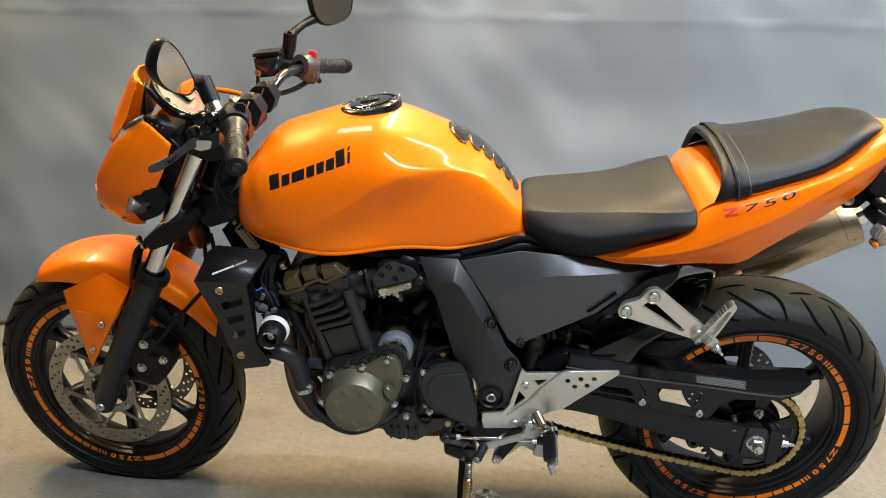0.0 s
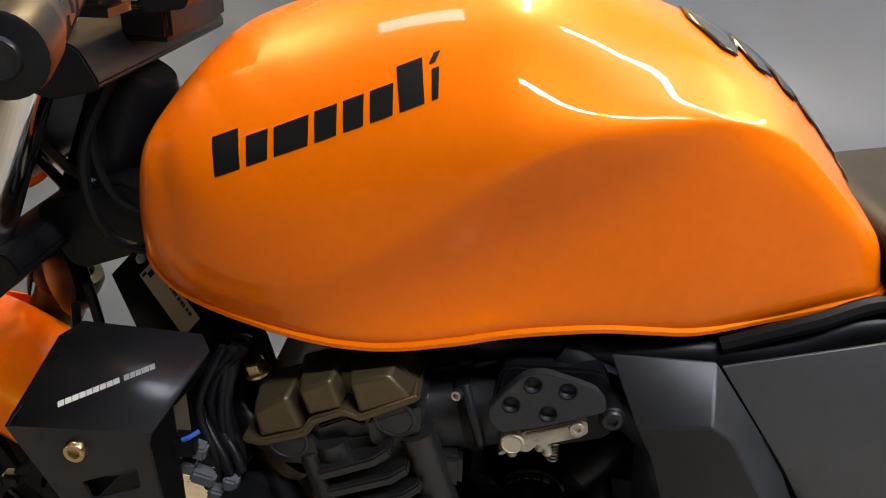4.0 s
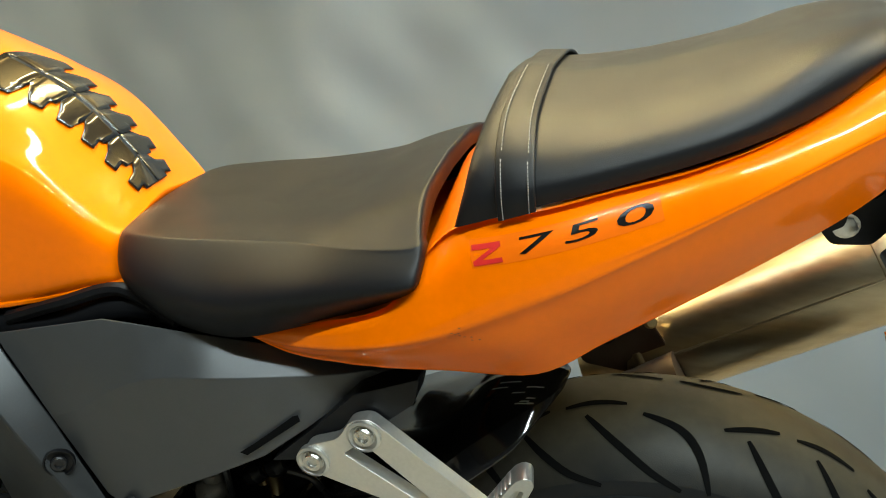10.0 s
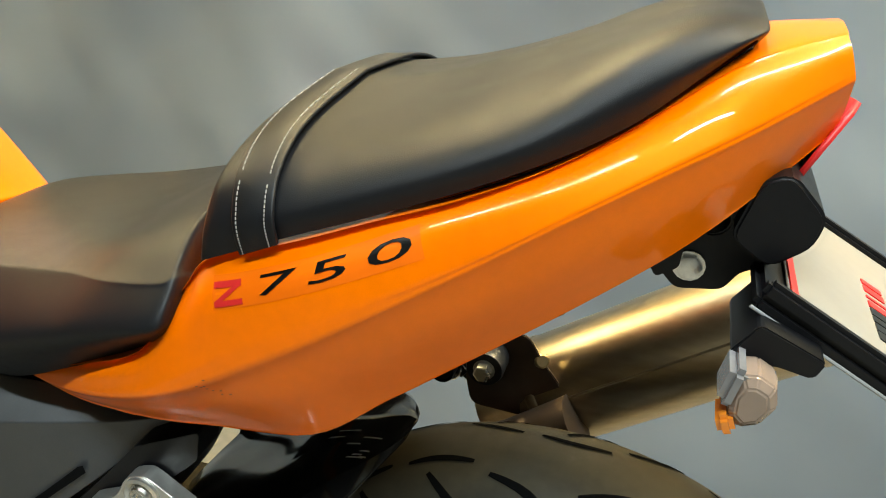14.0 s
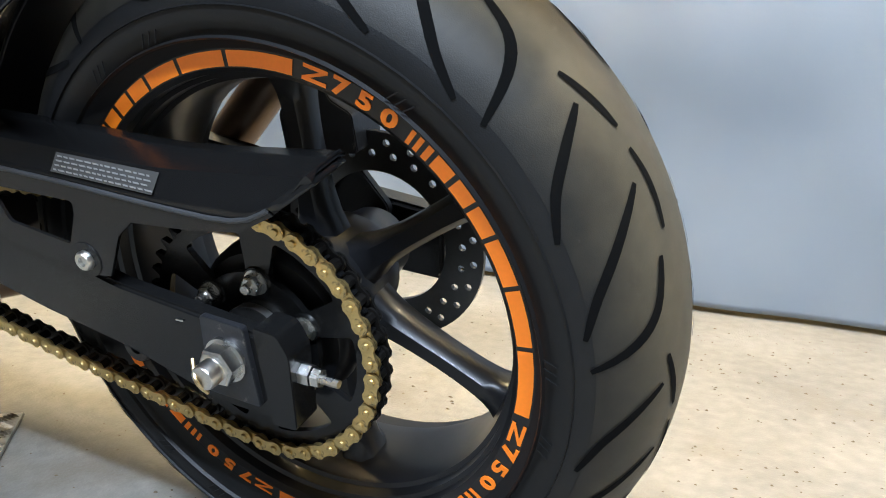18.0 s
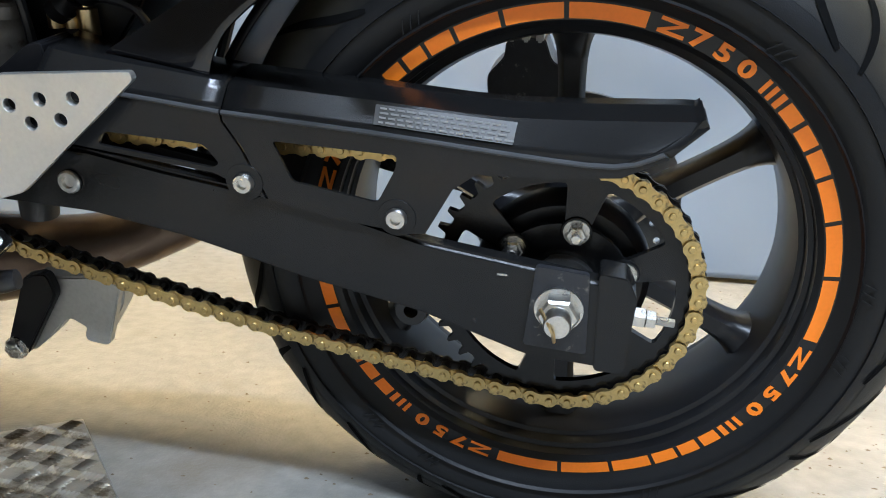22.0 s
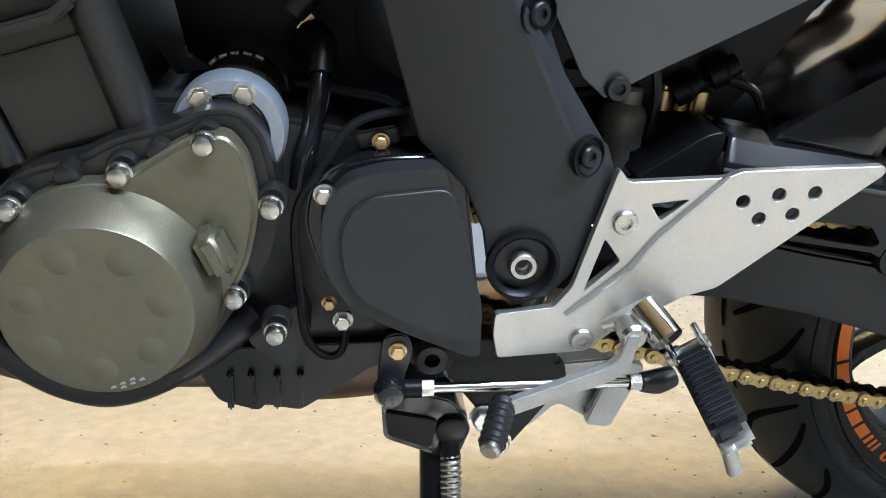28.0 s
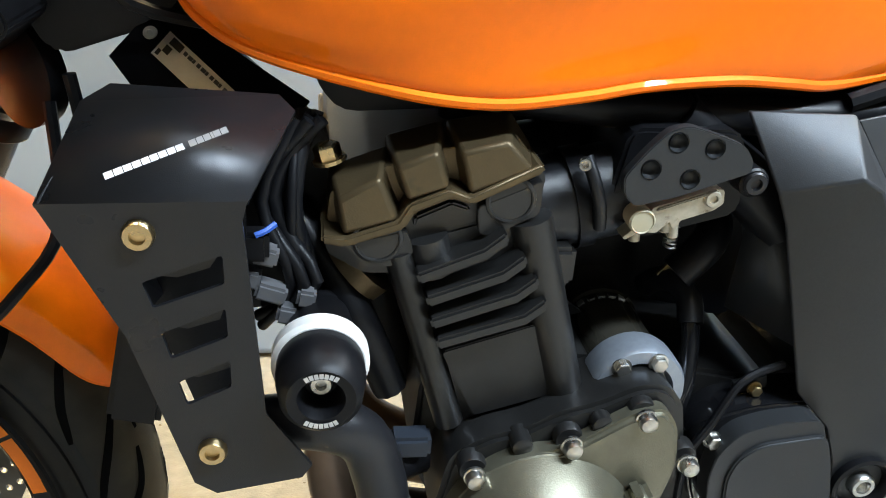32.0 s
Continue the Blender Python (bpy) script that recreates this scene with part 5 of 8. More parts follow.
for k, wd in enumerate((0.0052, 0.0052, 0.005, 0.005, 0.0048, 0.0048, 0.005, 0.0048, 0.005, 0.0026, 0.0045, 0.0042, 0.0042, 0.0016, 0.0044, 0.0044)):
    if k != 9:
        part("maker_mark", flat([(0, 0), (wd * 0.90, 0), (wd * 0.90 + 0.0006, 0.0048), (0.0006, 0.0048)], m0 + mt_u * pos + nrm * 0.0006, mt_u, mt_w), SILVER_INK if k < 9 else LABEL_INK, guard, "small silver mark")
    pos += wd
# identification plate at the steering head
p0, pu, pw = V((-0.3902, -0.0690, 0.7333)), V((0.694, -0.540, -0.474)), V((-0.603, -0.455, -0.654))
gusset = part("head_gusset", flat([(-0.024, -0.012), (0.105, -0.030), (0.105, 0.060), (-0.024, 0.040)], p0 + pu.cross(pw) * 0.0044, pu, pw), BLACK, bike, "black gusset at the steering head", thick=0.003)
part("gusset_rivet", lathe([(0.0050, 0), (0.0046, 0.0012), (0.0020, 0.0014), (0.0016, 0.0004), (0, 0.0004)], p0 + pu * -0.010 + pw * 0.010, -pu.cross(pw), 16), ALU, gusset)
pl = part("type_plate", flat([(0, 0), (0.072, 0), (0.072, 0.0196), (0, 0.0196)], p0, pu, pw), ALU, gusset, "small silver data plate")
for a, b, c, d in ((0.0020, 0.0135, 0.0020, 0.0180), (0.0055, 0.0012, 0.0130, 0.0068), (0.0050, 0.0080, 0.0075, 0.0135)):
    part("plate_field", flat([(a, b), (c + 0.003, b), (c + 0.003, d), (a, d)], p0 - pu.cross(pw) * 0.0006, pu, pw), INK, pl)
for k in range(12):
    w = 0.0022 + 0.0009 * (k * 7 % 3)
    part("plate_line", flat([(0.0140 + 0.0042 * k, 0.0030), (0.0140 + 0.0042 * k + w, 0.0030), (0.0140 + 0.0042 * k + w, 0.0058), (0.0140 + 0.0042 * k, 0.0058)], p0 - pu.cross(pw) * 0.0006, pu, pw), LABEL, pl)

# ---- wheels ----
REAR, FRONT = (0.7125, 0.0, 0.315), (-0.728, 0.0, 0.295)


def sector(r0, r1, a0, a1, n=4):
    aa = np.linspace(radians(a0), radians(a1), n + 1)
    return [(r1 * math.cos(a), r1 * math.sin(a)) for a in aa] + [(r0 * math.cos(a), r0 * math.sin(a)) for a in aa[::-1]]


def wheel(name, label, at, turn, rt, half, rim_half, disc, spoke_turn, groups, grooves):
    """A cast wheel: rim with six spokes, tyre, hub, marks on the flange. rt: tyre radius; half: tyre half width."""
    m = Matrix.Translation(at) @ turn
    rr = 0.2255
    prof = [(rr, -rim_half), (rr, -rim_half + 0.005), (0.205, -rim_half + 0.012), (0.196, -rim_half * 0.5), (0.196, rim_half * 0.5), (0.205, rim_half - 0.012), (rr, rim_half - 0.005), (rr, rim_half),
            (0.2085, rim_half), (0.204, rim_half - 0.004), (0.203, rim_half - 0.013), (0.199, rim_half - 0.015), (0.198, rim_half - 0.026), (0.194, rim_half - 0.028), (0.190, rim_half * 0.4), (0.190, -rim_half * 0.4), (0.194, -rim_half + 0.028), (0.198, -rim_half + 0.026), (0.199, -rim_half + 0.015), (0.203, -rim_half + 0.013), (0.204, -rim_half + 0.004), (0.2085, -rim_half)]
    rim = part(name, lathe(prof, (0, 0, 0), (0, 1, 0), 96, True), RIM, bike, label, 22)
    rim.matrix_basis = m
    hub = part("hub", lathe([(0.018, -half * 0.95), (0.036, -half * 0.9), (0.040, -half * 0.55), (0.052, -half * 0.35), (0.052, half * 0.35), (0.040, half * 0.55), (0.036, half * 0.9), (0.018, half * 0.95)], (0, 0, 0), (0, 1, 0), 36), RIM, rim)
    for k in range(6):
        a = radians(spoke_turn + 60 * k)
        d, w = V((math.cos(a), 0, math.sin(a))), V((-math.sin(a), 0, math.cos(a)))
        secs = []
        for r, hw, hd in ((0.040, 0.024, 0.022), (0.075, 0.014, 0.018), (0.13, 0.0115, 0.0155), (0.175, 0.014, 0.018), (0.197, 0.024, 0.026)):
            secs.append([d * r + w * (hw * cx) + V((0, hd * cy, 0)) for cx, cy in ((-1, -0.55), (-0.55, -1), (0.55, -1), (1, -0.55), (1, 0.55), (0.55, 1), (-0.55, 1), (-1, 0.55))])
        bm = bmesh.new()
        vs = [[bm.verts.new(p) for p in spline([s[i] for s in secs], 4)] for i in range(8)]
        for i in range(8):
            for j in range(len(vs[0]) - 1):
                bm.faces.new((vs[i - 1][j], vs[i][j], vs[i][j + 1], vs[i - 1][j + 1]))
        bmesh.ops.recalc_face_normals(bm, faces=bm.faces)
        part("spoke", bm, RIM, rim, angle=50)
    # tyre: sidewall and worn tread as two turned shells
    arc = [(rt - half * 0.86 * (1 - math.cos(b)) - 0.0, half * math.sin(b)) for b in np.linspace(-1.28, 1.28, 21)]
    wall_r = arc[0][0]
    side = [(0.221, rim_half - 0.001), (0.230, rim_half + 0.004), ((0.23 + wall_r) / 2, half * 0.985), (wall_r, half * math.sin(1.28))]
    tyre = part("tyre", lathe([(r, -h) for r, h in side] + arc[1:-1] + [(r, h) for r, h in side[::-1]], (0, 0, 0), (0, 1, 0), 120), RUBBER, rim, "black road tyre with dusty tread", 60)
    tread = [(r + 0.0006, h) for r, h in arc[1:-1]]
    part("tread_band", lathe(tread, (0, 0, 0), (0, 1, 0), 120), tread_rubber("worn_tread_rubber", half), tyre, "worn tread with dust specks and a brown sheen tinted into its crown", 60)
    for ra, dr in ((0.2335, 0.0016), (wall_r - 0.004, 0.0008)):
        part("sidewall_ring", lathe([(ra - dr, -half * 0.955 - 0.0), (ra, -half * 0.955 - 0.003), (ra + dr, -half * 0.955)], (0, 0, 0), (0, 1, 0), 90), RUBBER, tyre)
    # raised moulding marks on the near sidewall
    for k in range(9):
        a = radians(40 * k + 12 * (k % 3))
        for q in range(3):
            m_ = Matrix.Rotation(-a - 0.03 * q, 4, "Y") @ Matrix.Translation((wall_r - 0.020, -half * 0.986, 0)) @ Matrix.Rotation(0.5, 4, "Y")
            if k == 0 and q == 0:
                mark = part("sidewall_mark", box(0, 0, 0, 0.011, 0.0010, 0.0008), RUBBER, tyre)
                mark.matrix_basis = m_
            else:
                share(mark, m_, tyre)
    # tread grooves: curved cuts lying in the surface, five to a repeat on each side
    strokes = (((0, 0.38), (-6.3, 0.53), (-9.9, 0.78), (-12.7, 1.20), 0.0075), ((-17.9, 0.49), (-21.4, 0.78), (-26.0, 1.05), (-32.0, 1.21), 0.0070), ((-30.0, 0.39), (-34.7, 0.70), (-41.3, 1.04), (-47.4, 1.22), 0.0070),
               ((-13.7, 0.44), (-17.0, 0.37), (-20.0, 0.31), (-23.2, 0.26), 0.0052), ((-26.2, 0.26), (-30.0, 0.22), (-33.5, 0.22), (-37.2, 0.25), 0.0052))
    for st in strokes:
        line = spline([(radians(d), b, 0) for d, b in st[:4]], 4)
        for sg in (-1, 1):
            bm = bmesh.new()
            prev = None
            for i, q in enumerate(line):
                f = i / (len(line) - 1)
                wd = 0.0014 + st[4] * math.sin(math.pi * (0.08 + 0.84 * f)) ** 0.7
                tan = line[min(i + 1, len(line) - 1)] - line[max(i - 1, 0)]
                side = V((-tan.y * half, tan.x * rt, 0)).normalized() * (wd / 2)
                pr = []
                for e in (-1, 1):
                    a, b = q.x + e * side.x / rt, q.y + e * side.y / half
                    r = rt - half * 0.86 * (1 - math.cos(b)) + 0.0014
                    pr.append(bm.verts.new((r * math.cos(a), sg * half * math.sin(b) * 1.004, r * math.sin(a))))
                if prev:
                    bm.faces.new((prev[0], prev[1], pr[1], pr[0]))
                prev = pr
            bmesh.ops.recalc_face_normals(bm, faces=bm.faces)
            first = part("tread_groove", bm, GROOVE, tyre)
            step = 2 * math.pi / grooves
            first.matrix_basis = Matrix.Rotation(-(radians(95) + (step / 2 if sg > 0 else 0)), 4, "Y")
            for k in range(1, grooves):
                share(first, Matrix.Rotation(-(radians(95) + (step / 2 if sg > 0 else 0) + step * k), 4, "Y"), tyre)
    # orange marks on the flange, four groups to the turn
    yy = -rim_half - 0.0006
    for g in range(4):
        a0 = groups + 90 * g
        for s, e in ((-24.0, -25.0), (-25.9, -27.0), (-28.0, -29.4), (-30.4, -34.9), (-36, -40.8), (-41.8, -47.6), (-48.6, -58), (-59, -71), (-72, -87.5)):
            bm = flat(sector(0.2095, 0.2215, a0 + s, a0 + e, 4), (0, yy, 0))
            part("rim_tape", bm, TAPE, rim, "orange rim tape")
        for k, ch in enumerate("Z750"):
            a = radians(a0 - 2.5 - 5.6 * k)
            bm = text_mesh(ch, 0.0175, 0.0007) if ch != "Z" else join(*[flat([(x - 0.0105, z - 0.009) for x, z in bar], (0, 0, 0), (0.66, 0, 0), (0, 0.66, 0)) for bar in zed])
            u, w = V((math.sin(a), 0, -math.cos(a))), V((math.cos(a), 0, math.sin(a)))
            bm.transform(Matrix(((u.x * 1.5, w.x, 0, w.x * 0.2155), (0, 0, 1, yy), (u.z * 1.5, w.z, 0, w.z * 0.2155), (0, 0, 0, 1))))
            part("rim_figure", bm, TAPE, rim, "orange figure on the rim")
    return rim


def brake_disc(parent, y, r, inner, holes_r, n, label, mat):
    hl = [ring(rr * math.cos(a), rr * math.sin(a), 0.0038, 8) for j, rr in enumerate(holes_r) for a in [2 * math.pi * (i + 0.35 * j) / n for i in range(n)]]
    ob = part("brake_disc", prism(ring(0, 0, r, 72), y - 0.0025, y + 0.0025, 0, 1, [ring(0, 0, inner, 48)] + hl), mat, parent, label, 30)
    return ob


rear_wheel = wheel("rear_wheel", "black six-spoke rear wheel with orange rim marks", REAR, Matrix(), 0.316, 0.090, 0.072, True, 32, 74.5, 9)
front_wheel = wheel("front_wheel", "black six-spoke front wheel with orange rim marks", FRONT, pose(0, 0, 0, 0, 0, -5), 0.298, 0.060, 0.049, True, 30, 100, 9)
# front discs
for y in (-0.068, 0.068):
    d = brake_disc(front_wheel, y, 0.150, 0.118, (0.126, 0.135, 0.143), 26, "drilled steel front brake disc", STEEL)
    part("disc_carrier", prism(ring(0, 0, 0.064, 36), y - 0.004, y + 0.002, 0, 1, [ring(0, 0, 0.045, 24)]), STEEL, d)
    for k in range(12):
        b = 2 * math.pi * (k // 2) / 6 + 0.2
        a = b + (0.42 if k % 2 else -0.42)
        q = b + (0.16 if k % 2 else -0.16)
        part("carrier_arm", tube([(0.060 * math.cos(a), y, 0.060 * math.sin(a)), (0.088 * math.cos(q), y, 0.088 * math.sin(q)), (0.112 * math.cos(b), y, 0.112 * math.sin(b))], 0.0040, 6, 4), STEEL, d)
    for k in range(6):
        a = 2 * math.pi * k / 6 + 0.2
        part("disc_rivet", lathe([(0.0105, -0.004), (0.0105, 0.003), (0.008, 0.005), (0.005, 0.004), (0.004, 0.001), (0, 0.001)], (0.112 * math.cos(a), y - 0.003, 0.112 * math.sin(a)), (0, -1, 0), 14), STEEL, d)
        hex_bolt("disc_bolt", (0.055 * math.cos(a), y - 0.004, 0.055 * math.sin(a)), d, 0.006, 0.006, BOLT)
rd = brake_disc(rear_wheel, 0.092, 0.110, 0.070, (0.088, 0.100), 24, "drilled rear brake disc", REAR_STEEL)

# sprocket and chain
SY = -0.104
teeth = []
for i in range(43):
    for f, r in ((0, 0.1030), (0.3, 0.1040), (0.45, 0.1118), (0.6, 0.1118), (0.75, 0.1040)):
        a = 2 * math.pi * (i + f) / 43
        teeth.append((r * math.cos(a), r * math.sin(a)))
lobes = []
for k in range(6):
    a = 50 + 60 * k
    lobes.append(rounded(sector(0.057, 0.092, a - 20, a + 20, 6), 0.010, 3))
spr = part("rear_sprocket", prism(teeth, SY - 0.003, SY + 0.003, 0, 1, [ring(0, 0, 0.030, 24)] + lobes), SWING, rear_wheel, "black rear sprocket", 30)
for k in range(6):
    a = radians(60 * k + 19.5)
    part("nut_lug", lathe([(0.013, 0), (0.012, 0.002), (0, 0.002)], (0.0523 * math.cos(a), SY - 0.003, 0.0523 * math.sin(a)), (0, -1, 0), 16), SWING, spr)
    hex_bolt("sprocket_nut", (0.0523 * math.cos(a), SY - 0.004, 0.0523 * math.sin(a)), spr, 0.0085, 0.010, BOLT, stud=0.006)
part("sprocket_carrier", lathe([(0.018, SY + 0.016), (0.050, SY + 0.012), (0.066, SY + 0.012), (0.072, SY + 0.018), (0.074, SY + 0.034), (0.05, SY + 0.05)], (0, 0, 0), (0, 1, 0), 40), RIM, rear_wheel)
part("carrier_bore", lathe([(0.020, SY - 0.012), (0.030, SY - 0.010), (0.031, SY + 0.004)], (0, 0, 0), (0, 1, 0), 30), BOLT, rear_wheel)
R1, R2, F = 0.1087, 0.034, V((0.075, 0, 0.389))
C1 = V((REAR[0], 0, REAR[2]))
dv = C1 - F
base_a = math.atan2(dv.z, dv.x)
off = math.asin((R1 - R2) / dv.length)
up_a, lo_a = base_a + math.pi / 2 + off, base_a - math.pi / 2 - off
pts = []
p_up_f, p_up_r = F + V((math.cos(up_a), 0, math.sin(up_a))) * R2, C1 + V((math.cos(up_a), 0, math.sin(up_a))) * R1
p_lo_f, p_lo_r = F + V((math.cos(lo_a), 0, math.sin(lo_a))) * R2, C1 + V((math.cos(lo_a), 0, math.sin(lo_a))) * R1
pts += [p_up_f.lerp(p_up_r, i / 60) for i in range(60)]
for i in range(60):
    a = up_a + (lo_a - up_a) * i / 60
    pts.append(C1 + V((math.cos(a), 0, math.sin(a))) * R1)
for i in range(60):
    f = i / 60
    pts.append(p_lo_r.lerp(p_lo_f, f) - V((0, 0, 0.014 * math.sin(math.pi * f))))
for i in range(30):
    a = lo_a - (2 * math.pi - (up_a - lo_a)) * i / 30
    pts.append(F + V((math.cos(a), 0, math.sin(a))) * R2)
pts.append(pts[0])
cum = np.concatenate([[0], np.cumsum([(b - a).length for a, b in zip(pts, pts[1:])])])
links = 2 * round(cum[-1] / 0.015875 / 2)
pitch = cum[-1] / links


def on_chain(s):
    s = s % cum[-1]
    return V((float(np.interp(s, cum, [p.x for p in pts])), SY, float(np.interp(s, cum, [p.z for p in pts]))))


def link_plate(half_w, thick):
    out = [(0.0072 * math.cos(a) - pitch / 2, 0.0072 * math.sin(a)) for a in np.linspace(math.pi * 0.28, math.pi * 1.72, 8)]
    out += [(0, -0.0052)] + [(-x, -z) for x, z in out] + [(0, 0.0052)]
    return prism(out, -half_w - thick / 2, -half_w + thick / 2), prism(out, half_w - thick / 2, half_w + thick / 2)


def link_mesh(half_w, pin_r, pin_l, cap):
    """One link: the outward plate with its pin heads in gold, rollers and inward plate black with oil."""
    near, far = link_plate(half_w, 0.0022)
    heads = [lathe([(0, -pin_l), (pin_r * 0.85, -pin_l), (pin_r, -pin_l + 0.0006), (pin_r, -half_w)], (s * pitch / 2, 0, 0), (0, 1, 0), 8) for s in (-1, 1)] if cap else []
    gold = join(near, *heads)
    dark = join(far, *[lathe([(0.0048, -0.0055), (0.0048, 0.0055)] if not cap else [(0.003, -0.006), (0.003, 0.0118), (0, 0.0122)], (s * pitch / 2, 0, 0), (0, 1, 0), 8) for s in (-1, 1)])
    for f in dark.faces:
        f.material_index = 1
    me = mesh_of("chain_link", join(gold, dark), CHAIN)
    me.materials.append(CHAIN_DARK)
    return me


outer_mesh, inner_mesh = link_mesh(0.0095, 0.003, 0.0125, True), link_mesh(0.0066, 0.0048, 0.0055, False)
chain = None
for k in range(links):
    p, q = on_chain(k * pitch), on_chain((k + 1) * pitch)
    mid, d = (p + q) / 2, (q - p)
    m = Matrix.Translation(mid) @ Matrix.Rotation(-math.atan2(d.z, d.x), 4, "Y")
    if chain is None:
        chain = new("drive_chain", outer_mesh)
        chain.parent, chain.matrix_basis = bike, m
        tagged(chain, "gold drive chain with dark oily rollers")
        chain_inv = m.inverted()
    else:
        o = new("chain_link", outer_mesh if k % 2 == 0 else inner_mesh)
        o.parent, o.matrix_basis = chain, chain_inv @ m

# ---- rear end ----
arm_out = [(0.150, 0.435), (0.330, 0.420), (0.394, 0.407), (0.484, 0.392), (0.535, 0.383), (0.608, 0.362), (0.761, 0.338), (0.770, 0.328), (0.764, 0.262), (0.690, 0.268), (0.600, 0.300), (0.510, 0.320), (0.403, 0.350), (0.323, 0.365), (0.150, 0.375)]
swing = part("swingarm", prism(rounded(arm_out, 0.006, 2), -0.142, -0.124, 0.003, 3), SWING, bike, "dark painted box swingarm", 30)
part("swingarm_leg", prism(rounded(arm_out, 0.008, 2), 0.112, 0.138, 0.004, 3), SWING, swing)
part("swingarm_bridge", prism(rounded([(0.15, 0.44), (0.34, 0.43), (0.34, 0.36), (0.15, 0.36)], 0.02), -0.121, 0.113, 0.004), SWING, swing)
part("chain_slider", tube([(0.15, -0.098, 0.425), (0.33, -0.098, 0.412), (0.43, -0.098, 0.395)], 0.008, 8), BLACK, swing)
part("axle_plate", prism(rounded([(0.694, 0.353), (0.735, 0.349), (0.737, 0.278), (0.687, 0.282)], 0.003), -0.147, -0.141, 0.0015), WORN, swing, "dark axle plate with worn paint")
part("end_cap", prism(rounded([(0.742, 0.350), (0.764, 0.347), (0.772, 0.330), (0.767, 0.262), (0.744, 0.262)], 0.004), -0.145, -0.117, 0.003), SWING, swing)
part("axle_washer", lathe([(0.006, 0), (0.019, 0), (0.019, 0.003), (0.006, 0.003)], (0.7135, -0.147, 0.318), (0, -1, 0), 28), BOLT, swing)
part("axle_nut", lathe([(0.0165, 0), (0.0165, 0.011), (0.0145, 0.013), (0.0105, 0.013)], (0.7135, -0.150, 0.318), (0, -1, 0), 6), BOLT, swing, "bright axle nut")
part("axle_end", lathe([(0.0105, 0), (0.0105, 0.024), (0.0095, 0.026), (0, 0.026)], (0.7135, -0.150, 0.318), (0, -1, 0), 22), BOLT, swing)
part("split_pin", tube([(0.700, -0.168, 0.328), (0.710, -0.178, 0.316), (0.712, -0.172, 0.303)], 0.0016, 6), BRASS, swing)
part("adjuster_bolt", tube([(0.765, -0.131, 0.308), (0.803, -0.131, 0.305)], 0.0035, 8, 1, True, False), BOLT, swing)
part("adjuster_nut", lathe([(0.0085, 0), (0.0085, 0.012)], (0.768, -0.131, 0.308), (1, 0, -0.05), 6), BOLT, swing)
part("adjuster_locknut", lathe([(0.0075, 0), (0.0075, 0.007), (0, 0.007)], (0.781, -0.131, 0.307), (1, 0, -0.05), 6), BOLT, swing)
socket_bolt("arm_bolt", (0.312, -0.143, 0.392), swing, 0.010, 0.004, BOLT)
part("index_mark", box(0.668, -0.1425, 0.341, 0.008, 0.001, 0.0015), BOLT, swing)

# chain guard, two mouldings
up_line = [(0.307, 0.498), (0.335, 0.493), (0.393, 0.486), (0.454, 0.478), (0.568, 0.470), (0.669, 0.463), (0.794, 0.467)]
ridge = [(0.300, 0.477), (0.335, 0.472), (0.384, 0.467), (0.452, 0.459), (0.570, 0.450), (0.673, 0.440), (0.745, 0.436)]
h1 = [(0.352, 0.438), (0.434, 0.433), (0.446, 0.418), (0.440, 0.414), (0.345, 0.427)]
h2 = [(0.490, 0.439), (0.587, 0.434), (0.586, 0.424), (0.571, 0.395), (0.517, 0.405), (0.504, 0.407)]
g1 = [(0.300, 0.477), (0.335, 0.472), (0.384, 0.467), (0.4505, 0.459), (0.4505, 0.452), (0.464, 0.431), (0.481, 0.391), (0.440, 0.410), (0.389, 0.417), (0.320, 0.426), (0.300, 0.436)]
g2 = [(0.4525, 0.459), (0.570, 0.450), (0.673, 0.440), (0.745, 0.436), (0.775, 0.449), (0.782, 0.444), (0.750, 0.428), (0.703, 0.424), (0.646, 0.423), (0.629, 0.410), (0.608, 0.372), (0.596, 0.371), (0.535, 0.379), (0.4835, 0.391), (0.4665, 0.431), (0.4525, 0.453)]
# ridge lines in a paler material, which puts their highlight into the colour
for nm, pts_ in (("ridge_highlight", [(x, -0.1455, z) for x, z in ridge[3:]] + [(0.778, -0.1455, 0.4475)]), ("ridge_highlight", [(x, -0.1455, z) for x, z in ridge[:3]] + [(0.4505, -0.1455, 0.459)])):
    part(nm, tube(pts_, 0.0021, 8, 3), PANEL, swing)
cg = part("chain_guard", prism(g2, -0.146, -0.143, 0, 1, [rounded(h2, 0.004)]), SWING, swing, "dark plastic chain guard with cut-outs", 25)
part("front_guard", prism(g1, -0.146, -0.143, 0, 1, [rounded(h1, 0.004)]), SWING, swing, angle=25)
part("guard_roof", net([[(x, -0.146, z), (x, -0.146, z), (x2, -0.130, z2), (x2, -0.130, z2), (x2, -0.085, z2 + 0.004)] for (x, z), (x2, z2) in list(zip(ridge, up_line))[3:]] + [[(0.775, -0.146, 0.449), (0.775, -0.146, 0.449), (0.802, -0.130, 0.467), (0.802, -0.130, 0.467), (0.802, -0.09, 0.470)], [(0.783, -0.145, 0.445), (0.783, -0.145, 0.445), (0.808, -0.130, 0.463), (0.808, -0.130, 0.463), (0.808, -0.09, 0.466)]], 3, 3), SWING, cg, thick=0.003)
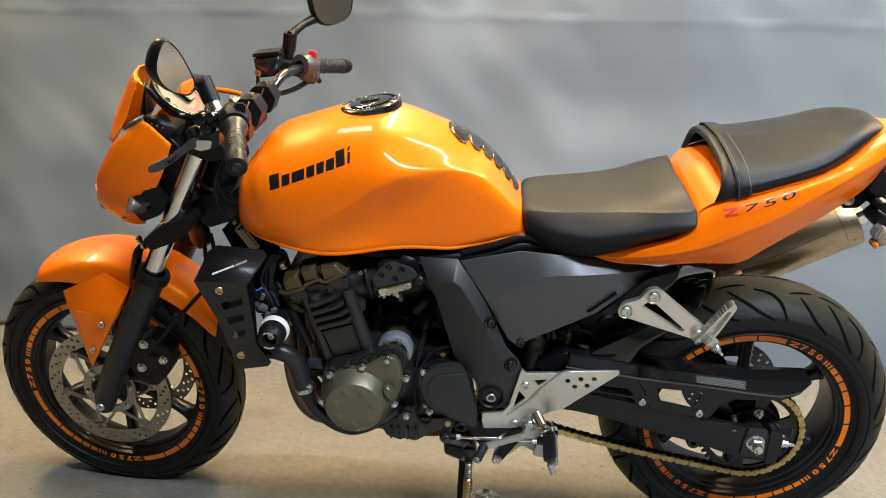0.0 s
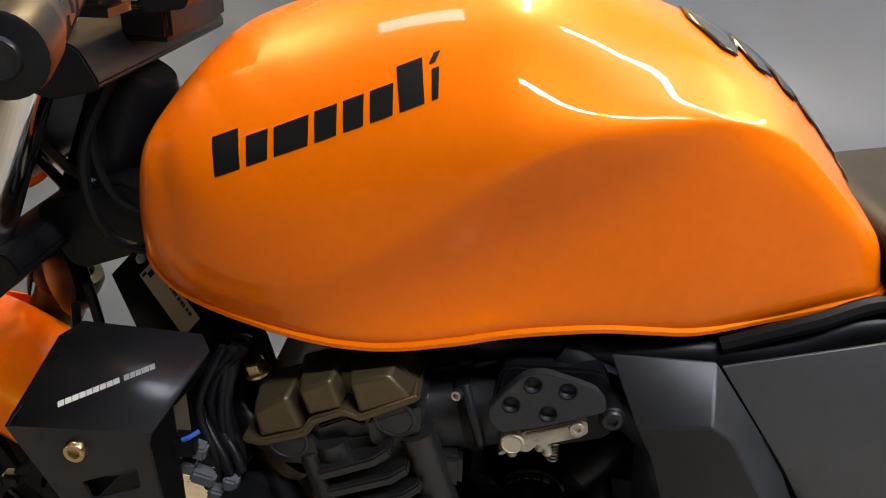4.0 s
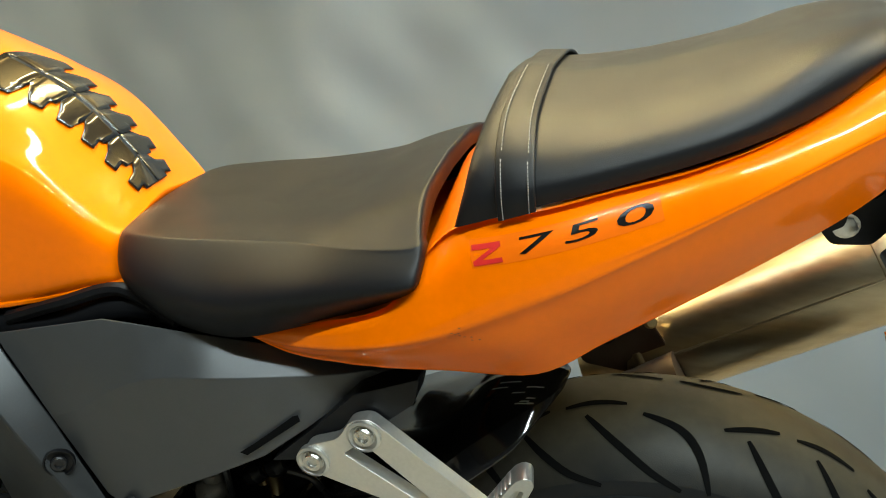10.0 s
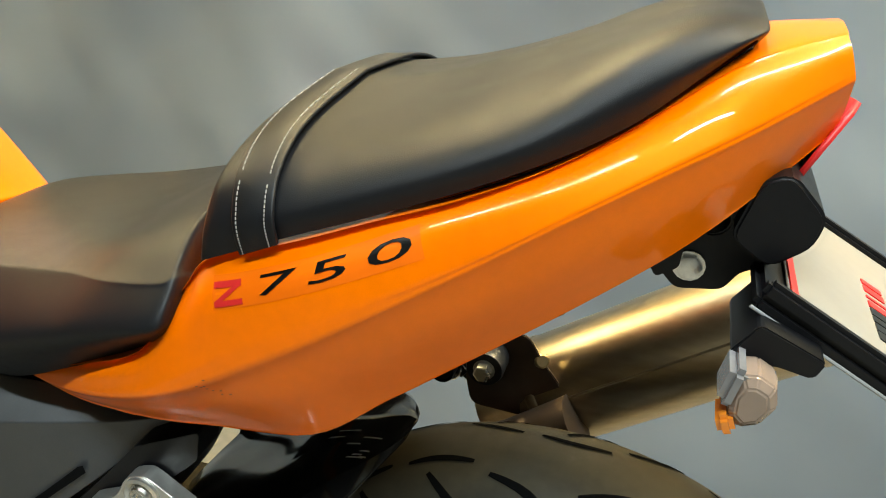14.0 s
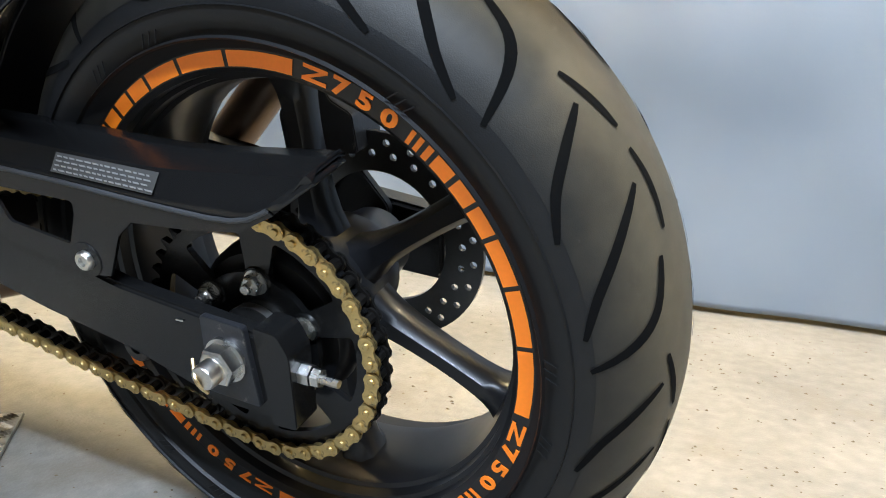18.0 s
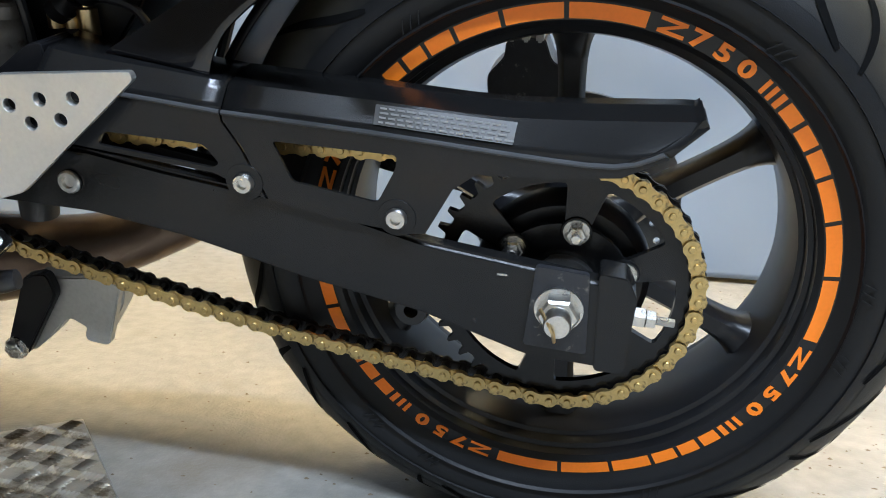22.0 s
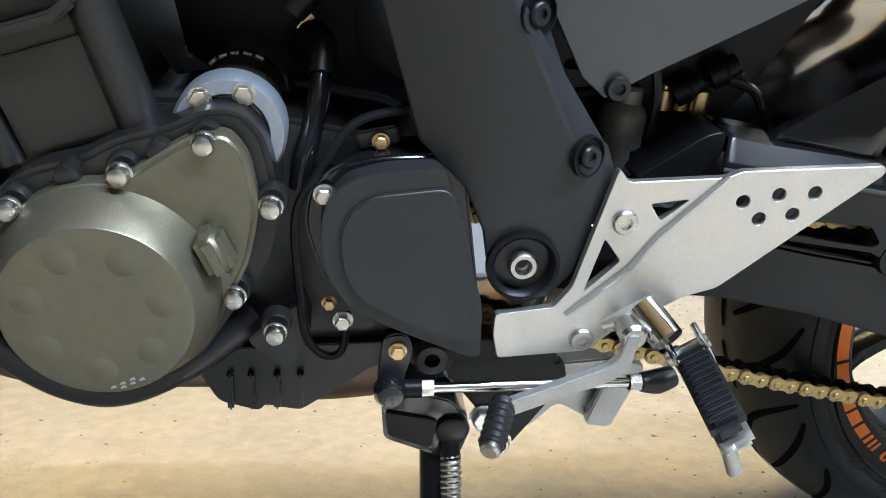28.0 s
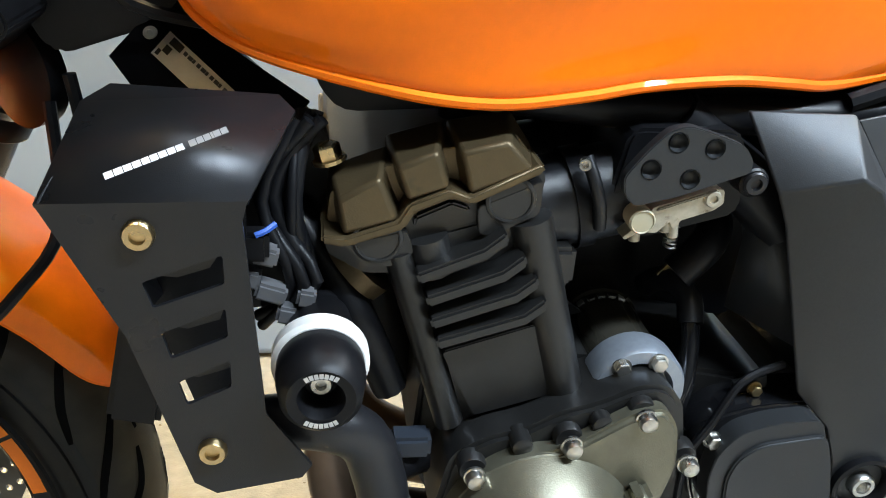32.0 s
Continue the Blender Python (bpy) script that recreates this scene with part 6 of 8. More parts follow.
part("front_roof", net([[(x, -0.146, z), (x, -0.146, z), (x2, -0.130, z2), (x2, -0.130, z2), (x2, -0.085, z2 + 0.004)] for (x, z), (x2, z2) in list(zip(ridge, up_line))[:3]] + [[(0.4505, -0.146, 0.459), (0.4505, -0.146, 0.459), (0.4525, -0.130, 0.478), (0.4525, -0.130, 0.478), (0.4525, -0.085, 0.482)]], 3, 3), SWING, cg, thick=0.003)
for x, z in ((0.465, 0.404), (0.586, 0.384)):
    part("guard_boss", lathe([(0.017, -0.004), (0.015, 0.002), (0, 0.002)], (x, -0.145, z), (0, -1, 0), 20), SWING, cg)
    socket_bolt("guard_screw", (x, -0.147, z), cg, 0.0085, 0.005, BOLT)
lab = part("warning_label", facets({"a": (0.569, -0.1432, 0.456), "b": (0.672, -0.1432, 0.4468), "c": (0.674, -0.1334, 0.4608), "d": (0.569, -0.1334, 0.4684)}, ("abcd",)), LABEL, cg, "dark label with rows of grey marks")
for r_ in range(4):
    x = 0.573
    while x < 0.668:
        wd = random.uniform(0.0025, 0.007)
        f = (r_ + 0.4) / 4.4
        y = -0.1432 + 0.0098 * f - 0.0008
        z = 0.456 + (x - 0.569) * -0.085 + 0.0125 * f + 0.0005
        part("label_mark", flat([(0, 0), (wd, -wd * 0.092), (wd, 0.0015 - wd * 0.092), (0, 0.0015)], (x, y, z)), LABEL_INK, lab)
        x += wd + 0.0017

# tyre hugger and the inner mudguard
hug = [
    [(0.613, 0, 0.643), (0.612, -0.006, 0.642), (0.610, -0.014, 0.639), (0.610, -0.014, 0.639), (0.608, -0.020, 0.635)],
    [(0.600, 0, 0.645), (0.599, -0.018, 0.642), (0.596, -0.038, 0.635), (0.596, -0.038, 0.635), (0.592, -0.052, 0.624)],
    [(0.570, 0, 0.638), (0.569, -0.030, 0.634), (0.566, -0.065, 0.625), (0.566, -0.065, 0.625), (0.569, -0.088, 0.606)],
    [(0.530, 0, 0.624), (0.528, -0.045, 0.617), (0.528, -0.086, 0.603), (0.528, -0.086, 0.603), (0.540, -0.104, 0.585)],
    [(0.475, 0, 0.580), (0.475, -0.055, 0.579), (0.490, -0.100, 0.574), (0.490, -0.100, 0.574), (0.513, -0.114, 0.566)],
    [(0.415, 0, 0.540), (0.418, -0.060, 0.543), (0.430, -0.110, 0.542), (0.430, -0.110, 0.542), (0.458, -0.119, 0.522)],
    [(0.350, 0, 0.490), (0.355, -0.060, 0.500), (0.385, -0.114, 0.516), (0.385, -0.114, 0.516), (0.442, -0.124, 0.500)],
    [(0.305, 0, 0.440), (0.312, -0.065, 0.460), (0.348, -0.118, 0.494), (0.348, -0.118, 0.494), (0.436, -0.126, 0.482)],
]
hugger = part("tyre_hugger", net(hug, 5, 4, True), GLOSS, bike, "gloss black tyre hugger with a rounded, scratched tail", 30, thick=0.003)
for k in range(9):
    x, y, ln = random.uniform(0.535, 0.575), random.uniform(-0.050, -0.008), random.uniform(0.008, 0.024)
    part("scratch", drape(flat([(0, 0), (ln, 0.0006), (ln * 1.05, 0.0020), (0.002, 0.0016)], (x, y, 0.72), (0.96, -0.12, 0), (0, 1, 0), 1), hugger, (0, 0, -1), 0.0006), LABEL_INK, hugger)
part("hugger_liner", lathe([(0.322, -0.086), (0.330, -0.080), (0.334, 0), (0.330, 0.080), (0.322, 0.086)], (REAR[0], 0, REAR[2]), (0, 1, 0), 24, False, radians(-176), radians(-122)), BLACK, bike, thick=0.002)
part("inner_fender", prism(rounded([(0.140, 0.480), (0.262, 0.455), (0.310, 0.466), (0.350, 0.515), (0.392, 0.585), (0.420, 0.640), (0.420, 0.690), (0.300, 0.720), (0.140, 0.700)], 0.012), -0.062, 0.062, 0.010, 3), BLACK, bike, "black inner fender and battery box")
part("arm_gusset", prism(rounded([(0.236, 0.462), (0.290, 0.500), (0.304, 0.503), (0.303, 0.480), (0.270, 0.452)], 0.008), -0.132, -0.090, 0.006, 3), BLACK, bike, "black rubber flap over the swingarm")
part("shock_ring", lathe([(0.020, -0.016), (0.026, -0.014), (0.026, -0.008), (0.022, -0.006), (0.022, 0.006), (0.026, 0.008), (0.026, 0.014), (0.020, 0.016)], (0.243, -0.075, 0.460), (0.1, 0, 1), 24), GLOSS, bike, "ribbed black shock absorber foot")
# rising-rate linkage under the swingarm pivot
tie = part("shock_linkage", prism(rounded([(0.160, 0.172), (0.176, 0.164), (0.205, 0.188), (0.226, 0.212), (0.262, 0.190), (0.290, 0.232), (0.296, 0.256), (0.270, 0.262), (0.236, 0.258), (0.196, 0.256)], 0.008), -0.072, -0.050, 0.006, 3), CAST, bike, "dull cast aluminium shock linkage")
part("tie_rod", prism(rounded([(0.158, 0.176), (0.178, 0.166), (0.228, 0.244), (0.222, 0.268), (0.196, 0.262)], 0.008), -0.084, -0.072, 0.003), BLACK, tie)
hex_bolt("tie_bolt", (0.170, -0.084, 0.177), tie, 0.010, 0.008)
hex_bolt("rocker_bolt", (0.262, -0.071, 0.206), tie, 0.008, 0.008)
part("rocker_plate", prism(rounded([(0.250, 0.196), (0.276, 0.192), (0.300, 0.262), (0.272, 0.272)], 0.006), -0.086, -0.076, 0.003), CAST, tie)
part("chain_roller", lathe([(0.006, -0.012), (0.013, -0.012), (0.015, -0.006), (0.015, 0.006), (0.013, 0.012), (0.006, 0.012)], (0.592, -0.118, 0.292), (0, 1, 0), 22), HOSE, swing)
part("rear_caliper", prism(rounded([(0.627, 0.402), (0.625, 0.442), (0.641, 0.460), (0.642, 0.476), (0.678, 0.480), (0.686, 0.458), (0.708, 0.446), (0.710, 0.408)], 0.005), 0.070, 0.115, 0.004), WORN, bike, "black rear brake caliper")
for k in range(3):
    part("caliper_fin", box(0.648 + 0.013 * k, 0.075, 0.482, 0.007, 0.03, 0.012, 0.002), CAST, bike)
part("caliper_bracket", prism(rounded([(0.60, 0.41), (0.66, 0.42), (0.72, 0.34), (0.69, 0.30)], 0.01), 0.10, 0.11, 0.002), BLACK, bike)
part("brake_reservoir", lathe([(0, -0.026), (0.027, -0.026), (0.030, 0.008), (0.032, 0.010), (0.032, 0.028), (0.028, 0.031), (0, 0.031)], (0.371, 0.12, 0.590), (0.1, 0, 1), 22), GLOSS, bike, "small black brake fluid reservoir")
part("reservoir_hose", tube([(0.365, 0.12, 0.56), (0.355, 0.12, 0.50), (0.33, 0.12, 0.43)], 0.006, 8), BLACK, bike)
for x, z, h, r in ((0.306, 0.523, 0.016, 0.0085), (0.276, 0.526, 0.010, 0.007), (0.291, 0.528, 0.012, 0.006)):
    part("banjo_fitting", lathe([(r, -h), (r, h * 0.6), (r * 0.6, h * 0.7), (r * 0.6, h), (0, h)], (x, -0.068, z - 0.016), (0, 0, 1), 12), BRASS, bike, "dirty brass hose fitting")
for x, z in ((0.291, 0.536), (0.318, 0.551)):
    part("connector_ring", lathe([(0.006, -0.012), (0.011, -0.012), (0.012, 0), (0.009, 0.004), (0.009, 0.012), (0.005, 0.012)], (x, -0.075, z - 0.016), (0.82, -0.1, 0.55), 16), BLACK, bike)
part("fitting_hose", tube([(0.306, -0.07, 0.522), (0.325, -0.072, 0.526), (0.350, -0.070, 0.518), (0.362, -0.068, 0.500)], 0.004, 8, 5), HOSE, bike)
part("fitting_hose", tube([(0.255, -0.085, 0.545), (0.262, -0.088, 0.515), (0.262, -0.084, 0.480)], 0.004, 8, 5), HOSE, bike)
part("hose_loop", tube([(0.305, 0.06, 0.545), (0.33, 0.05, 0.56), (0.36, 0.05, 0.55)], 0.004, 8), BLACK, bike)

# passenger footrests
def peg_bracket(s):
    y0, y1 = (-0.166, -0.152) if s < 0 else (0.165, 0.179)
    out = rounded([(0.388, 0.620), (0.396, 0.643), (0.428, 0.655), (0.440, 0.676), (0.458, 0.681), (0.470, 0.672), (0.562, 0.600), (0.566, 0.585), (0.556, 0.569), (0.536, 0.574), (0.408, 0.612)], 0.008, 3)
    tri = rounded([(0.432, 0.640), (0.450, 0.655), (0.523, 0.592), (0.516, 0.588)], 0.003)
    mat = ALU if s < 0 else BLACK
    if s > 0:
        out, tri = [(x + 0.030 * max(0, min(1, (x - 0.42) / 0.1)), z + 0.004) for x, z in out], [(x + 0.030 * max(0, min(1, (x - 0.42) / 0.1)), z + 0.004) for x, z in tri]
    ob = part("passenger_footrest", prism(out, y0, y1, 0, 1, [tri]), mat, bike, "satin aluminium passenger footrest bracket" if s < 0 else "black passenger footrest bracket", 30, bevel=0.0042, seg=3)
    yo = y0 if s < 0 else y1
    for x, z in ((0.403, 0.628), (0.453, 0.663)):
        part("bracket_boss", lathe([(0.0155, -0.004), (0.0155, 0.003), (0.013, 0.004), (0.010, 0.001), (0, 0.001)], (x, yo, z), (0, s, 0), 24), mat, ob)
        socket_bolt("bracket_bolt", (x, yo + s * 0.001, z), ob, 0.0095, 0.004, BOLT, (0, s, 0))
    dx = 0 if s < 0 else 0.032
    o = V((0.550 + dx, yo, 0.586))
    # folded up: a long loop with a hollow, teeth along one edge
    ax_ = (V((0.599 + dx, yo + s * 0.028, 0.672)) - V((0.560 + dx, yo + s * 0.012, 0.584))).normalized()
    face = (V((0.25, s, 0.0)) - ax_ * V((0.25, s, 0.0)).dot(ax_)).normalized()
    side = ax_.cross(face) * (-1 if s < 0 else 1)
    if side.x < 0:
        side = -side
    mm = Matrix((( side.x, -face.x, ax_.x, 0.560 + dx), (side.y, -face.y, ax_.y, yo + s * 0.012), (side.z, -face.z, ax_.z, 0.584), (0, 0, 0, 1)))
    shape = [(-0.015, 0.000), (-0.0135, 0.040), (-0.0100, 0.080), (-0.0085, 0.092), (-0.0040, 0.0985), (0.0030, 0.0985), (0.0075, 0.092), (0.0085, 0.080), (0.0125, 0.030), (0.0145, 0.000)]
    well = [(-0.0078, 0.016), (-0.0070, 0.050), (-0.0035, 0.082), (0.0025, 0.082), (0.0060, 0.048), (0.0075, 0.016)]
    bm = join(prism(rounded(shape, 0.004), -0.0085, 0.0085, 0.0, 1, [rounded(well, 0.003)]), prism(well, -0.001, 0.003))
    bm.transform(mm)
    peg = part("folding_peg", bm, mat if s < 0 else WORN, ob, "folded aluminium peg with a toothed edge" if s < 0 else "worn black folding peg", 30, bevel=0.0018)
    for k in range(9):
        f = 0.020 + 0.0078 * k
        bm = lathe([(0.0020, -0.0060), (0.0026, -0.004), (0.0026, 0.004), (0.0020, 0.0060)], (0, 0, 0), (0, 1, 0), 10)
        bm.transform(mm @ Matrix.Translation((-0.0150 + 0.0062 * f / 0.09, 0, f)))
        part("peg_tooth", bm, mat if s < 0 else WORN, peg)
    part("peg_pivot", lathe([(0.0135, -0.016), (0.0150, 0.006), (0.0150, 0.011), (0.0115, 0.014), (0, 0.014)], o, (0, s, 0), 24), mat, ob)
    part("pivot_dowel", lathe([(0.0045, 0.013), (0.0045, 0.018), (0.0035, 0.019), (0, 0.019)], o, (0, s, 0), 14), BOLT, ob)
    part("pivot_washer", lathe([(0.011, -0.003), (0.0165, -0.003), (0.0165, 0.000), (0.0140, 0.002), (0.011, 0.002)], (0.5555 + dx, yo + s * 0.010, 0.5800), (0.55, s * 0.75, -0.35), 24), BOLT, ob)
    part("peg_clevis", box(0.569 + dx, yo + s * 0.016, 0.5820, 0.028, 0.030, 0.022, 0.004, 2, Euler((0, radians(38), radians(s * -20))).to_matrix().to_4x4()), mat, ob)
    part("pin_washer", lathe([(0.0105, -0.002), (0.0105, 0.002), (0.006, 0.003)], (0.5800 + dx, yo + s * 0.026, 0.5720), (0.66, s * 0.45, -0.60), 18), BOLT, ob)
    hex_bolt("peg_pin", (0.5815 + dx, yo + s * 0.027, 0.5710), ob, 0.0075, 0.008, BOLT, (0.66, s * 0.45, -0.60), 0.010)


peg_bracket(-1), peg_bracket(1)

# rider footrest plate
outp = rounded([(0.207, 0.489), (0.216, 0.479), (0.286, 0.484), (0.297, 0.489), (0.403, 0.496), (0.405, 0.490), (0.297, 0.396), (0.272, 0.388), (0.223, 0.358), (0.204, 0.341), (0.136, 0.335), (0.131, 0.355), (0.131, 0.373), (0.174, 0.379), (0.186, 0.396)], 0.003, 2)
tris = [rounded([(0.234, 0.463), (0.262, 0.467), (0.243, 0.450)], 0.002, 2), rounded([(0.205, 0.435), (0.219, 0.418), (0.195, 0.392)], 0.002, 2)]
hls = [ring(x, z, 0.0052, 14) for x, z in ((0.302, 0.466), (0.328, 0.472), (0.355, 0.474), (0.317, 0.453), (0.342, 0.457))]
plate = part("footrest_plate", prism(outp, -0.181, -0.174, 0, 1, tris + hls), ALU, bike, "satin aluminium footrest plate with drilled heel guard", 30, bevel=0.0012)
part("plate_ridge", tube([(0.287, -0.181, 0.485), (0.244, -0.182, 0.439), (0.226, -0.182, 0.413), (0.184, -0.181, 0.373)], 0.0028, 8, 1, True, False), ALU, plate)
part("plate_boss", tube([(0.214, -0.178, 0.362), (0.232, -0.179, 0.370), (0.252, -0.180, 0.378)], 0.010, 14, 4, radii=[0.006, 0.010, 0.013]), ALU, plate)
for x, z in ((0.217, 0.449), (0.199, 0.352)):
    socket_bolt("plate_bolt", (x, -0.181, z), plate, 0.0095, 0.004, BOLT)
# rider peg: clevis, ribbed rubber block on a metal tongue, feeler pin
part("rider_footrest", tube([(0.243, -0.180, 0.379), (0.256, -0.206, 0.366)], 0.0125, 18, 1, True, False), CHROME, plate, "chromed footrest pivot")
A_, U_ = V((0.0, -0.99, -0.14)).normalized(), V((0.84, 0, 0.54)).normalized()
N_ = U_.cross(A_).normalized()
if N_.z < 0:
    N_ = -N_
def on_peg(u, along, up):
    """A pose on the footrest: across, along and above its rubber."""
    p = V((0.270, -0.254, 0.3560)) + U_ * u + A_ * along + N_ * up
    return Matrix(((U_.x, A_.x, N_.x, p.x), (U_.y, A_.y, N_.y, p.y), (U_.z, A_.z, N_.z, p.z), (0, 0, 0, 1)))


for u in (-0.0115, 0.0115):
    part("clevis_ear", box(0, 0, 0, 0.005, 0.034, 0.024, 0.004, 3, on_peg(u, -0.044, -0.004)), CHROME, plate)
part("clevis_pin", lathe([(0.0055, -0.016), (0.0055, 0.016), (0.004, 0.018), (0, 0.018)], V((0.270, -0.254, 0.356)) + A_ * -0.046 - N_ * 0.004, -U_, 14), BOLT, plate)
part("peg_tongue", box(0, 0, 0, 0.024, 0.086, 0.008, 0.003, 2, on_peg(0, 0.001, -0.0125)), ALU, plate, "aluminium footrest tongue")
rub = part("peg_rubber", box(0, 0, 0, 0.026, 0.078, 0.017, 0.0055, 4, on_peg(0, 0, 0)), HOSE, plate, "ribbed black rubber footrest")
for k in range(12):
    part("rubber_rib", box(0, 0, 0, 0.022, 0.0030, 0.0040, 0.0012, 2, on_peg(0, -0.031 + 0.0056 * k, 0.0085)), HOSE, plate)
part("feeler_pin", tube([V((0.270, -0.290, 0.3400)), V((0.2790, -0.294, 0.3180))], 0.0052, 12, 1, True, False), CAST, plate)
# shift linkage
rod = part("shift_rod", tube([(0.0566, -0.190, 0.3142), (0.2484, -0.190, 0.3180)], 0.0040, 12, 1, True, False), CHROME, bike, "polished shift rod")
part("rod_joint", lathe([(0, -0.011), (0.0095, -0.009), (0.0125, -0.002), (0.0125, 0.005), (0.009, 0.010), (0, 0.011)], (0.0555, -0.191, 0.3142), (0, -1, 0), 18), GLOSS, rod, "black ball joint cap")
part("rod_sleeve", tube([(0.062, -0.190, 0.3143), (0.079, -0.190, 0.3147)], 0.0072, 14, 1, True, False), BLACK, rod)
part("rod_locknut", lathe([(0.0068, -0.0045), (0.0068, 0.0045)], (0.0835, -0.190, 0.3148), (1, 0, 0.02), 6), BOLT, rod)
part("rod_locknut", lathe([(0.0068, -0.0045), (0.0068, 0.0045)], (0.2440, -0.190, 0.3180), (1, 0, 0.02), 6), BOLT, rod)
part("rod_boot", tube([(0.249, -0.190, 0.3180), (0.262, -0.189, 0.3178), (0.276, -0.185, 0.3200)], 0.008, 14, 3, radii=[0.0075, 0.0100, 0.0085]), HOSE, rod, "black rubber rod boot")
lever = part("shift_lever", prism(rounded([(0.2340, 0.3720), (0.2240, 0.3720), (0.2210, 0.3520), (0.2130, 0.3440), (0.1430, 0.3145), (0.1370, 0.3095), (0.1390, 0.3020), (0.1460, 0.3020), (0.2190, 0.3325), (0.2300, 0.3420)], 0.004), -0.209, -0.201, 0.0022, 3), CAST, bike, "dull aluminium shift lever")
part("lever_hub", lathe([(0.0095, -0.016), (0.0105, 0.002), (0.008, 0.005), (0, 0.005)], (0.2300, -0.203, 0.3680), (0, -1, 0), 18), BOLT, lever)
toe = part("toe_piece", tube([(0.140, -0.202, 0.3090), (0.125, -0.240, 0.2990)], 0.0090, 16, 1, True, False), HOSE, lever, "ribbed rubber toe piece")
for k in range(6):
    part("toe_rib", lathe([(0.0088, -0.0014), (0.0104, 0), (0.0088, 0.0014)], V((0.1375, -0.208, 0.3073)).lerp(V((0.1262, -0.237, 0.2998)), k / 5), (-0.015, -0.038, -0.010), 16), HOSE, toe)
part("toe_cap", lathe([(0.0075, 0), (0.0075, 0.004), (0.0055, 0.006), (0, 0.006)], (0.125, -0.240, 0.2990), (-0.36, -0.91, -0.24), 14), BOLT, toe)
part("shift_arm", prism(rounded([(0.046, 0.312), (0.064, 0.310), (0.072, 0.346), (0.066, 0.360), (0.050, 0.358)], 0.006), -0.186, -0.174, 0.003), WORN, bike, "dark shift shaft arm")
hex_bolt("arm_pinch_bolt", (0.060, -0.187, 0.346), bike, 0.0055, 0.006, BRASS)
part("shaft_boot", lathe([(0.006, -0.02), (0.015, -0.016), (0.017, 0.0), (0.012, 0.006), (0.006, 0.006)], (0.088, -0.168, 0.328), (0, -1, 0), 22), HOSE, bike)
# side stand
part("stand_gusset", prism(rounded([(0.096, 0.320), (0.104, 0.300), (0.140, 0.254), (0.152, 0.262), (0.162, 0.286), (0.196, 0.314), (0.180, 0.330), (0.120, 0.335)], 0.006), -0.152, -0.128, 0.005, 3), BLACK, bike, "black stand gusset under the frame")
part("stand_bracket", prism(rounded([(0.050, 0.296), (0.054, 0.253), (0.094, 0.236), (0.116, 0.235), (0.124, 0.262), (0.108, 0.288), (0.070, 0.300)], 0.006), -0.172, -0.120, 0.005, 2), GLOSS, bike, "black side stand bracket")
part("bracket_plate", prism(rounded([(0.054, 0.282), (0.057, 0.258), (0.092, 0.244), (0.096, 0.272)], 0.004), -0.1745, -0.171, 0.001), BLACK, bike)
part("side_stand", tube([(0.098, -0.140, 0.258), (0.097, -0.175, 0.198), (0.094, -0.262, 0.092)], 0.011, 14, 4, radii=[0.013, 0.0115, 0.010]), BLACK, bike, "black side stand resting on the plate")
part("stand_foot", box(0.100, -0.268, 0.0865, 0.060, 0.040, 0.008, 0.002, 2, Euler((radians(-14.5), 0, 0)).to_matrix().to_4x4()), BLACK, bike)
sp0, spd = V((0.108, -0.178, 0.240)), V((-0.004, -0.60, -0.80)).normalized()
sx_, sy_ = V((1, 0, 0)), spd.cross(V((1, 0, 0))).normalized()
for nm, h0, h1, turns, rr_, wire, mt_, lb in (("stand_spring", 0.0, 0.040, 9, 0.0072, 0.0016, BOLT, "steel stand spring"), ("spring_sleeve", 0.036, 0.125, 24, 0.0086, 0.0019, BRASS, "gold zinc spring coils")):
    part(nm, tube([sp0 + spd * (h0 + (h1 - h0) * i / (turns * 12)) + sx_ * rr_ * math.cos(math.pi * i / 6) + sy_ * rr_ * math.sin(math.pi * i / 6) for i in range(turns * 12 + 1)], wire, 6, 1, True, False), mt_, bike, lb)
part("spring_post", tube([(0.106, -0.165, 0.262), (0.108, -0.180, 0.238)], 0.008, 12, 1, True, False), BLACK, bike)
hex_bolt("stand_bolt", (0.137, -0.152, 0.258), bike, 0.010, 0.008)
part("stand_pivot", lathe([(0.013, -0.006), (0.013, 0.004), (0.010, 0.006), (0, 0.006)], (0.108, -0.172, 0.262), (0, -1, 0), 18), DARKBOLT, bike)

# silencer
sd = V((0.867, 0, 0.498)).normalized()
s0 = V((0.7722, 0.235, 0.5801)) - sd * 1.0
can = part("silencer", lathe([(0.030, 0.820), (0.036, 0.84), (0.058, 0.885), (0.0625, 0.892), (0.0640, 0.90), (0.0640, 1.190), (0.0650, 1.191), (0.0650, 1.222), (0.0630, 1.226), (0.058, 1.228), (0.030, 1.218), (0, 1.218)], s0, sd, 64), TITAN, bike, "brushed metal silencer with a bronze sheen", 30)
part("silencer_outlet", lathe([(0.026, 1.21), (0.026, 1.250), (0.023, 1.250), (0.022, 1.21)], s0, sd, 28), CHROME, can)
part("silencer_band", lathe([(0.0642, 0.900), (0.0655, 0.902), (0.0655, 0.910), (0.0642, 0.912)], s0, sd, 56), TITAN, can)
part("silencer_seam", tube([s0 + sd * h + V((-0.498, 0, 0.867)) * 0.0165 + V((0, -0.0620, 0)) for h in (0.912, 1.188)], 0.0016, 6, 1, True, False), TITAN, can)
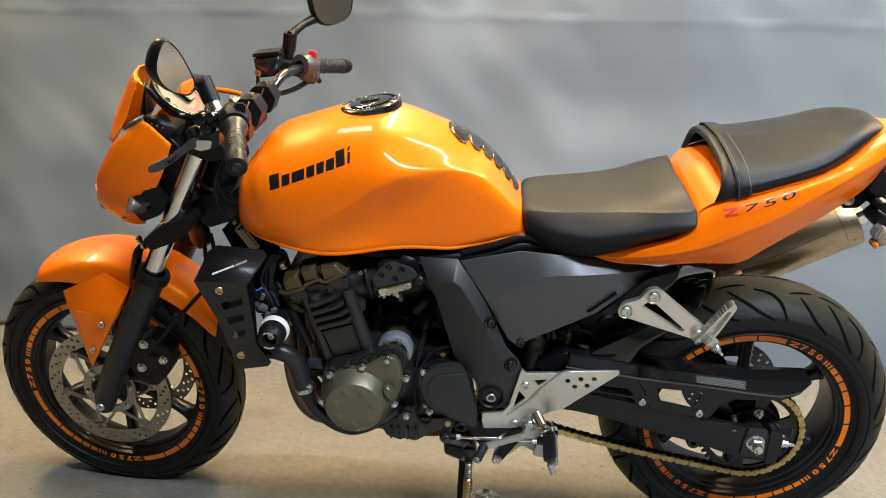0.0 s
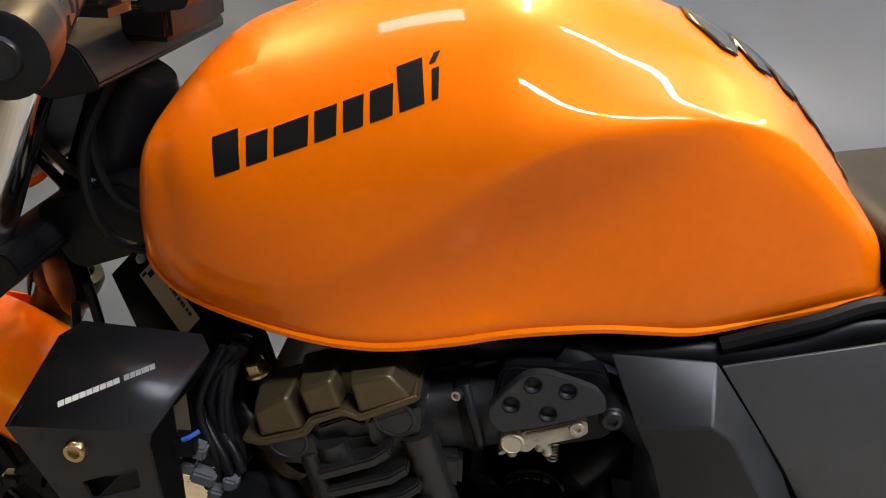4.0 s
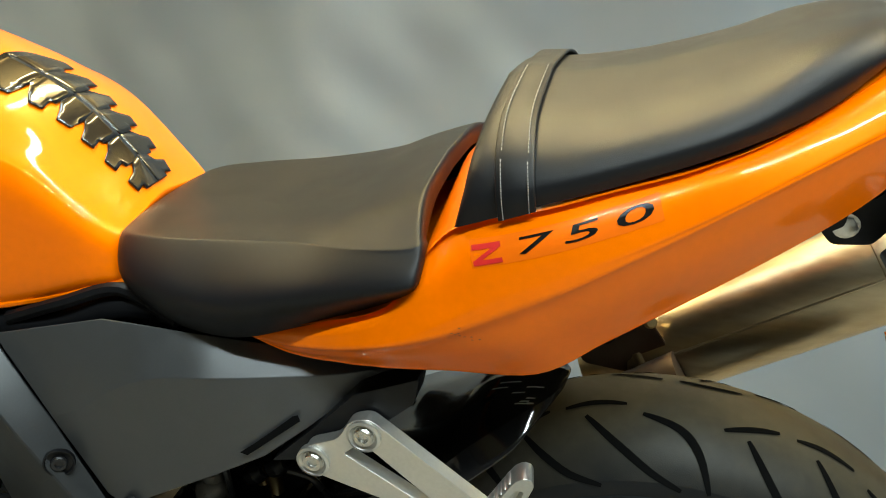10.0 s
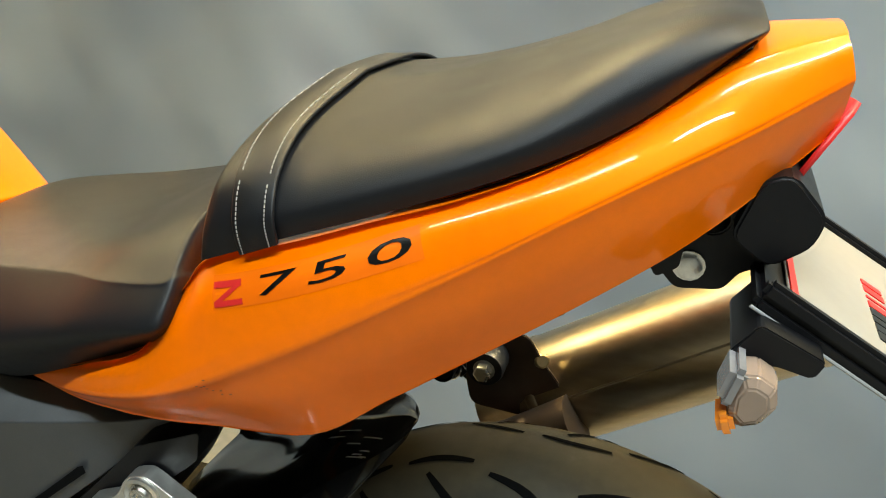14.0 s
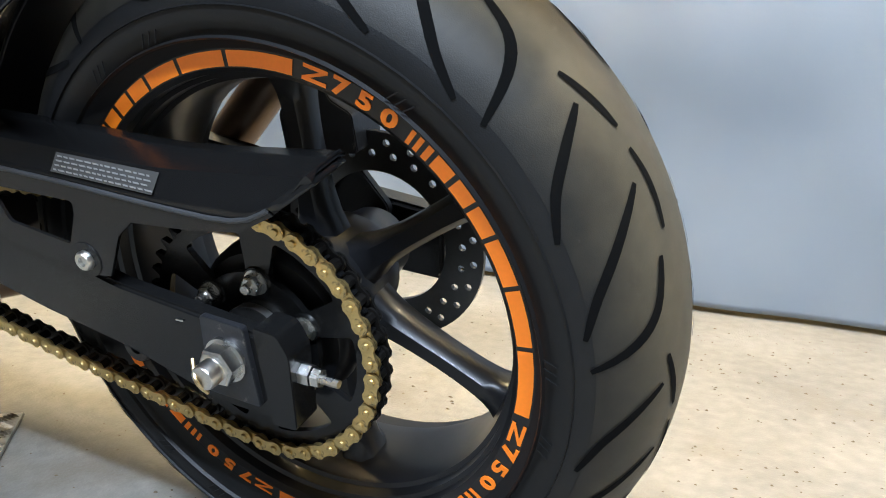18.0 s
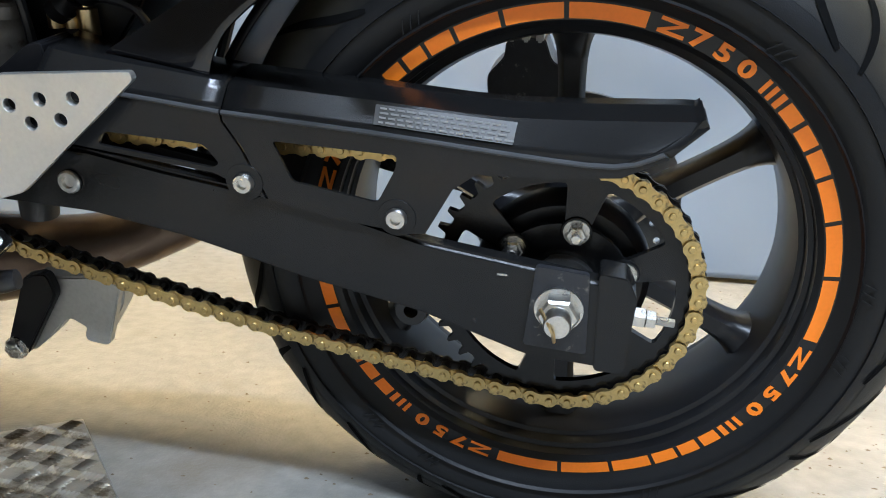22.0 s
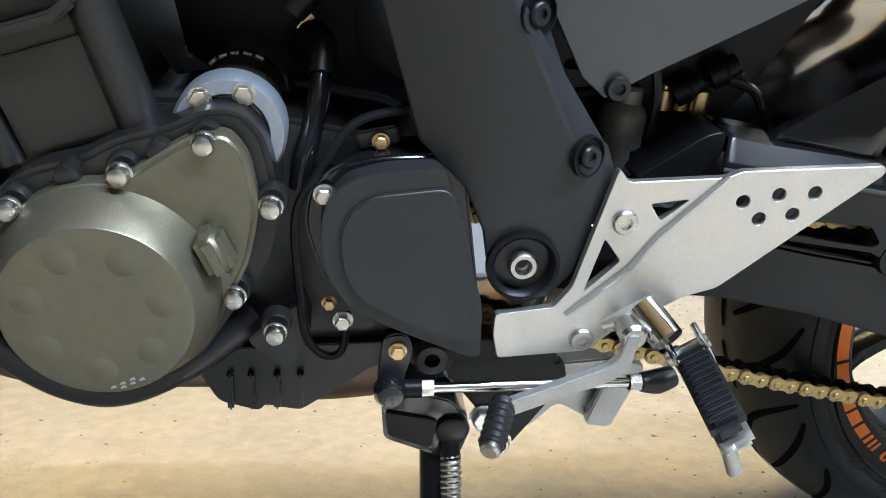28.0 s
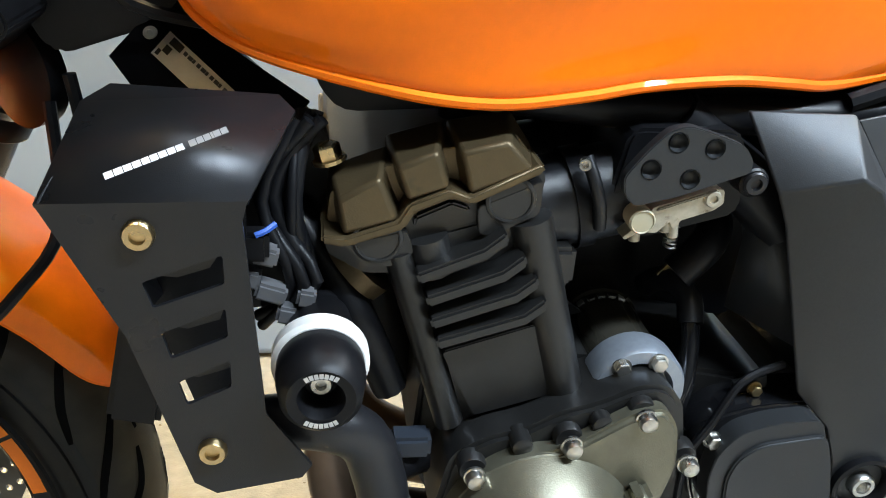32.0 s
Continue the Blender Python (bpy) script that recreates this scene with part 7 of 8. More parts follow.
for k in range(8):
    a = 2 * math.pi * k / 8 + 3.55
    q = s0 + sd * 1.207 + V((0, math.cos(a), 0)) * 0.0650 + V((-0.498, 0, 0.867)) * math.sin(a) * 0.0650
    part("rivet_washer", lathe([(0.0058, 0), (0.0052, 0.0008), (0, 0.0008)], q, (q - s0 - sd * 1.207), 14), TITAN, can)
    socket_bolt("rivet", q, can, 0.0036, 0.0020, BOLT, (q - s0 - sd * 1.207))
part("silencer_bracket", prism(rounded([(0.632, 0.622), (0.650, 0.640), (0.676, 0.634), (0.690, 0.606), (0.712, 0.574), (0.716, 0.556), (0.690, 0.530), (0.610, 0.540), (0.604, 0.580)], 0.010), 0.178, 0.182, 0.001), HEADER, can, "brown sheet metal hanger")
part("bracket_bolt", lathe([(0.008, -0.004), (0.008, 0.004), (0.006, 0.006), (0, 0.006)], (0.688, 0.182, 0.604), (0.3, -0.8, 0.5), 14), BRASS, can)
hang = part("silencer_hanger", lathe([(0.012, -0.014), (0.0195, -0.014), (0.0205, -0.010), (0.0205, 0.014), (0.019, 0.018), (0.011, 0.018)], (0.634, 0.166, 0.606), (0, -1, 0), 28), WORN, can, "round rubber-lined hanger bush")
part("hanger_rubber", lathe([(0.0185, 0.0182), (0.0125, 0.0190), (0.011, 0.0185)], (0.634, 0.166, 0.606), (0, -1, 0), 24), HOSE, hang)
hex_bolt("hanger_bolt", (0.634, 0.150, 0.606), hang, 0.0095, 0.014, BOLT)
# plate carrier behind the tail
bz = [(0.868, 0.842), (1.042, 0.731)]
dirp = V((bz[1][0] - bz[0][0], 0, bz[1][1] - bz[0][1])).normalized()
norp = V((-dirp.z, 0, dirp.x))
holder = part("plate_carrier", box(0, 0, 0, 0.215, 0.205, 0.012, 0.004, 2, Matrix.Translation((0.955, 0, 0.7865)) @ Matrix((( dirp.x, 0, norp.x, 0), (0, 1, 0, 0), (dirp.z, 0, norp.z, 0), (0, 0, 0, 1)))), BLACK, bike, "black plate carrier with a dealer card")
mt = Matrix.Translation(V((0.955, 0, 0.7865)) + norp * 0.0085) @ Matrix(((dirp.x, 0, norp.x, 0), (0, 1, 0, 0), (dirp.z, 0, norp.z, 0), (0, 0, 0, 1)))
def on_card(x, y, z, *size):
    return box(0, 0, 0, *size, mt @ Matrix.Translation((x, y, z)))


part("dealer_card", box(0, 0, 0, 0.178, 0.182, 0.003, 0.001, 1, mt), CARD, holder, "white card with red edges")
for dx in (-0.086, 0.086):
    part("card_edge", on_card(dx, 0, 0.002, 0.005, 0.176, 0.0012, 0, 1), RED, holder)
for dy in (-0.097, 0.097):
    part("carrier_lip", on_card(0, dy, 0.001, 0.215, 0.010, 0.012, 0.003, 2), BLACK, holder)
part("carrier_tail", on_card(0.112, 0, 0.000, 0.034, 0.205, 0.014, 0.004, 2), BLACK, holder)
for k, wd in enumerate((0.0125, 0.0115, 0.0095, 0.0125, 0.0105, 0.0040, 0.0110, 0.0085)):
    part("card_mark", on_card(-0.012, -0.0560 + 0.0108 * k + (0.002 if k > 5 else 0), 0.002, 0.0165, wd * 0.80, 0.001, 0, 1), INK if k < 4 else RED, holder)
part("card_line", on_card(0.006, -0.012, 0.002, 0.0022, 0.080, 0.001, 0, 1), LABEL, holder)
part("carrier_bead", tube([mt @ V((-0.108, -0.104, -0.012)), mt @ V((0.075, -0.104, -0.012))], 0.0012, 8, 1, True, False), LABEL_INK, holder, "grey edge bead")
part("carrier_clip", on_card(0.086, -0.098, -0.014, 0.020, 0.012, 0.010, 0.002, 2), BLACK, holder)
part("carrier_latch", on_card(0.040, 0.106, 0.006, 0.016, 0.012, 0.022, 0.004, 2), BRASS, holder, "small brass latch")
part("carrier_arm", prism(rounded([(0.790, 0.862), (0.822, 0.892), (0.850, 0.905), (0.872, 0.905), (0.884, 0.880), (0.880, 0.855), (0.872, 0.842), (0.858, 0.838), (0.848, 0.824), (0.818, 0.822), (0.808, 0.834), (0.806, 0.846)], 0.005), -0.052, 0.052, 0.005, 2, [ring(0.838, 0.874, 0.011, 12)]), BLACK, bike, "black plate carrier bracket")
hex_bolt("arm_bolt", (0.826, -0.053, 0.840), bike, 0.0085, 0.005)
part("arm_hook", prism(rounded([(0.800, 0.852), (0.822, 0.862), (0.820, 0.848), (0.806, 0.840)], 0.003), -0.075, -0.040, 0.003), BLACK, bike)
part("plate_lamp", prism(rounded([(0.848, 0.868), (0.862, 0.906), (0.880, 0.912), (0.902, 0.886), (0.896, 0.866), (0.872, 0.850)], 0.008), -0.070, 0.070, 0.008, 3), BLACK, bike, "black plate lamp housing")
for s in (-1, 1):
    stalk = part("indicator_stalk", prism(rounded([(0.852, 0.818), (0.868, 0.838), (0.906, 0.818), (0.900, 0.806), (0.878, 0.812), (0.862, 0.808)], 0.004), min(s * 0.055, s * 0.120), max(s * 0.055, s * 0.120), 0.005, 2), BLACK, bike)
    ctr = V((0.8665, s * 0.130, 0.800))
    up, fw_ = V((0.30, 0, 0.954)), V((0.954, 0, -0.30))
    bm = bmesh.new()
    rings = []
    for k, dd in ((0.62, 0.022), (0.94, 0.016), (1.0, 0.004), (0.96, -0.010), (0.66, -0.020)):
        rings.append([bm.verts.new(ctr + up * (a * k * 0.84) + fw_ * (b * k * 0.84) + V((0, s * dd * 0.8, 0))) for a, b in ((0.023, -0.004), (0.019, 0.010), (0.004, 0.017), (-0.014, 0.012), (-0.023, 0.000), (-0.016, -0.012), (0.004, -0.017), (0.019, -0.014))])
    for r0, r1 in zip(rings, rings[1:]):
        for i in range(8):
            bm.faces.new((r0[i - 1], r0[i], r1[i], r1[i - 1]))
    bm.faces.new(rings[0]), bm.faces.new(rings[-1])
    bmesh.ops.recalc_face_normals(bm, faces=bm.faces)
    bmesh.ops.bevel(bm, geom=bm.edges[:], offset=0.0012, segments=2, affect="EDGES")
    ind = part("rear_indicator", bm, LENS, bike, "clear faceted indicator lens with an amber edge", 22)
    part("indicator_edge", box(*(ctr - up * 0.017 - fw_ * 0.008 + V((0, s * 0.006, 0))), 0.010, 0.028, 0.013, 0.003, 2, Matrix.Rotation(radians(-17), 4, "Y")), AMBER, ind)
    part("indicator_shell", box(*(ctr - fw_ * 0.013 + up * 0.006 + V((0, s * 0.002, 0))), 0.012, 0.032, 0.026, 0.004, 2, Matrix.Rotation(radians(17), 4, "Y")), DARK_LENS, ind)

# ---- front end ----
for s in (-1, 1):
    fork = part("fork_leg", tube([(-0.732, s * 0.107, 0.268), (-0.715, s * 0.107, 0.325), (-0.655, s * 0.107, 0.455), (-0.580, s * 0.107, 0.612)], 0.03, 20, 3, radii=[0.018, 0.025, 0.027, 0.028, 0.029, 0.030]), GUARD, bike, "black lower fork leg")
    part("fork_seal", lathe([(0.031, -0.012), (0.036, -0.008), (0.037, 0.006), (0.034, 0.012), (0.024, 0.014), (0.022, 0.010)], (-0.577, s * 0.107, 0.618), (0.42, 0, 0.907), 28), BLACK, fork)
    part("fork_tube", tube([(-0.590, s * 0.107, 0.595), (-0.435, s * 0.107, 0.930)], 0.0207, 24, 1, True, False), CHROME, fork, "chromed fork tube")
    part("fork_cap", lathe([(0.022, 0), (0.022, 0.010), (0.014, 0.014), (0, 0.014)], (-0.432, s * 0.107, 0.936), (0.42, 0, 0.907), 20), BOLT, fork)
    part("fork_guard", net([[(-0.618, s * 0.128, 0.600), (-0.628, s * 0.108, 0.605), (-0.618, s * 0.088, 0.600)], [(-0.600, s * 0.128, 0.660), (-0.612, s * 0.110, 0.668), (-0.60, s * 0.092, 0.660)], [(-0.587, s * 0.118, 0.690), (-0.592, s * 0.110, 0.694), (-0.587, s * 0.100, 0.690)]], 4, 4), BLACK, fork, thick=0.003)
    socket_bolt("axle_clamp_bolt", (-0.730, s * 0.128, 0.287), fork, 0.010, 0.005, BOLT, (0, s, 0))
part("front_axle", tube([(-0.728, -0.125, 0.295), (-0.728, 0.125, 0.295)], 0.011, 16, 1, True, False), BOLT, bike)
low = part("lower_yoke", prism(rounded([(-0.575, 0.712), (-0.560, 0.690), (-0.500, 0.715), (-0.465, 0.745), (-0.478, 0.765), (-0.530, 0.748)], 0.008), -0.140, 0.140, 0.006), BLACK, bike, "black lower fork yoke", 30)
for z, x in ((0.712, -0.580), (0.700, -0.572)):
    hex_bolt("yoke_bolt", (x, -0.132, z), low, 0.007, 0.008, BOLT, (-0.9, 0, -0.3))
part("upper_yoke", prism(rounded([(-0.470, 0.905), (-0.452, 0.938), (-0.395, 0.925), (-0.380, 0.895), (-0.420, 0.885)], 0.008), -0.135, 0.135, 0.006), BLACK, bike, angle=30)
part("ignition_lock", lathe([(0.022, 0), (0.022, 0.03), (0.018, 0.035), (0, 0.035)], (-0.43, 0, 0.91), (0.42, 0, 0.907), 20), BLACK, bike)
# front mudguard
rows = []
for ang, r, hw, drop in ((116, 0.322, 0.070, 0.004), (111, 0.333, 0.086, 0.014), (100, 0.338, 0.090, 0.030), (86, 0.340, 0.090, 0.045), (72, 0.340, 0.084, 0.030), (58, 0.338, 0.078, 0.026), (44, 0.336, 0.074, 0.022), (33, 0.334, 0.068, 0.018), (28, 0.330, 0.052, 0.010)):
    a = radians(ang)
    c, d = V((-0.728, 0, 0.295)), V((math.cos(a), 0, math.sin(a)))
    rows.append([c + d * r, c + d * (r - 0.004) + V((0, -hw * 0.55, 0)), c + d * (r - 0.016) + V((0, -hw * 0.9, 0)), c + d * (r - 0.018 - drop) + V((0, -hw, 0))])
fender = part("front_mudguard", net(rows, 5, 5, True), ORANGE, bike, "glossy orange front mudguard", 50, thick=0.003)
for s in (-1, 1):
    fv = {"a": (-0.790, s * 0.090, 0.560), "b": (-0.775, s * 0.108, 0.530), "c": (-0.733, s * 0.128, 0.392), "d": (-0.660, s * 0.134, 0.528), "e": (-0.628, s * 0.112, 0.588), "f": (-0.690, s * 0.092, 0.610), "h": (-0.752, s * 0.122, 0.530), "i": (-0.640, s * 0.108, 0.560)}
    wing = part("mudguard_wing", facets(fv, ("abhdef", "bch", "chd", "cdi", "dei")), ORANGE, fender, "folded orange flank of the mudguard", 20, thick=0.003, bevel=0.003, seg=2)
    for x, y, z in ((-0.690, 0.134, 0.508), (-0.722, 0.131, 0.440)):
        socket_bolt("mudguard_bolt", (x, s * y, z), wing, 0.0075, 0.005, BOLT, (0, s, 0))
for s in (-1, 1):
    cal = part("front_caliper", prism(rounded([(-0.645, 0.440), (-0.600, 0.470), (-0.555, 0.440), (-0.560, 0.385), (-0.600, 0.340), (-0.640, 0.360), (-0.660, 0.400)], 0.012), s * 0.052 if s > 0 else -0.115, s * 0.115 if s > 0 else -0.052, 0.008, 3), BLACK, bike, "black front brake caliper")
    for x, z in ((-0.614, 0.452), (-0.625, 0.392), (-0.575, 0.415)):
        hex_bolt("caliper_bolt", (x, s * 0.116, z), cal, 0.0085, 0.008, BOLT, (0, s, 0))
    part("caliper_piston", lathe([(0.018, 0), (0.018, 0.008), (0.014, 0.010), (0, 0.010)], (-0.595, s * 0.114, 0.410), (0, s, 0), 20), BLACK, cal)
part("brake_hose", tube([(-0.590, -0.11, 0.45), (-0.565, -0.13, 0.48), (-0.535, -0.125, 0.52), (-0.500, -0.11, 0.555), (-0.470, -0.09, 0.60), (-0.475, -0.06, 0.68)], 0.0045, 8), BLACK, bike, "black brake hose clipped to the mudguard")
part("hose_clip", box(-0.527, -0.122, 0.528, 0.018, 0.014, 0.014, 0.003), BLACK, bike)
for pts_ in ([(-0.42, -0.02, 0.90), (-0.44, -0.05, 0.84), (-0.42, -0.06, 0.78), (-0.36, -0.05, 0.76)], [(-0.44, 0.03, 0.93), (-0.46, 0.02, 0.84), (-0.43, 0, 0.77), (-0.37, 0, 0.745)], [(-0.40, -0.06, 0.90), (-0.43, -0.085, 0.83), (-0.42, -0.085, 0.76), (-0.36, -0.075, 0.74)], [(-0.45, -0.05, 0.95), (-0.50, -0.06, 0.88), (-0.47, -0.04, 0.80), (-0.41, -0.03, 0.77)], [(-0.50, -0.08, 0.93), (-0.52, -0.06, 0.86), (-0.50, -0.02, 0.79), (-0.46, 0.0, 0.72)], [(-0.46, -0.06, 0.70), (-0.455, -0.06, 0.66), (-0.45, -0.06, 0.60)]):
    part("control_cable", tube(pts_, 0.0048, 8), BLACK, bike)
part("horn", lathe([(0.012, -0.02), (0.036, -0.012), (0.038, 0.004), (0.020, 0.010), (0, 0.010)], (-0.500, -0.03, 0.690), (-0.6, -0.7, 0), 24), BLACK, bike)
part("bottom_shroud", prism(rounded([(-0.50, 0.77), (-0.42, 0.80), (-0.37, 0.77), (-0.40, 0.735), (-0.47, 0.71)], 0.015), -0.06, 0.06, 0.01), BLACK, bike)

# headlight fairing: smooth flanks with a soft crease, a tall visor
for s in (-1, 1):
    cols = [
        [(-0.715, 0.0, 0.795), (-0.695, 0.060, 0.795), (-0.672, 0.098, 0.800), (-0.664, 0.106, 0.835), (-0.625, 0.112, 0.898), (-0.606, 0.108, 0.918)],
        [(-0.712, 0.0, 0.765), (-0.690, 0.060, 0.768), (-0.668, 0.104, 0.782), (-0.640, 0.124, 0.836), (-0.602, 0.124, 0.905), (-0.572, 0.112, 0.944)],
        [(-0.704, 0.0, 0.740), (-0.672, 0.060, 0.744), (-0.648, 0.104, 0.764), (-0.614, 0.130, 0.812), (-0.572, 0.132, 0.892), (-0.548, 0.118, 0.957)],
        [(-0.690, 0.0, 0.725), (-0.655, 0.055, 0.728), (-0.628, 0.102, 0.748), (-0.603, 0.130, 0.790), (-0.545, 0.132, 0.850), (-0.512, 0.124, 0.930)],
        [(-0.680, 0.0, 0.718), (-0.640, 0.050, 0.720), (-0.612, 0.095, 0.733), (-0.594, 0.128, 0.772), (-0.534, 0.128, 0.826), (-0.496, 0.124, 0.914)],
    ]
    part("headlight_fairing" if s < 0 else "fairing_flank", net([[(x, s * y, z) for x, y, z in c] for c in cols], 6, 6), ORANGE, bike, "glossy orange headlight fairing", 60, thick=0.003)
    part("fairing_chin", net([[(x, s * y, z) for x, y, z in c] for c in ([(-0.628, 0.100, 0.745), (-0.612, 0.112, 0.752), (-0.606, 0.118, 0.762)], [(-0.612, 0.094, 0.733), (-0.594, 0.108, 0.744), (-0.589, 0.116, 0.768)], [(-0.592, 0.088, 0.731), (-0.578, 0.100, 0.740), (-0.572, 0.108, 0.760)])], 4, 4), ORANGE, bike, thick=0.004)
visor = part("visor", net([[(-0.668, 0, 0.895), (-0.655, -0.050, 0.897), (-0.628, -0.092, 0.904)], [(-0.645, 0, 0.955), (-0.632, -0.050, 0.953), (-0.598, -0.086, 0.952)], [(-0.602, 0, 1.028), (-0.594, -0.045, 1.024), (-0.573, -0.074, 1.018)], [(-0.592, 0, 1.036), (-0.580, -0.045, 1.031), (-0.557, -0.074, 1.014)]], 5, 5, True), ORANGE, bike, "tall orange flyscreen", 50, thick=0.003)
part("visor_inner", net([[(-0.556, -0.075, 1.012), (-0.575, -0.03, 1.020)], [(-0.562, -0.080, 0.985), (-0.570, -0.03, 0.985)], [(-0.567, -0.086, 0.955), (-0.565, -0.03, 0.955)]], 4, 3), BLACK, visor, thick=0.004)
part("visor_wing", facets({"a": (-0.596, -0.106, 0.934), "b": (-0.580, -0.108, 0.951), "c": (-0.549, -0.112, 0.969), "d": (-0.551, -0.118, 0.958), "e": (-0.572, -0.116, 0.946)}, ("abcde",)), PANEL, visor, thick=0.003)
part("flyscreen_edge", net([[(-0.470, 0.045, 0.986), (-0.470, 0.050, 0.978)], [(-0.440, 0.060, 0.982), (-0.440, 0.060, 0.972)], [(-0.410, 0.070, 0.973), (-0.412, 0.070, 0.964)]], 4, 2), ORANGE, visor, thick=0.003)
part("headlight", lathe([(0.060, 0.0), (0.050, 0.010), (0.030, 0.014), (0, 0.016)], (-0.688, 0, 0.782), (-1, 0, 0.25), 30), LENS, bike, "clear headlight")
part("headlight_bucket", prism(rounded([(-0.60, 0.90), (-0.515, 0.925), (-0.480, 0.880), (-0.500, 0.800), (-0.575, 0.745), (-0.63, 0.77)], 0.02), -0.085, 0.085, 0.02, 3), BLACK, bike)
# front indicators under the fairing
for s in (-1, 1):
    part("indicator_mount", prism(rounded([(-0.600, 0.812), (-0.535, 0.826), (-0.515, 0.800), (-0.530, 0.768), (-0.572, 0.750), (-0.590, 0.775)], 0.008), s * 0.110 if s > 0 else -0.132, s * 0.132 if s > 0 else -0.110, 0.006, 3), BLACK, bike)
    ind = part("front_indicator", net([[(-0.600, s * 0.134, 0.768), (-0.592, s * 0.152, 0.776), (-0.580, s * 0.150, 0.780), (-0.570, s * 0.134, 0.778)], [(-0.598, s * 0.134, 0.784), (-0.586, s * 0.156, 0.790), (-0.572, s * 0.152, 0.790), (-0.560, s * 0.134, 0.788)], [(-0.588, s * 0.133, 0.808), (-0.580, s * 0.142, 0.806), (-0.572, s * 0.142, 0.802), (-0.560, s * 0.133, 0.797)]], 4, 4), DARK_LENS, bike, "small smoked front indicator", 40, thick=0.003)
    part("indicator_shell", lathe([(0, -0.006), (0.020, -0.004), (0.020, 0.004), (0.012, 0.010), (0, 0.010)], (-0.570, s * 0.133, 0.790), (0.3, s, 0), 16), GLOSS, ind)
# instruments
ins = part("instrument_panel", net([[(-0.548, -0.085, 1.016), (-0.552, 0, 1.024), (-0.548, 0.085, 1.016)], [(-0.528, -0.098, 1.006), (-0.530, 0, 1.010), (-0.528, 0.098, 1.006)], [(-0.498, -0.098, 0.975), (-0.495, 0, 0.975), (-0.498, 0.098, 0.975)], [(-0.470, -0.080, 0.955), (-0.462, 0, 0.955), (-0.470, 0.080, 0.955)], [(-0.485, -0.070, 0.915), (-0.480, 0, 0.910), (-0.485, 0.070, 0.915)]], 5, 5), BLACK, bike, "black instrument panel", thick=0.010)
fax = (0.60, -0.10, 0.79)
part("cluster_rim", lathe([(0.058, -0.004), (0.064, 0.002), (0.062, 0.008), (0.056, 0.008)], (-0.500, -0.040, 0.988), fax, 36), GLOSS, ins)
part("dial", lathe([(0.050, 0), (0.050, 0.005), (0.046, 0.005), (0.045, 0.003), (0, 0.003)], (-0.500, -0.040, 0.986), fax, 36), DIAL, ins, "pale instrument face with a red ring")
part("dial_arc", lathe([(0.034, 0.0038), (0.045, 0.0038)], (-0.500, -0.040, 0.986), fax, 32, False, -1.2, 2.6), RED, ins)
part("lcd_panel", box(-0.494, -0.030, 0.9935, 0.040, 0.030, 0.0016, 0.0005, 1, Matrix.Rotation(radians(37), 4, "Y")), material("lcd_glass", (0.16, 0.17, 0.13), 0.25), ins, "pale green display")
for k in range(3):
    part("dash_button", lathe([(0.006, 0), (0.006, 0.004), (0.004, 0.005), (0, 0.005)], (-0.506 + 0.013 * k, -0.094, 0.992 - 0.013 * k), (0.5, -0.6, 0.6), 12), GLOSS, ins)
part("dash_panel", facets({"a": (-0.553, -0.104, 0.963), "b": (-0.546, -0.112, 0.946), "c": (-0.500, -0.118, 0.925), "d": (-0.490, -0.105, 0.940), "e": (-0.510, -0.095, 0.965)}, ("abcde",)), BLACK, ins, thick=0.004)
for k in range(3):
    for q in range(2):
        part("dash_hole", lathe([(0.0022, 0.003), (0, 0.003)], (-0.534 + 0.010 * k + 0.001 * q, -0.112 + 0.001 * k, 0.9505 - 0.0042 * k - 0.007 * q), (0.2, -0.9, 0.3), 8), BOLT, ins)
# handlebar, grips, switches, levers
bar = part("handlebar", tube([(-0.281, -0.390, 0.981), (-0.318, -0.27, 1.001), (-0.345, -0.185, 1.004), (-0.370, -0.11, 0.985), (-0.378, -0.05, 0.972), (-0.374, 0.05, 0.958), (-0.352, 0.10, 0.978), (-0.335, 0.15, 0.997), (-0.306, 0.25, 0.990), (-0.252, 0.372, 0.968)], 0.0112, 14, 6), GLOSS, bike, "black handlebar")
for y in (-0.052, 0.052):
    part("bar_clamp", prism(rounded([(-0.389, 0.976), (-0.371, 0.996), (-0.342, 0.998), (-0.327, 0.972), (-0.338, 0.943), (-0.369, 0.938)], 0.004), y - 0.024, y + 0.024, 0.003, 2), BLACK, bike, "black bar clamp with machined edges")
    part("clamp_edge", tube([(-0.384, y - 0.0245, 0.978), (-0.362, y - 0.0245, 0.966), (-0.350, y - 0.0245, 0.993)], 0.0016, 6, 1, True, False), ALU, bike)
    socket_bolt("clamp_bolt", (-0.352, y, 0.999), bike, 0.007, 0.005, BOLT, (0.1, 0, 1))
part("clamp_riser", box(-0.376, 0, 0.930, 0.040, 0.13, 0.030, 0.005, 3), BLACK, bike)
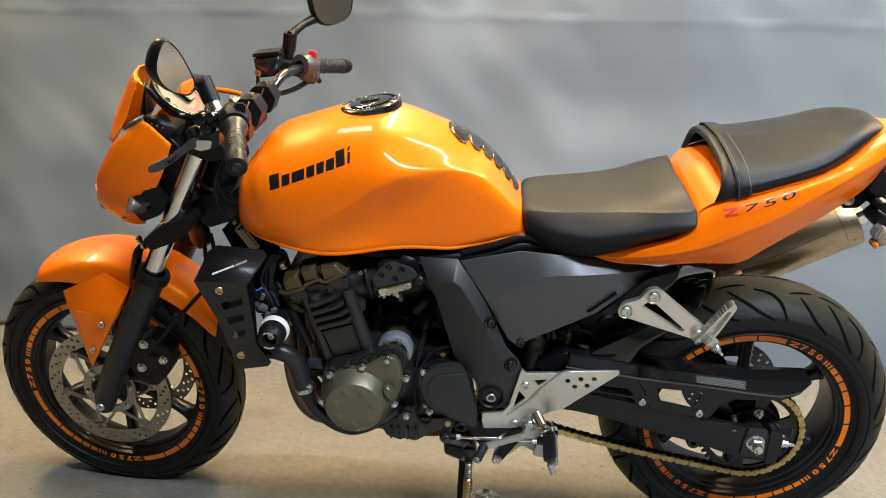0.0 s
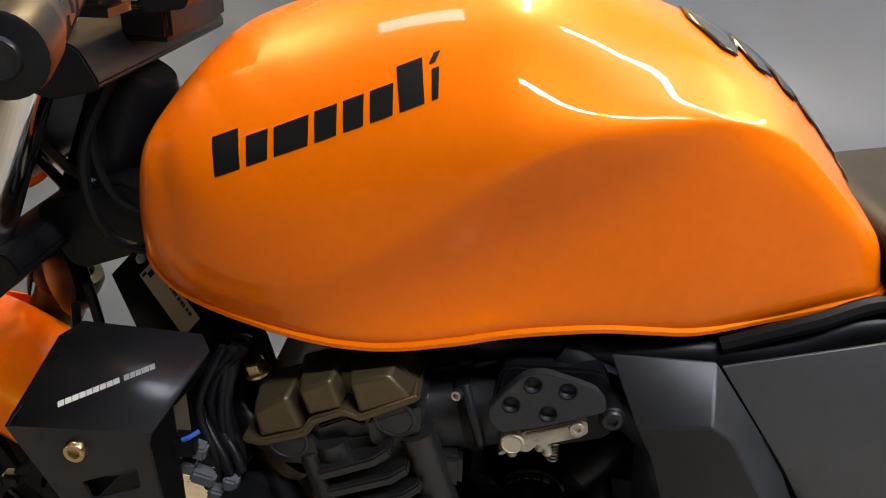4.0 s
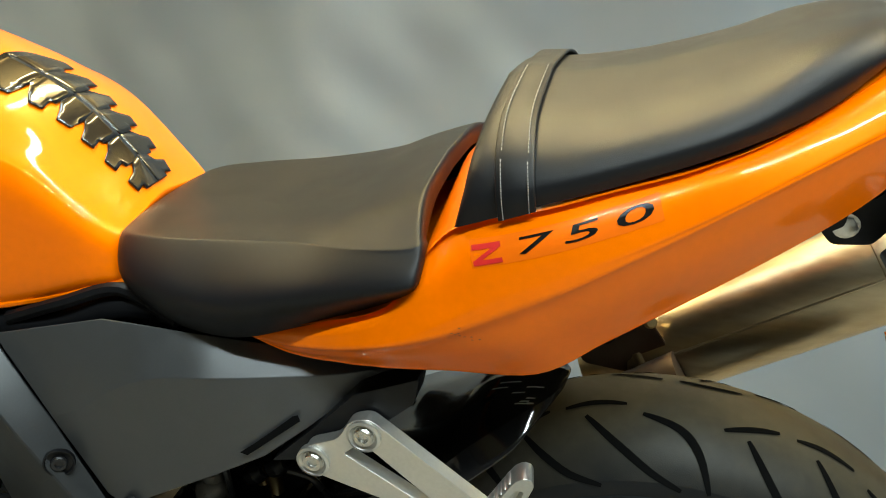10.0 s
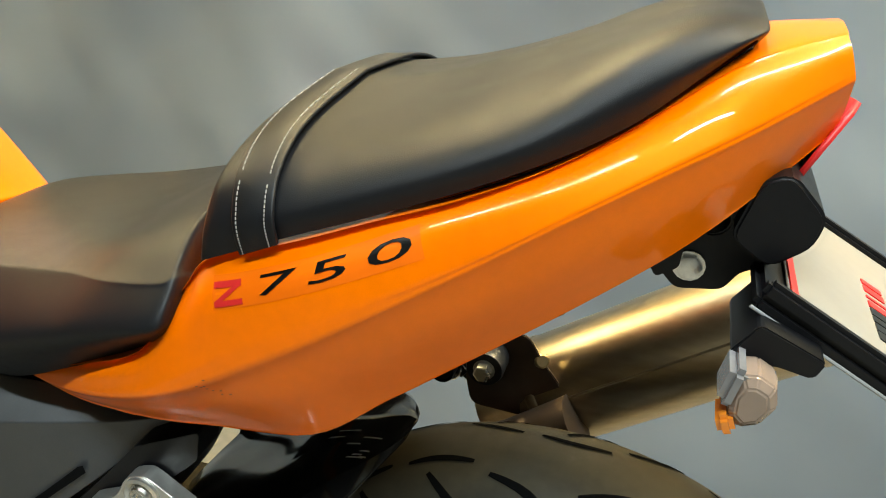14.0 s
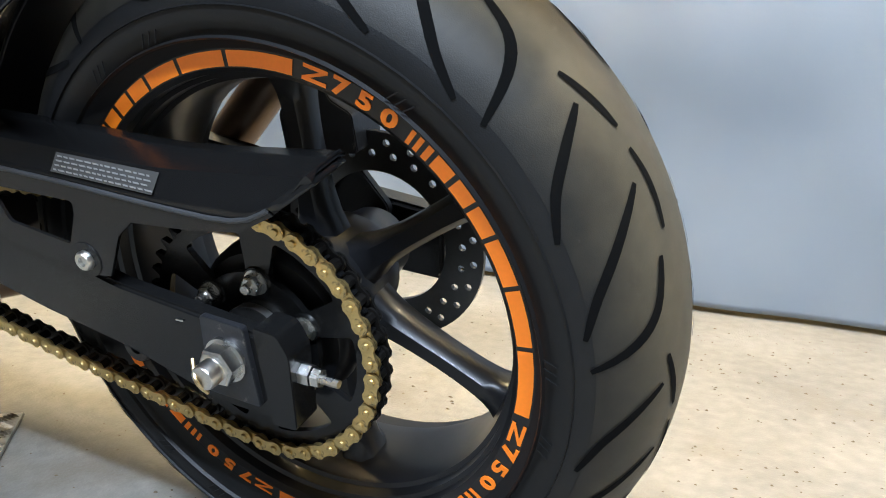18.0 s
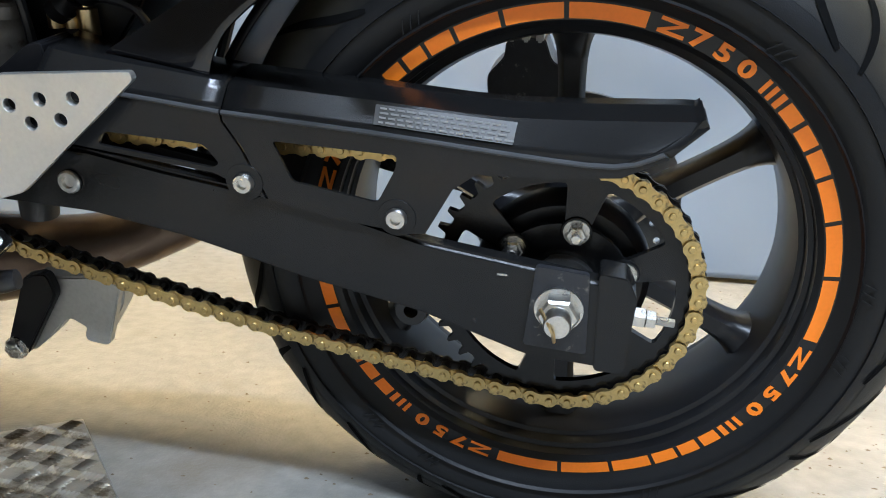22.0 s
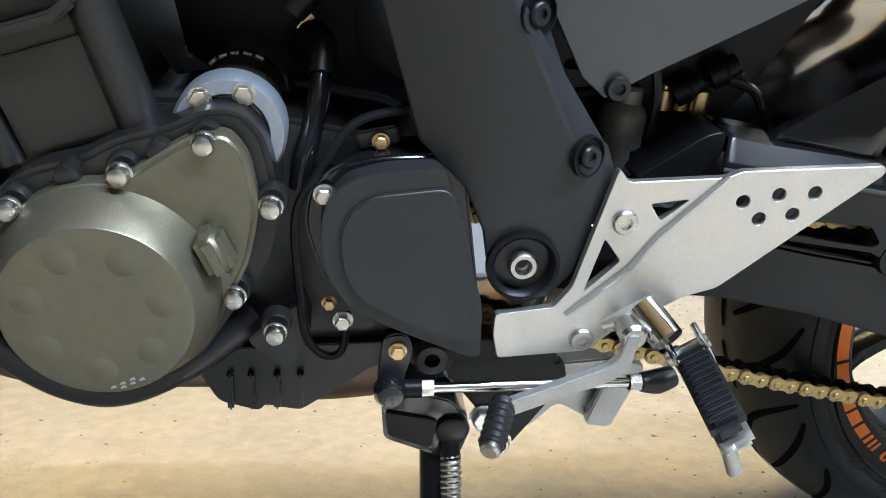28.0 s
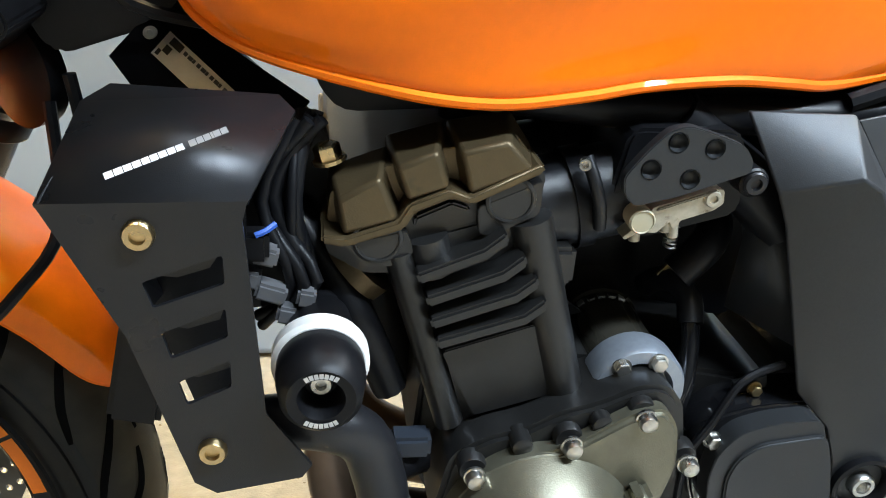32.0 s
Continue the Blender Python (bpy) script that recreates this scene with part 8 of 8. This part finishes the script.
for s, a, b in ((-1, V((-0.281, -0.390, 0.981)), V((-0.318, -0.272, 1.001))), (1, V((-0.252, 0.372, 0.968)), V((-0.300, 0.262, 0.990)))):
    ax = (b - a).normalized()
    L_ = (b - a).length
    g = part("grip", lathe([(0, 0.004), (0.0165, 0.004), (0.0175, 0.010), (0.0165, 0.016), (0.0168, L_ * 0.5), (0.0162, L_ * 0.82), (0.0215, L_ * 0.88), (0.0225, L_ * 0.97), (0.020, L_), (0.012, L_)], a, ax, 28), HOSE, bar, "black ribbed rubber grip")
    part("bar_end", lathe([(0, -0.022), (0.0148, -0.022), (0.0168, -0.0205), (0.0178, -0.016), (0.0182, 0.004), (0, 0.004)], a, ax, 26), BLACK, bar)
    part("bar_end_screw", lathe([(0.0085, -0.0222), (0.0075, -0.0240), (0.0040, -0.0226), (0, -0.0226)], a, ax, 12), DARKBOLT, bar)
    for k in range(7):
        f = 0.16 + 0.088 * k
        for q in range(4):
            a0 = 1.571 * q + 0.5 * (k % 2)
            bm = lathe([(0.0165, L_ * f - 0.0014), (0.0176, L_ * f), (0.0165, L_ * f + 0.0014)], a, ax, 6, False, a0, a0 + 1.2)
            part("grip_rib", bm, HOSE, g)
    sw = part("switch_box", lathe([(0.012, -0.020), (0.025, -0.018), (0.029, -0.008), (0.029, 0.018), (0.025, 0.026), (0.012, 0.028)], b + ax * 0.022, ax, 24), PANEL if s > 0 else BLACK, bar, "switch housing on the bar")
    part("switch_block", box(*(b + ax * 0.024 + V((0.008, 0, -0.020))), 0.040, 0.044, 0.036, 0.008, 3), PANEL if s > 0 else BLACK, sw)
    part("switch_button", box(*(b + ax * 0.018 + V((0.012, 0, 0.026))), 0.020, 0.014, 0.018, 0.003), RED if s > 0 else BLACK, sw, "red kill switch" if s > 0 else "")
    if s < 0:
        for dx, dz, r in ((-0.058, 0.006, 0.013), (-0.050, -0.012, 0.011), (-0.038, 0.010, 0.010)):
            part("switch_knob", lathe([(r * 0.6, -0.016), (r, -0.012), (r, 0.006), (r * 0.8, 0.010), (r * 0.4, 0.011), (0, 0.010)], b + ax * 0.014 + V((dx, 0, dz)), (-0.2, -1, 0.15), 18), GLOSS, sw)
        part("switch_arm", box(*(b + ax * 0.020 + V((-0.032, 0, -0.002))), 0.046, 0.020, 0.016, 0.004, 2), BLACK, sw)
    else:
        for dx, dz in ((-0.018, 0.010), (-0.016, -0.014)):
            socket_bolt("switch_screw", b + ax * 0.016 + V((dx - 0.012, -0.02, dz)), sw, 0.006, 0.006, DARKBOLT)
        part("starter_button", lathe([(0.006, 0), (0.006, 0.006), (0, 0.007)], b + ax * 0.01 + V((0.022, -0.01, -0.030)), (0.3, -1, 0), 12), BLACK, sw)
        part("throttle_cable", tube([b + V((0.01, 0.01, -0.02)), V((-0.33, 0.20, 0.950)), V((-0.40, 0.14, 0.935)), V((-0.44, 0.06, 0.90))], 0.006, 8), BLACK, bar)
    if s < 0:
        perch = part("lever_perch", prism(rounded([(-0.408, 0.966), (-0.392, 0.980), (-0.362, 0.984), (-0.350, 0.990), (-0.352, 0.962), (-0.372, 0.950), (-0.392, 0.950)], 0.006), -0.262, -0.232, 0.005, 3), DARKBOLT, bar, "dark lever perch")
        part("perch_face", prism(rounded([(-0.404, 0.960), (-0.388, 0.973), (-0.362, 0.973), (-0.366, 0.958), (-0.385, 0.953)], 0.004), -0.268, -0.258, 0.003), CHROME, perch)
        part("perch_screw", lathe([(0.010, -0.01), (0.010, 0.004), (0.007, 0.007), (0, 0.007)], (-0.398, -0.262, 0.985), (-0.3, -1, 0), 14), BLACK, perch)
        bm = prism(rounded([(-0.386, 0.975), (-0.396, 0.978), (-0.410, 0.966), (-0.428, 0.954), (-0.440, 0.950), (-0.449, 0.947), (-0.448, 0.936), (-0.436, 0.934), (-0.420, 0.943), (-0.402, 0.956), (-0.384, 0.962)], 0.003), -0.006, 0.006, 0.003, 2, )
        for v in bm.verts:
            f = (v.co.x + 0.385) / -0.064
            v.co.y += -0.255 - 0.085 * max(0, min(1.1, f))
        lever = part("clutch_lever", bm, COVER, bar, "dark grey slotted clutch lever")
        part("lever_slot", tube([(-0.414, -0.302, 0.957), (-0.424, -0.316, 0.949)], 0.0042, 8, 1, True, False), BLACK, lever)
    else:
        pv_ = b + ax * 0.062 + V((-0.040, 0, 0.004))
        part("lever_perch", tube([b + ax * 0.072, pv_], 0.012, 12, 1, True, False), BLACK, bar)
        tip = a + V((-0.085, -0.012, -0.020))
        part("brake_lever", tube([pv_, pv_.lerp(tip, 0.3) + V((-0.022, 0, -0.002)), pv_.lerp(tip, 0.7) + V((-0.016, 0, -0.002)), tip], 0.006, 10, 5, radii=[0.009, 0.008, 0.007, 0.0065, 0.006, 0.0075]), PANEL, bar, "dark grey lever")
    # mirror: stem, knuckle, housing, glass
    if s < 0:
        foot, knee, ctr, nx = V((-0.360, -0.232, 1.012)), V((-0.388, -0.215, 1.064)), V((-0.395, -0.335, 1.105)), V((0.909, -0.404, -0.101)).normalized()
        shp = [(-0.008, 0.054), (0.016, 0.034), (0.037, 0.003), (0.051, -0.024), (0.050, -0.038), (0.034, -0.043), (0.000, -0.030), (-0.024, -0.008), (-0.032, 0.014), (-0.024, 0.040)]
    else:
        foot, knee, ctr, nx = V((-0.350, 0.235, 1.010)), V((-0.342, 0.240, 1.062)), V((-0.266, 0.345, 1.118)), V((0.80, -0.58, 0.12)).normalized()
        shp = [(-0.062, 0.010), (-0.052, -0.026), (-0.022, -0.045), (0.040, -0.036), (0.062, -0.004), (0.062, 0.040), (0.030, 0.054), (-0.030, 0.052), (-0.056, 0.036)]
    ux = V((0, 0, 1)).cross(nx).normalized()
    wx = nx.cross(ux)
    edge = ctr + ux * (0.045 if s < 0 else -0.050) - wx * 0.028 - nx * 0.012
    part("mirror_base", tube([foot, foot.lerp(knee, 0.5)], 0.0125, 16, 1, True, False), BOLT if s < 0 else BLACK, bar)
    part("mirror_stem", tube([foot.lerp(knee, 0.35), knee + V((0, 0, 0.004))], 0.0155, 16, 1, True, False), BLACK, bar)
    part("mirror_arm", tube([knee, knee.lerp(edge, 0.5) + V((0, 0, 0.004)), edge], 0.010, 12, 4, radii=[0.011, 0.009, 0.012]), BLACK, bar)
    line = spline([(x, z, 0) for x, z in shp], 4, True)
    m_ = len(line)
    bm = bmesh.new()
    rings = []
    for k, dd in ((0.97, 0.001), (1.0, 0.004), (1.05, 0.001), (1.03, -0.012), (0.85, -0.026), (0.45, -0.034)):
        rings.append([bm.verts.new(ctr + ux * (p.x * k) + wx * (p.y * k) + nx * dd) for p in line])
    for r0, r1 in zip(rings, rings[1:]):
        for i in range(m_):
            bm.faces.new((r0[i - 1], r0[i], r1[i], r1[i - 1]))
    bm.faces.new(rings[-1])
    bmesh.ops.recalc_face_normals(bm, faces=bm.faces)
    mir = part("mirror_housing", bm, BLACK, bar, "black mirror housing", 50)
    part("mirror_glass", flat([(p.x * 0.965, p.y * 0.965) for p in line], ctr + nx * 0.002, ux, wx), MIRROR, mir, "mirror glass")
# brake fluid reservoir on the right bar
res = part("master_cylinder", box(-0.380, 0.200, 1.005, 0.060, 0.052, 0.048, 0.006, 3, Euler((0, radians(-8), 0)).to_matrix().to_4x4()), GLOSS, bar, "square black brake fluid reservoir")
part("reservoir_lid", box(-0.383, 0.200, 1.031, 0.064, 0.056, 0.008, 0.003, 2, Euler((0, radians(-8), 0)).to_matrix().to_4x4()), BLACK, res)
part("reservoir_pin", tube([(-0.405, 0.18, 0.985), (-0.410, 0.18, 0.930)], 0.004, 8, 1, True, False), BLACK, res)
hex_bolt("reservoir_screw", (-0.402, 0.172, 0.990), res, 0.006, 0.005, BRASS)

# ---- loose plate under the side stand ----
cx, cy, ang = 0.135, -0.277, radians(-48.5)
cp = box(0, 0, 0.004, 0.40, 0.40, 0.006, 0.0012, 1)
bits = [cp]
pat = bmesh.new()
for i in range(-7, 7):
    for j in range(-7, 7):
        x, y = (i + 0.5) * 0.0282, (j + 0.5) * 0.0282
        d = 1 if (i + j) % 2 else -1
        for b_ in range(5):
            o = (b_ - 2) * 0.0052
            e = [(-0.0105, 0, 0), (0.0105, 0, 0), (-0.006, 0, 0.0024), (0.006, 0, 0.0024), (-0.006, 0.0022, 0), (0.006, 0.0022, 0), (-0.006, -0.0022, 0), (0.006, -0.0022, 0)]
            vs = [pat.verts.new((x + (a * 0.707 - (b + o) * 0.707 * d), y + (a * 0.707 * d + (b + o) * 0.707), 0.0068 + c)) for a, b, c in e]
            for f in ((4, 2, 3, 5), (2, 6, 7, 3), (0, 2, 4), (0, 6, 2), (1, 5, 3), (1, 3, 7)):
                pat.faces.new([vs[q] for q in f])
bmesh.ops.recalc_face_normals(pat, faces=pat.faces)
bits.append(pat)
tread_plate = new("checker_plate", mesh_of("checker_plate", join(*bits), CHECKER))
tread_plate.matrix_world = pose(cx, cy, 0, 0, 0, -48.5)
tagged(tread_plate, "worn metal checker plate on the concrete floor", "metal plate")
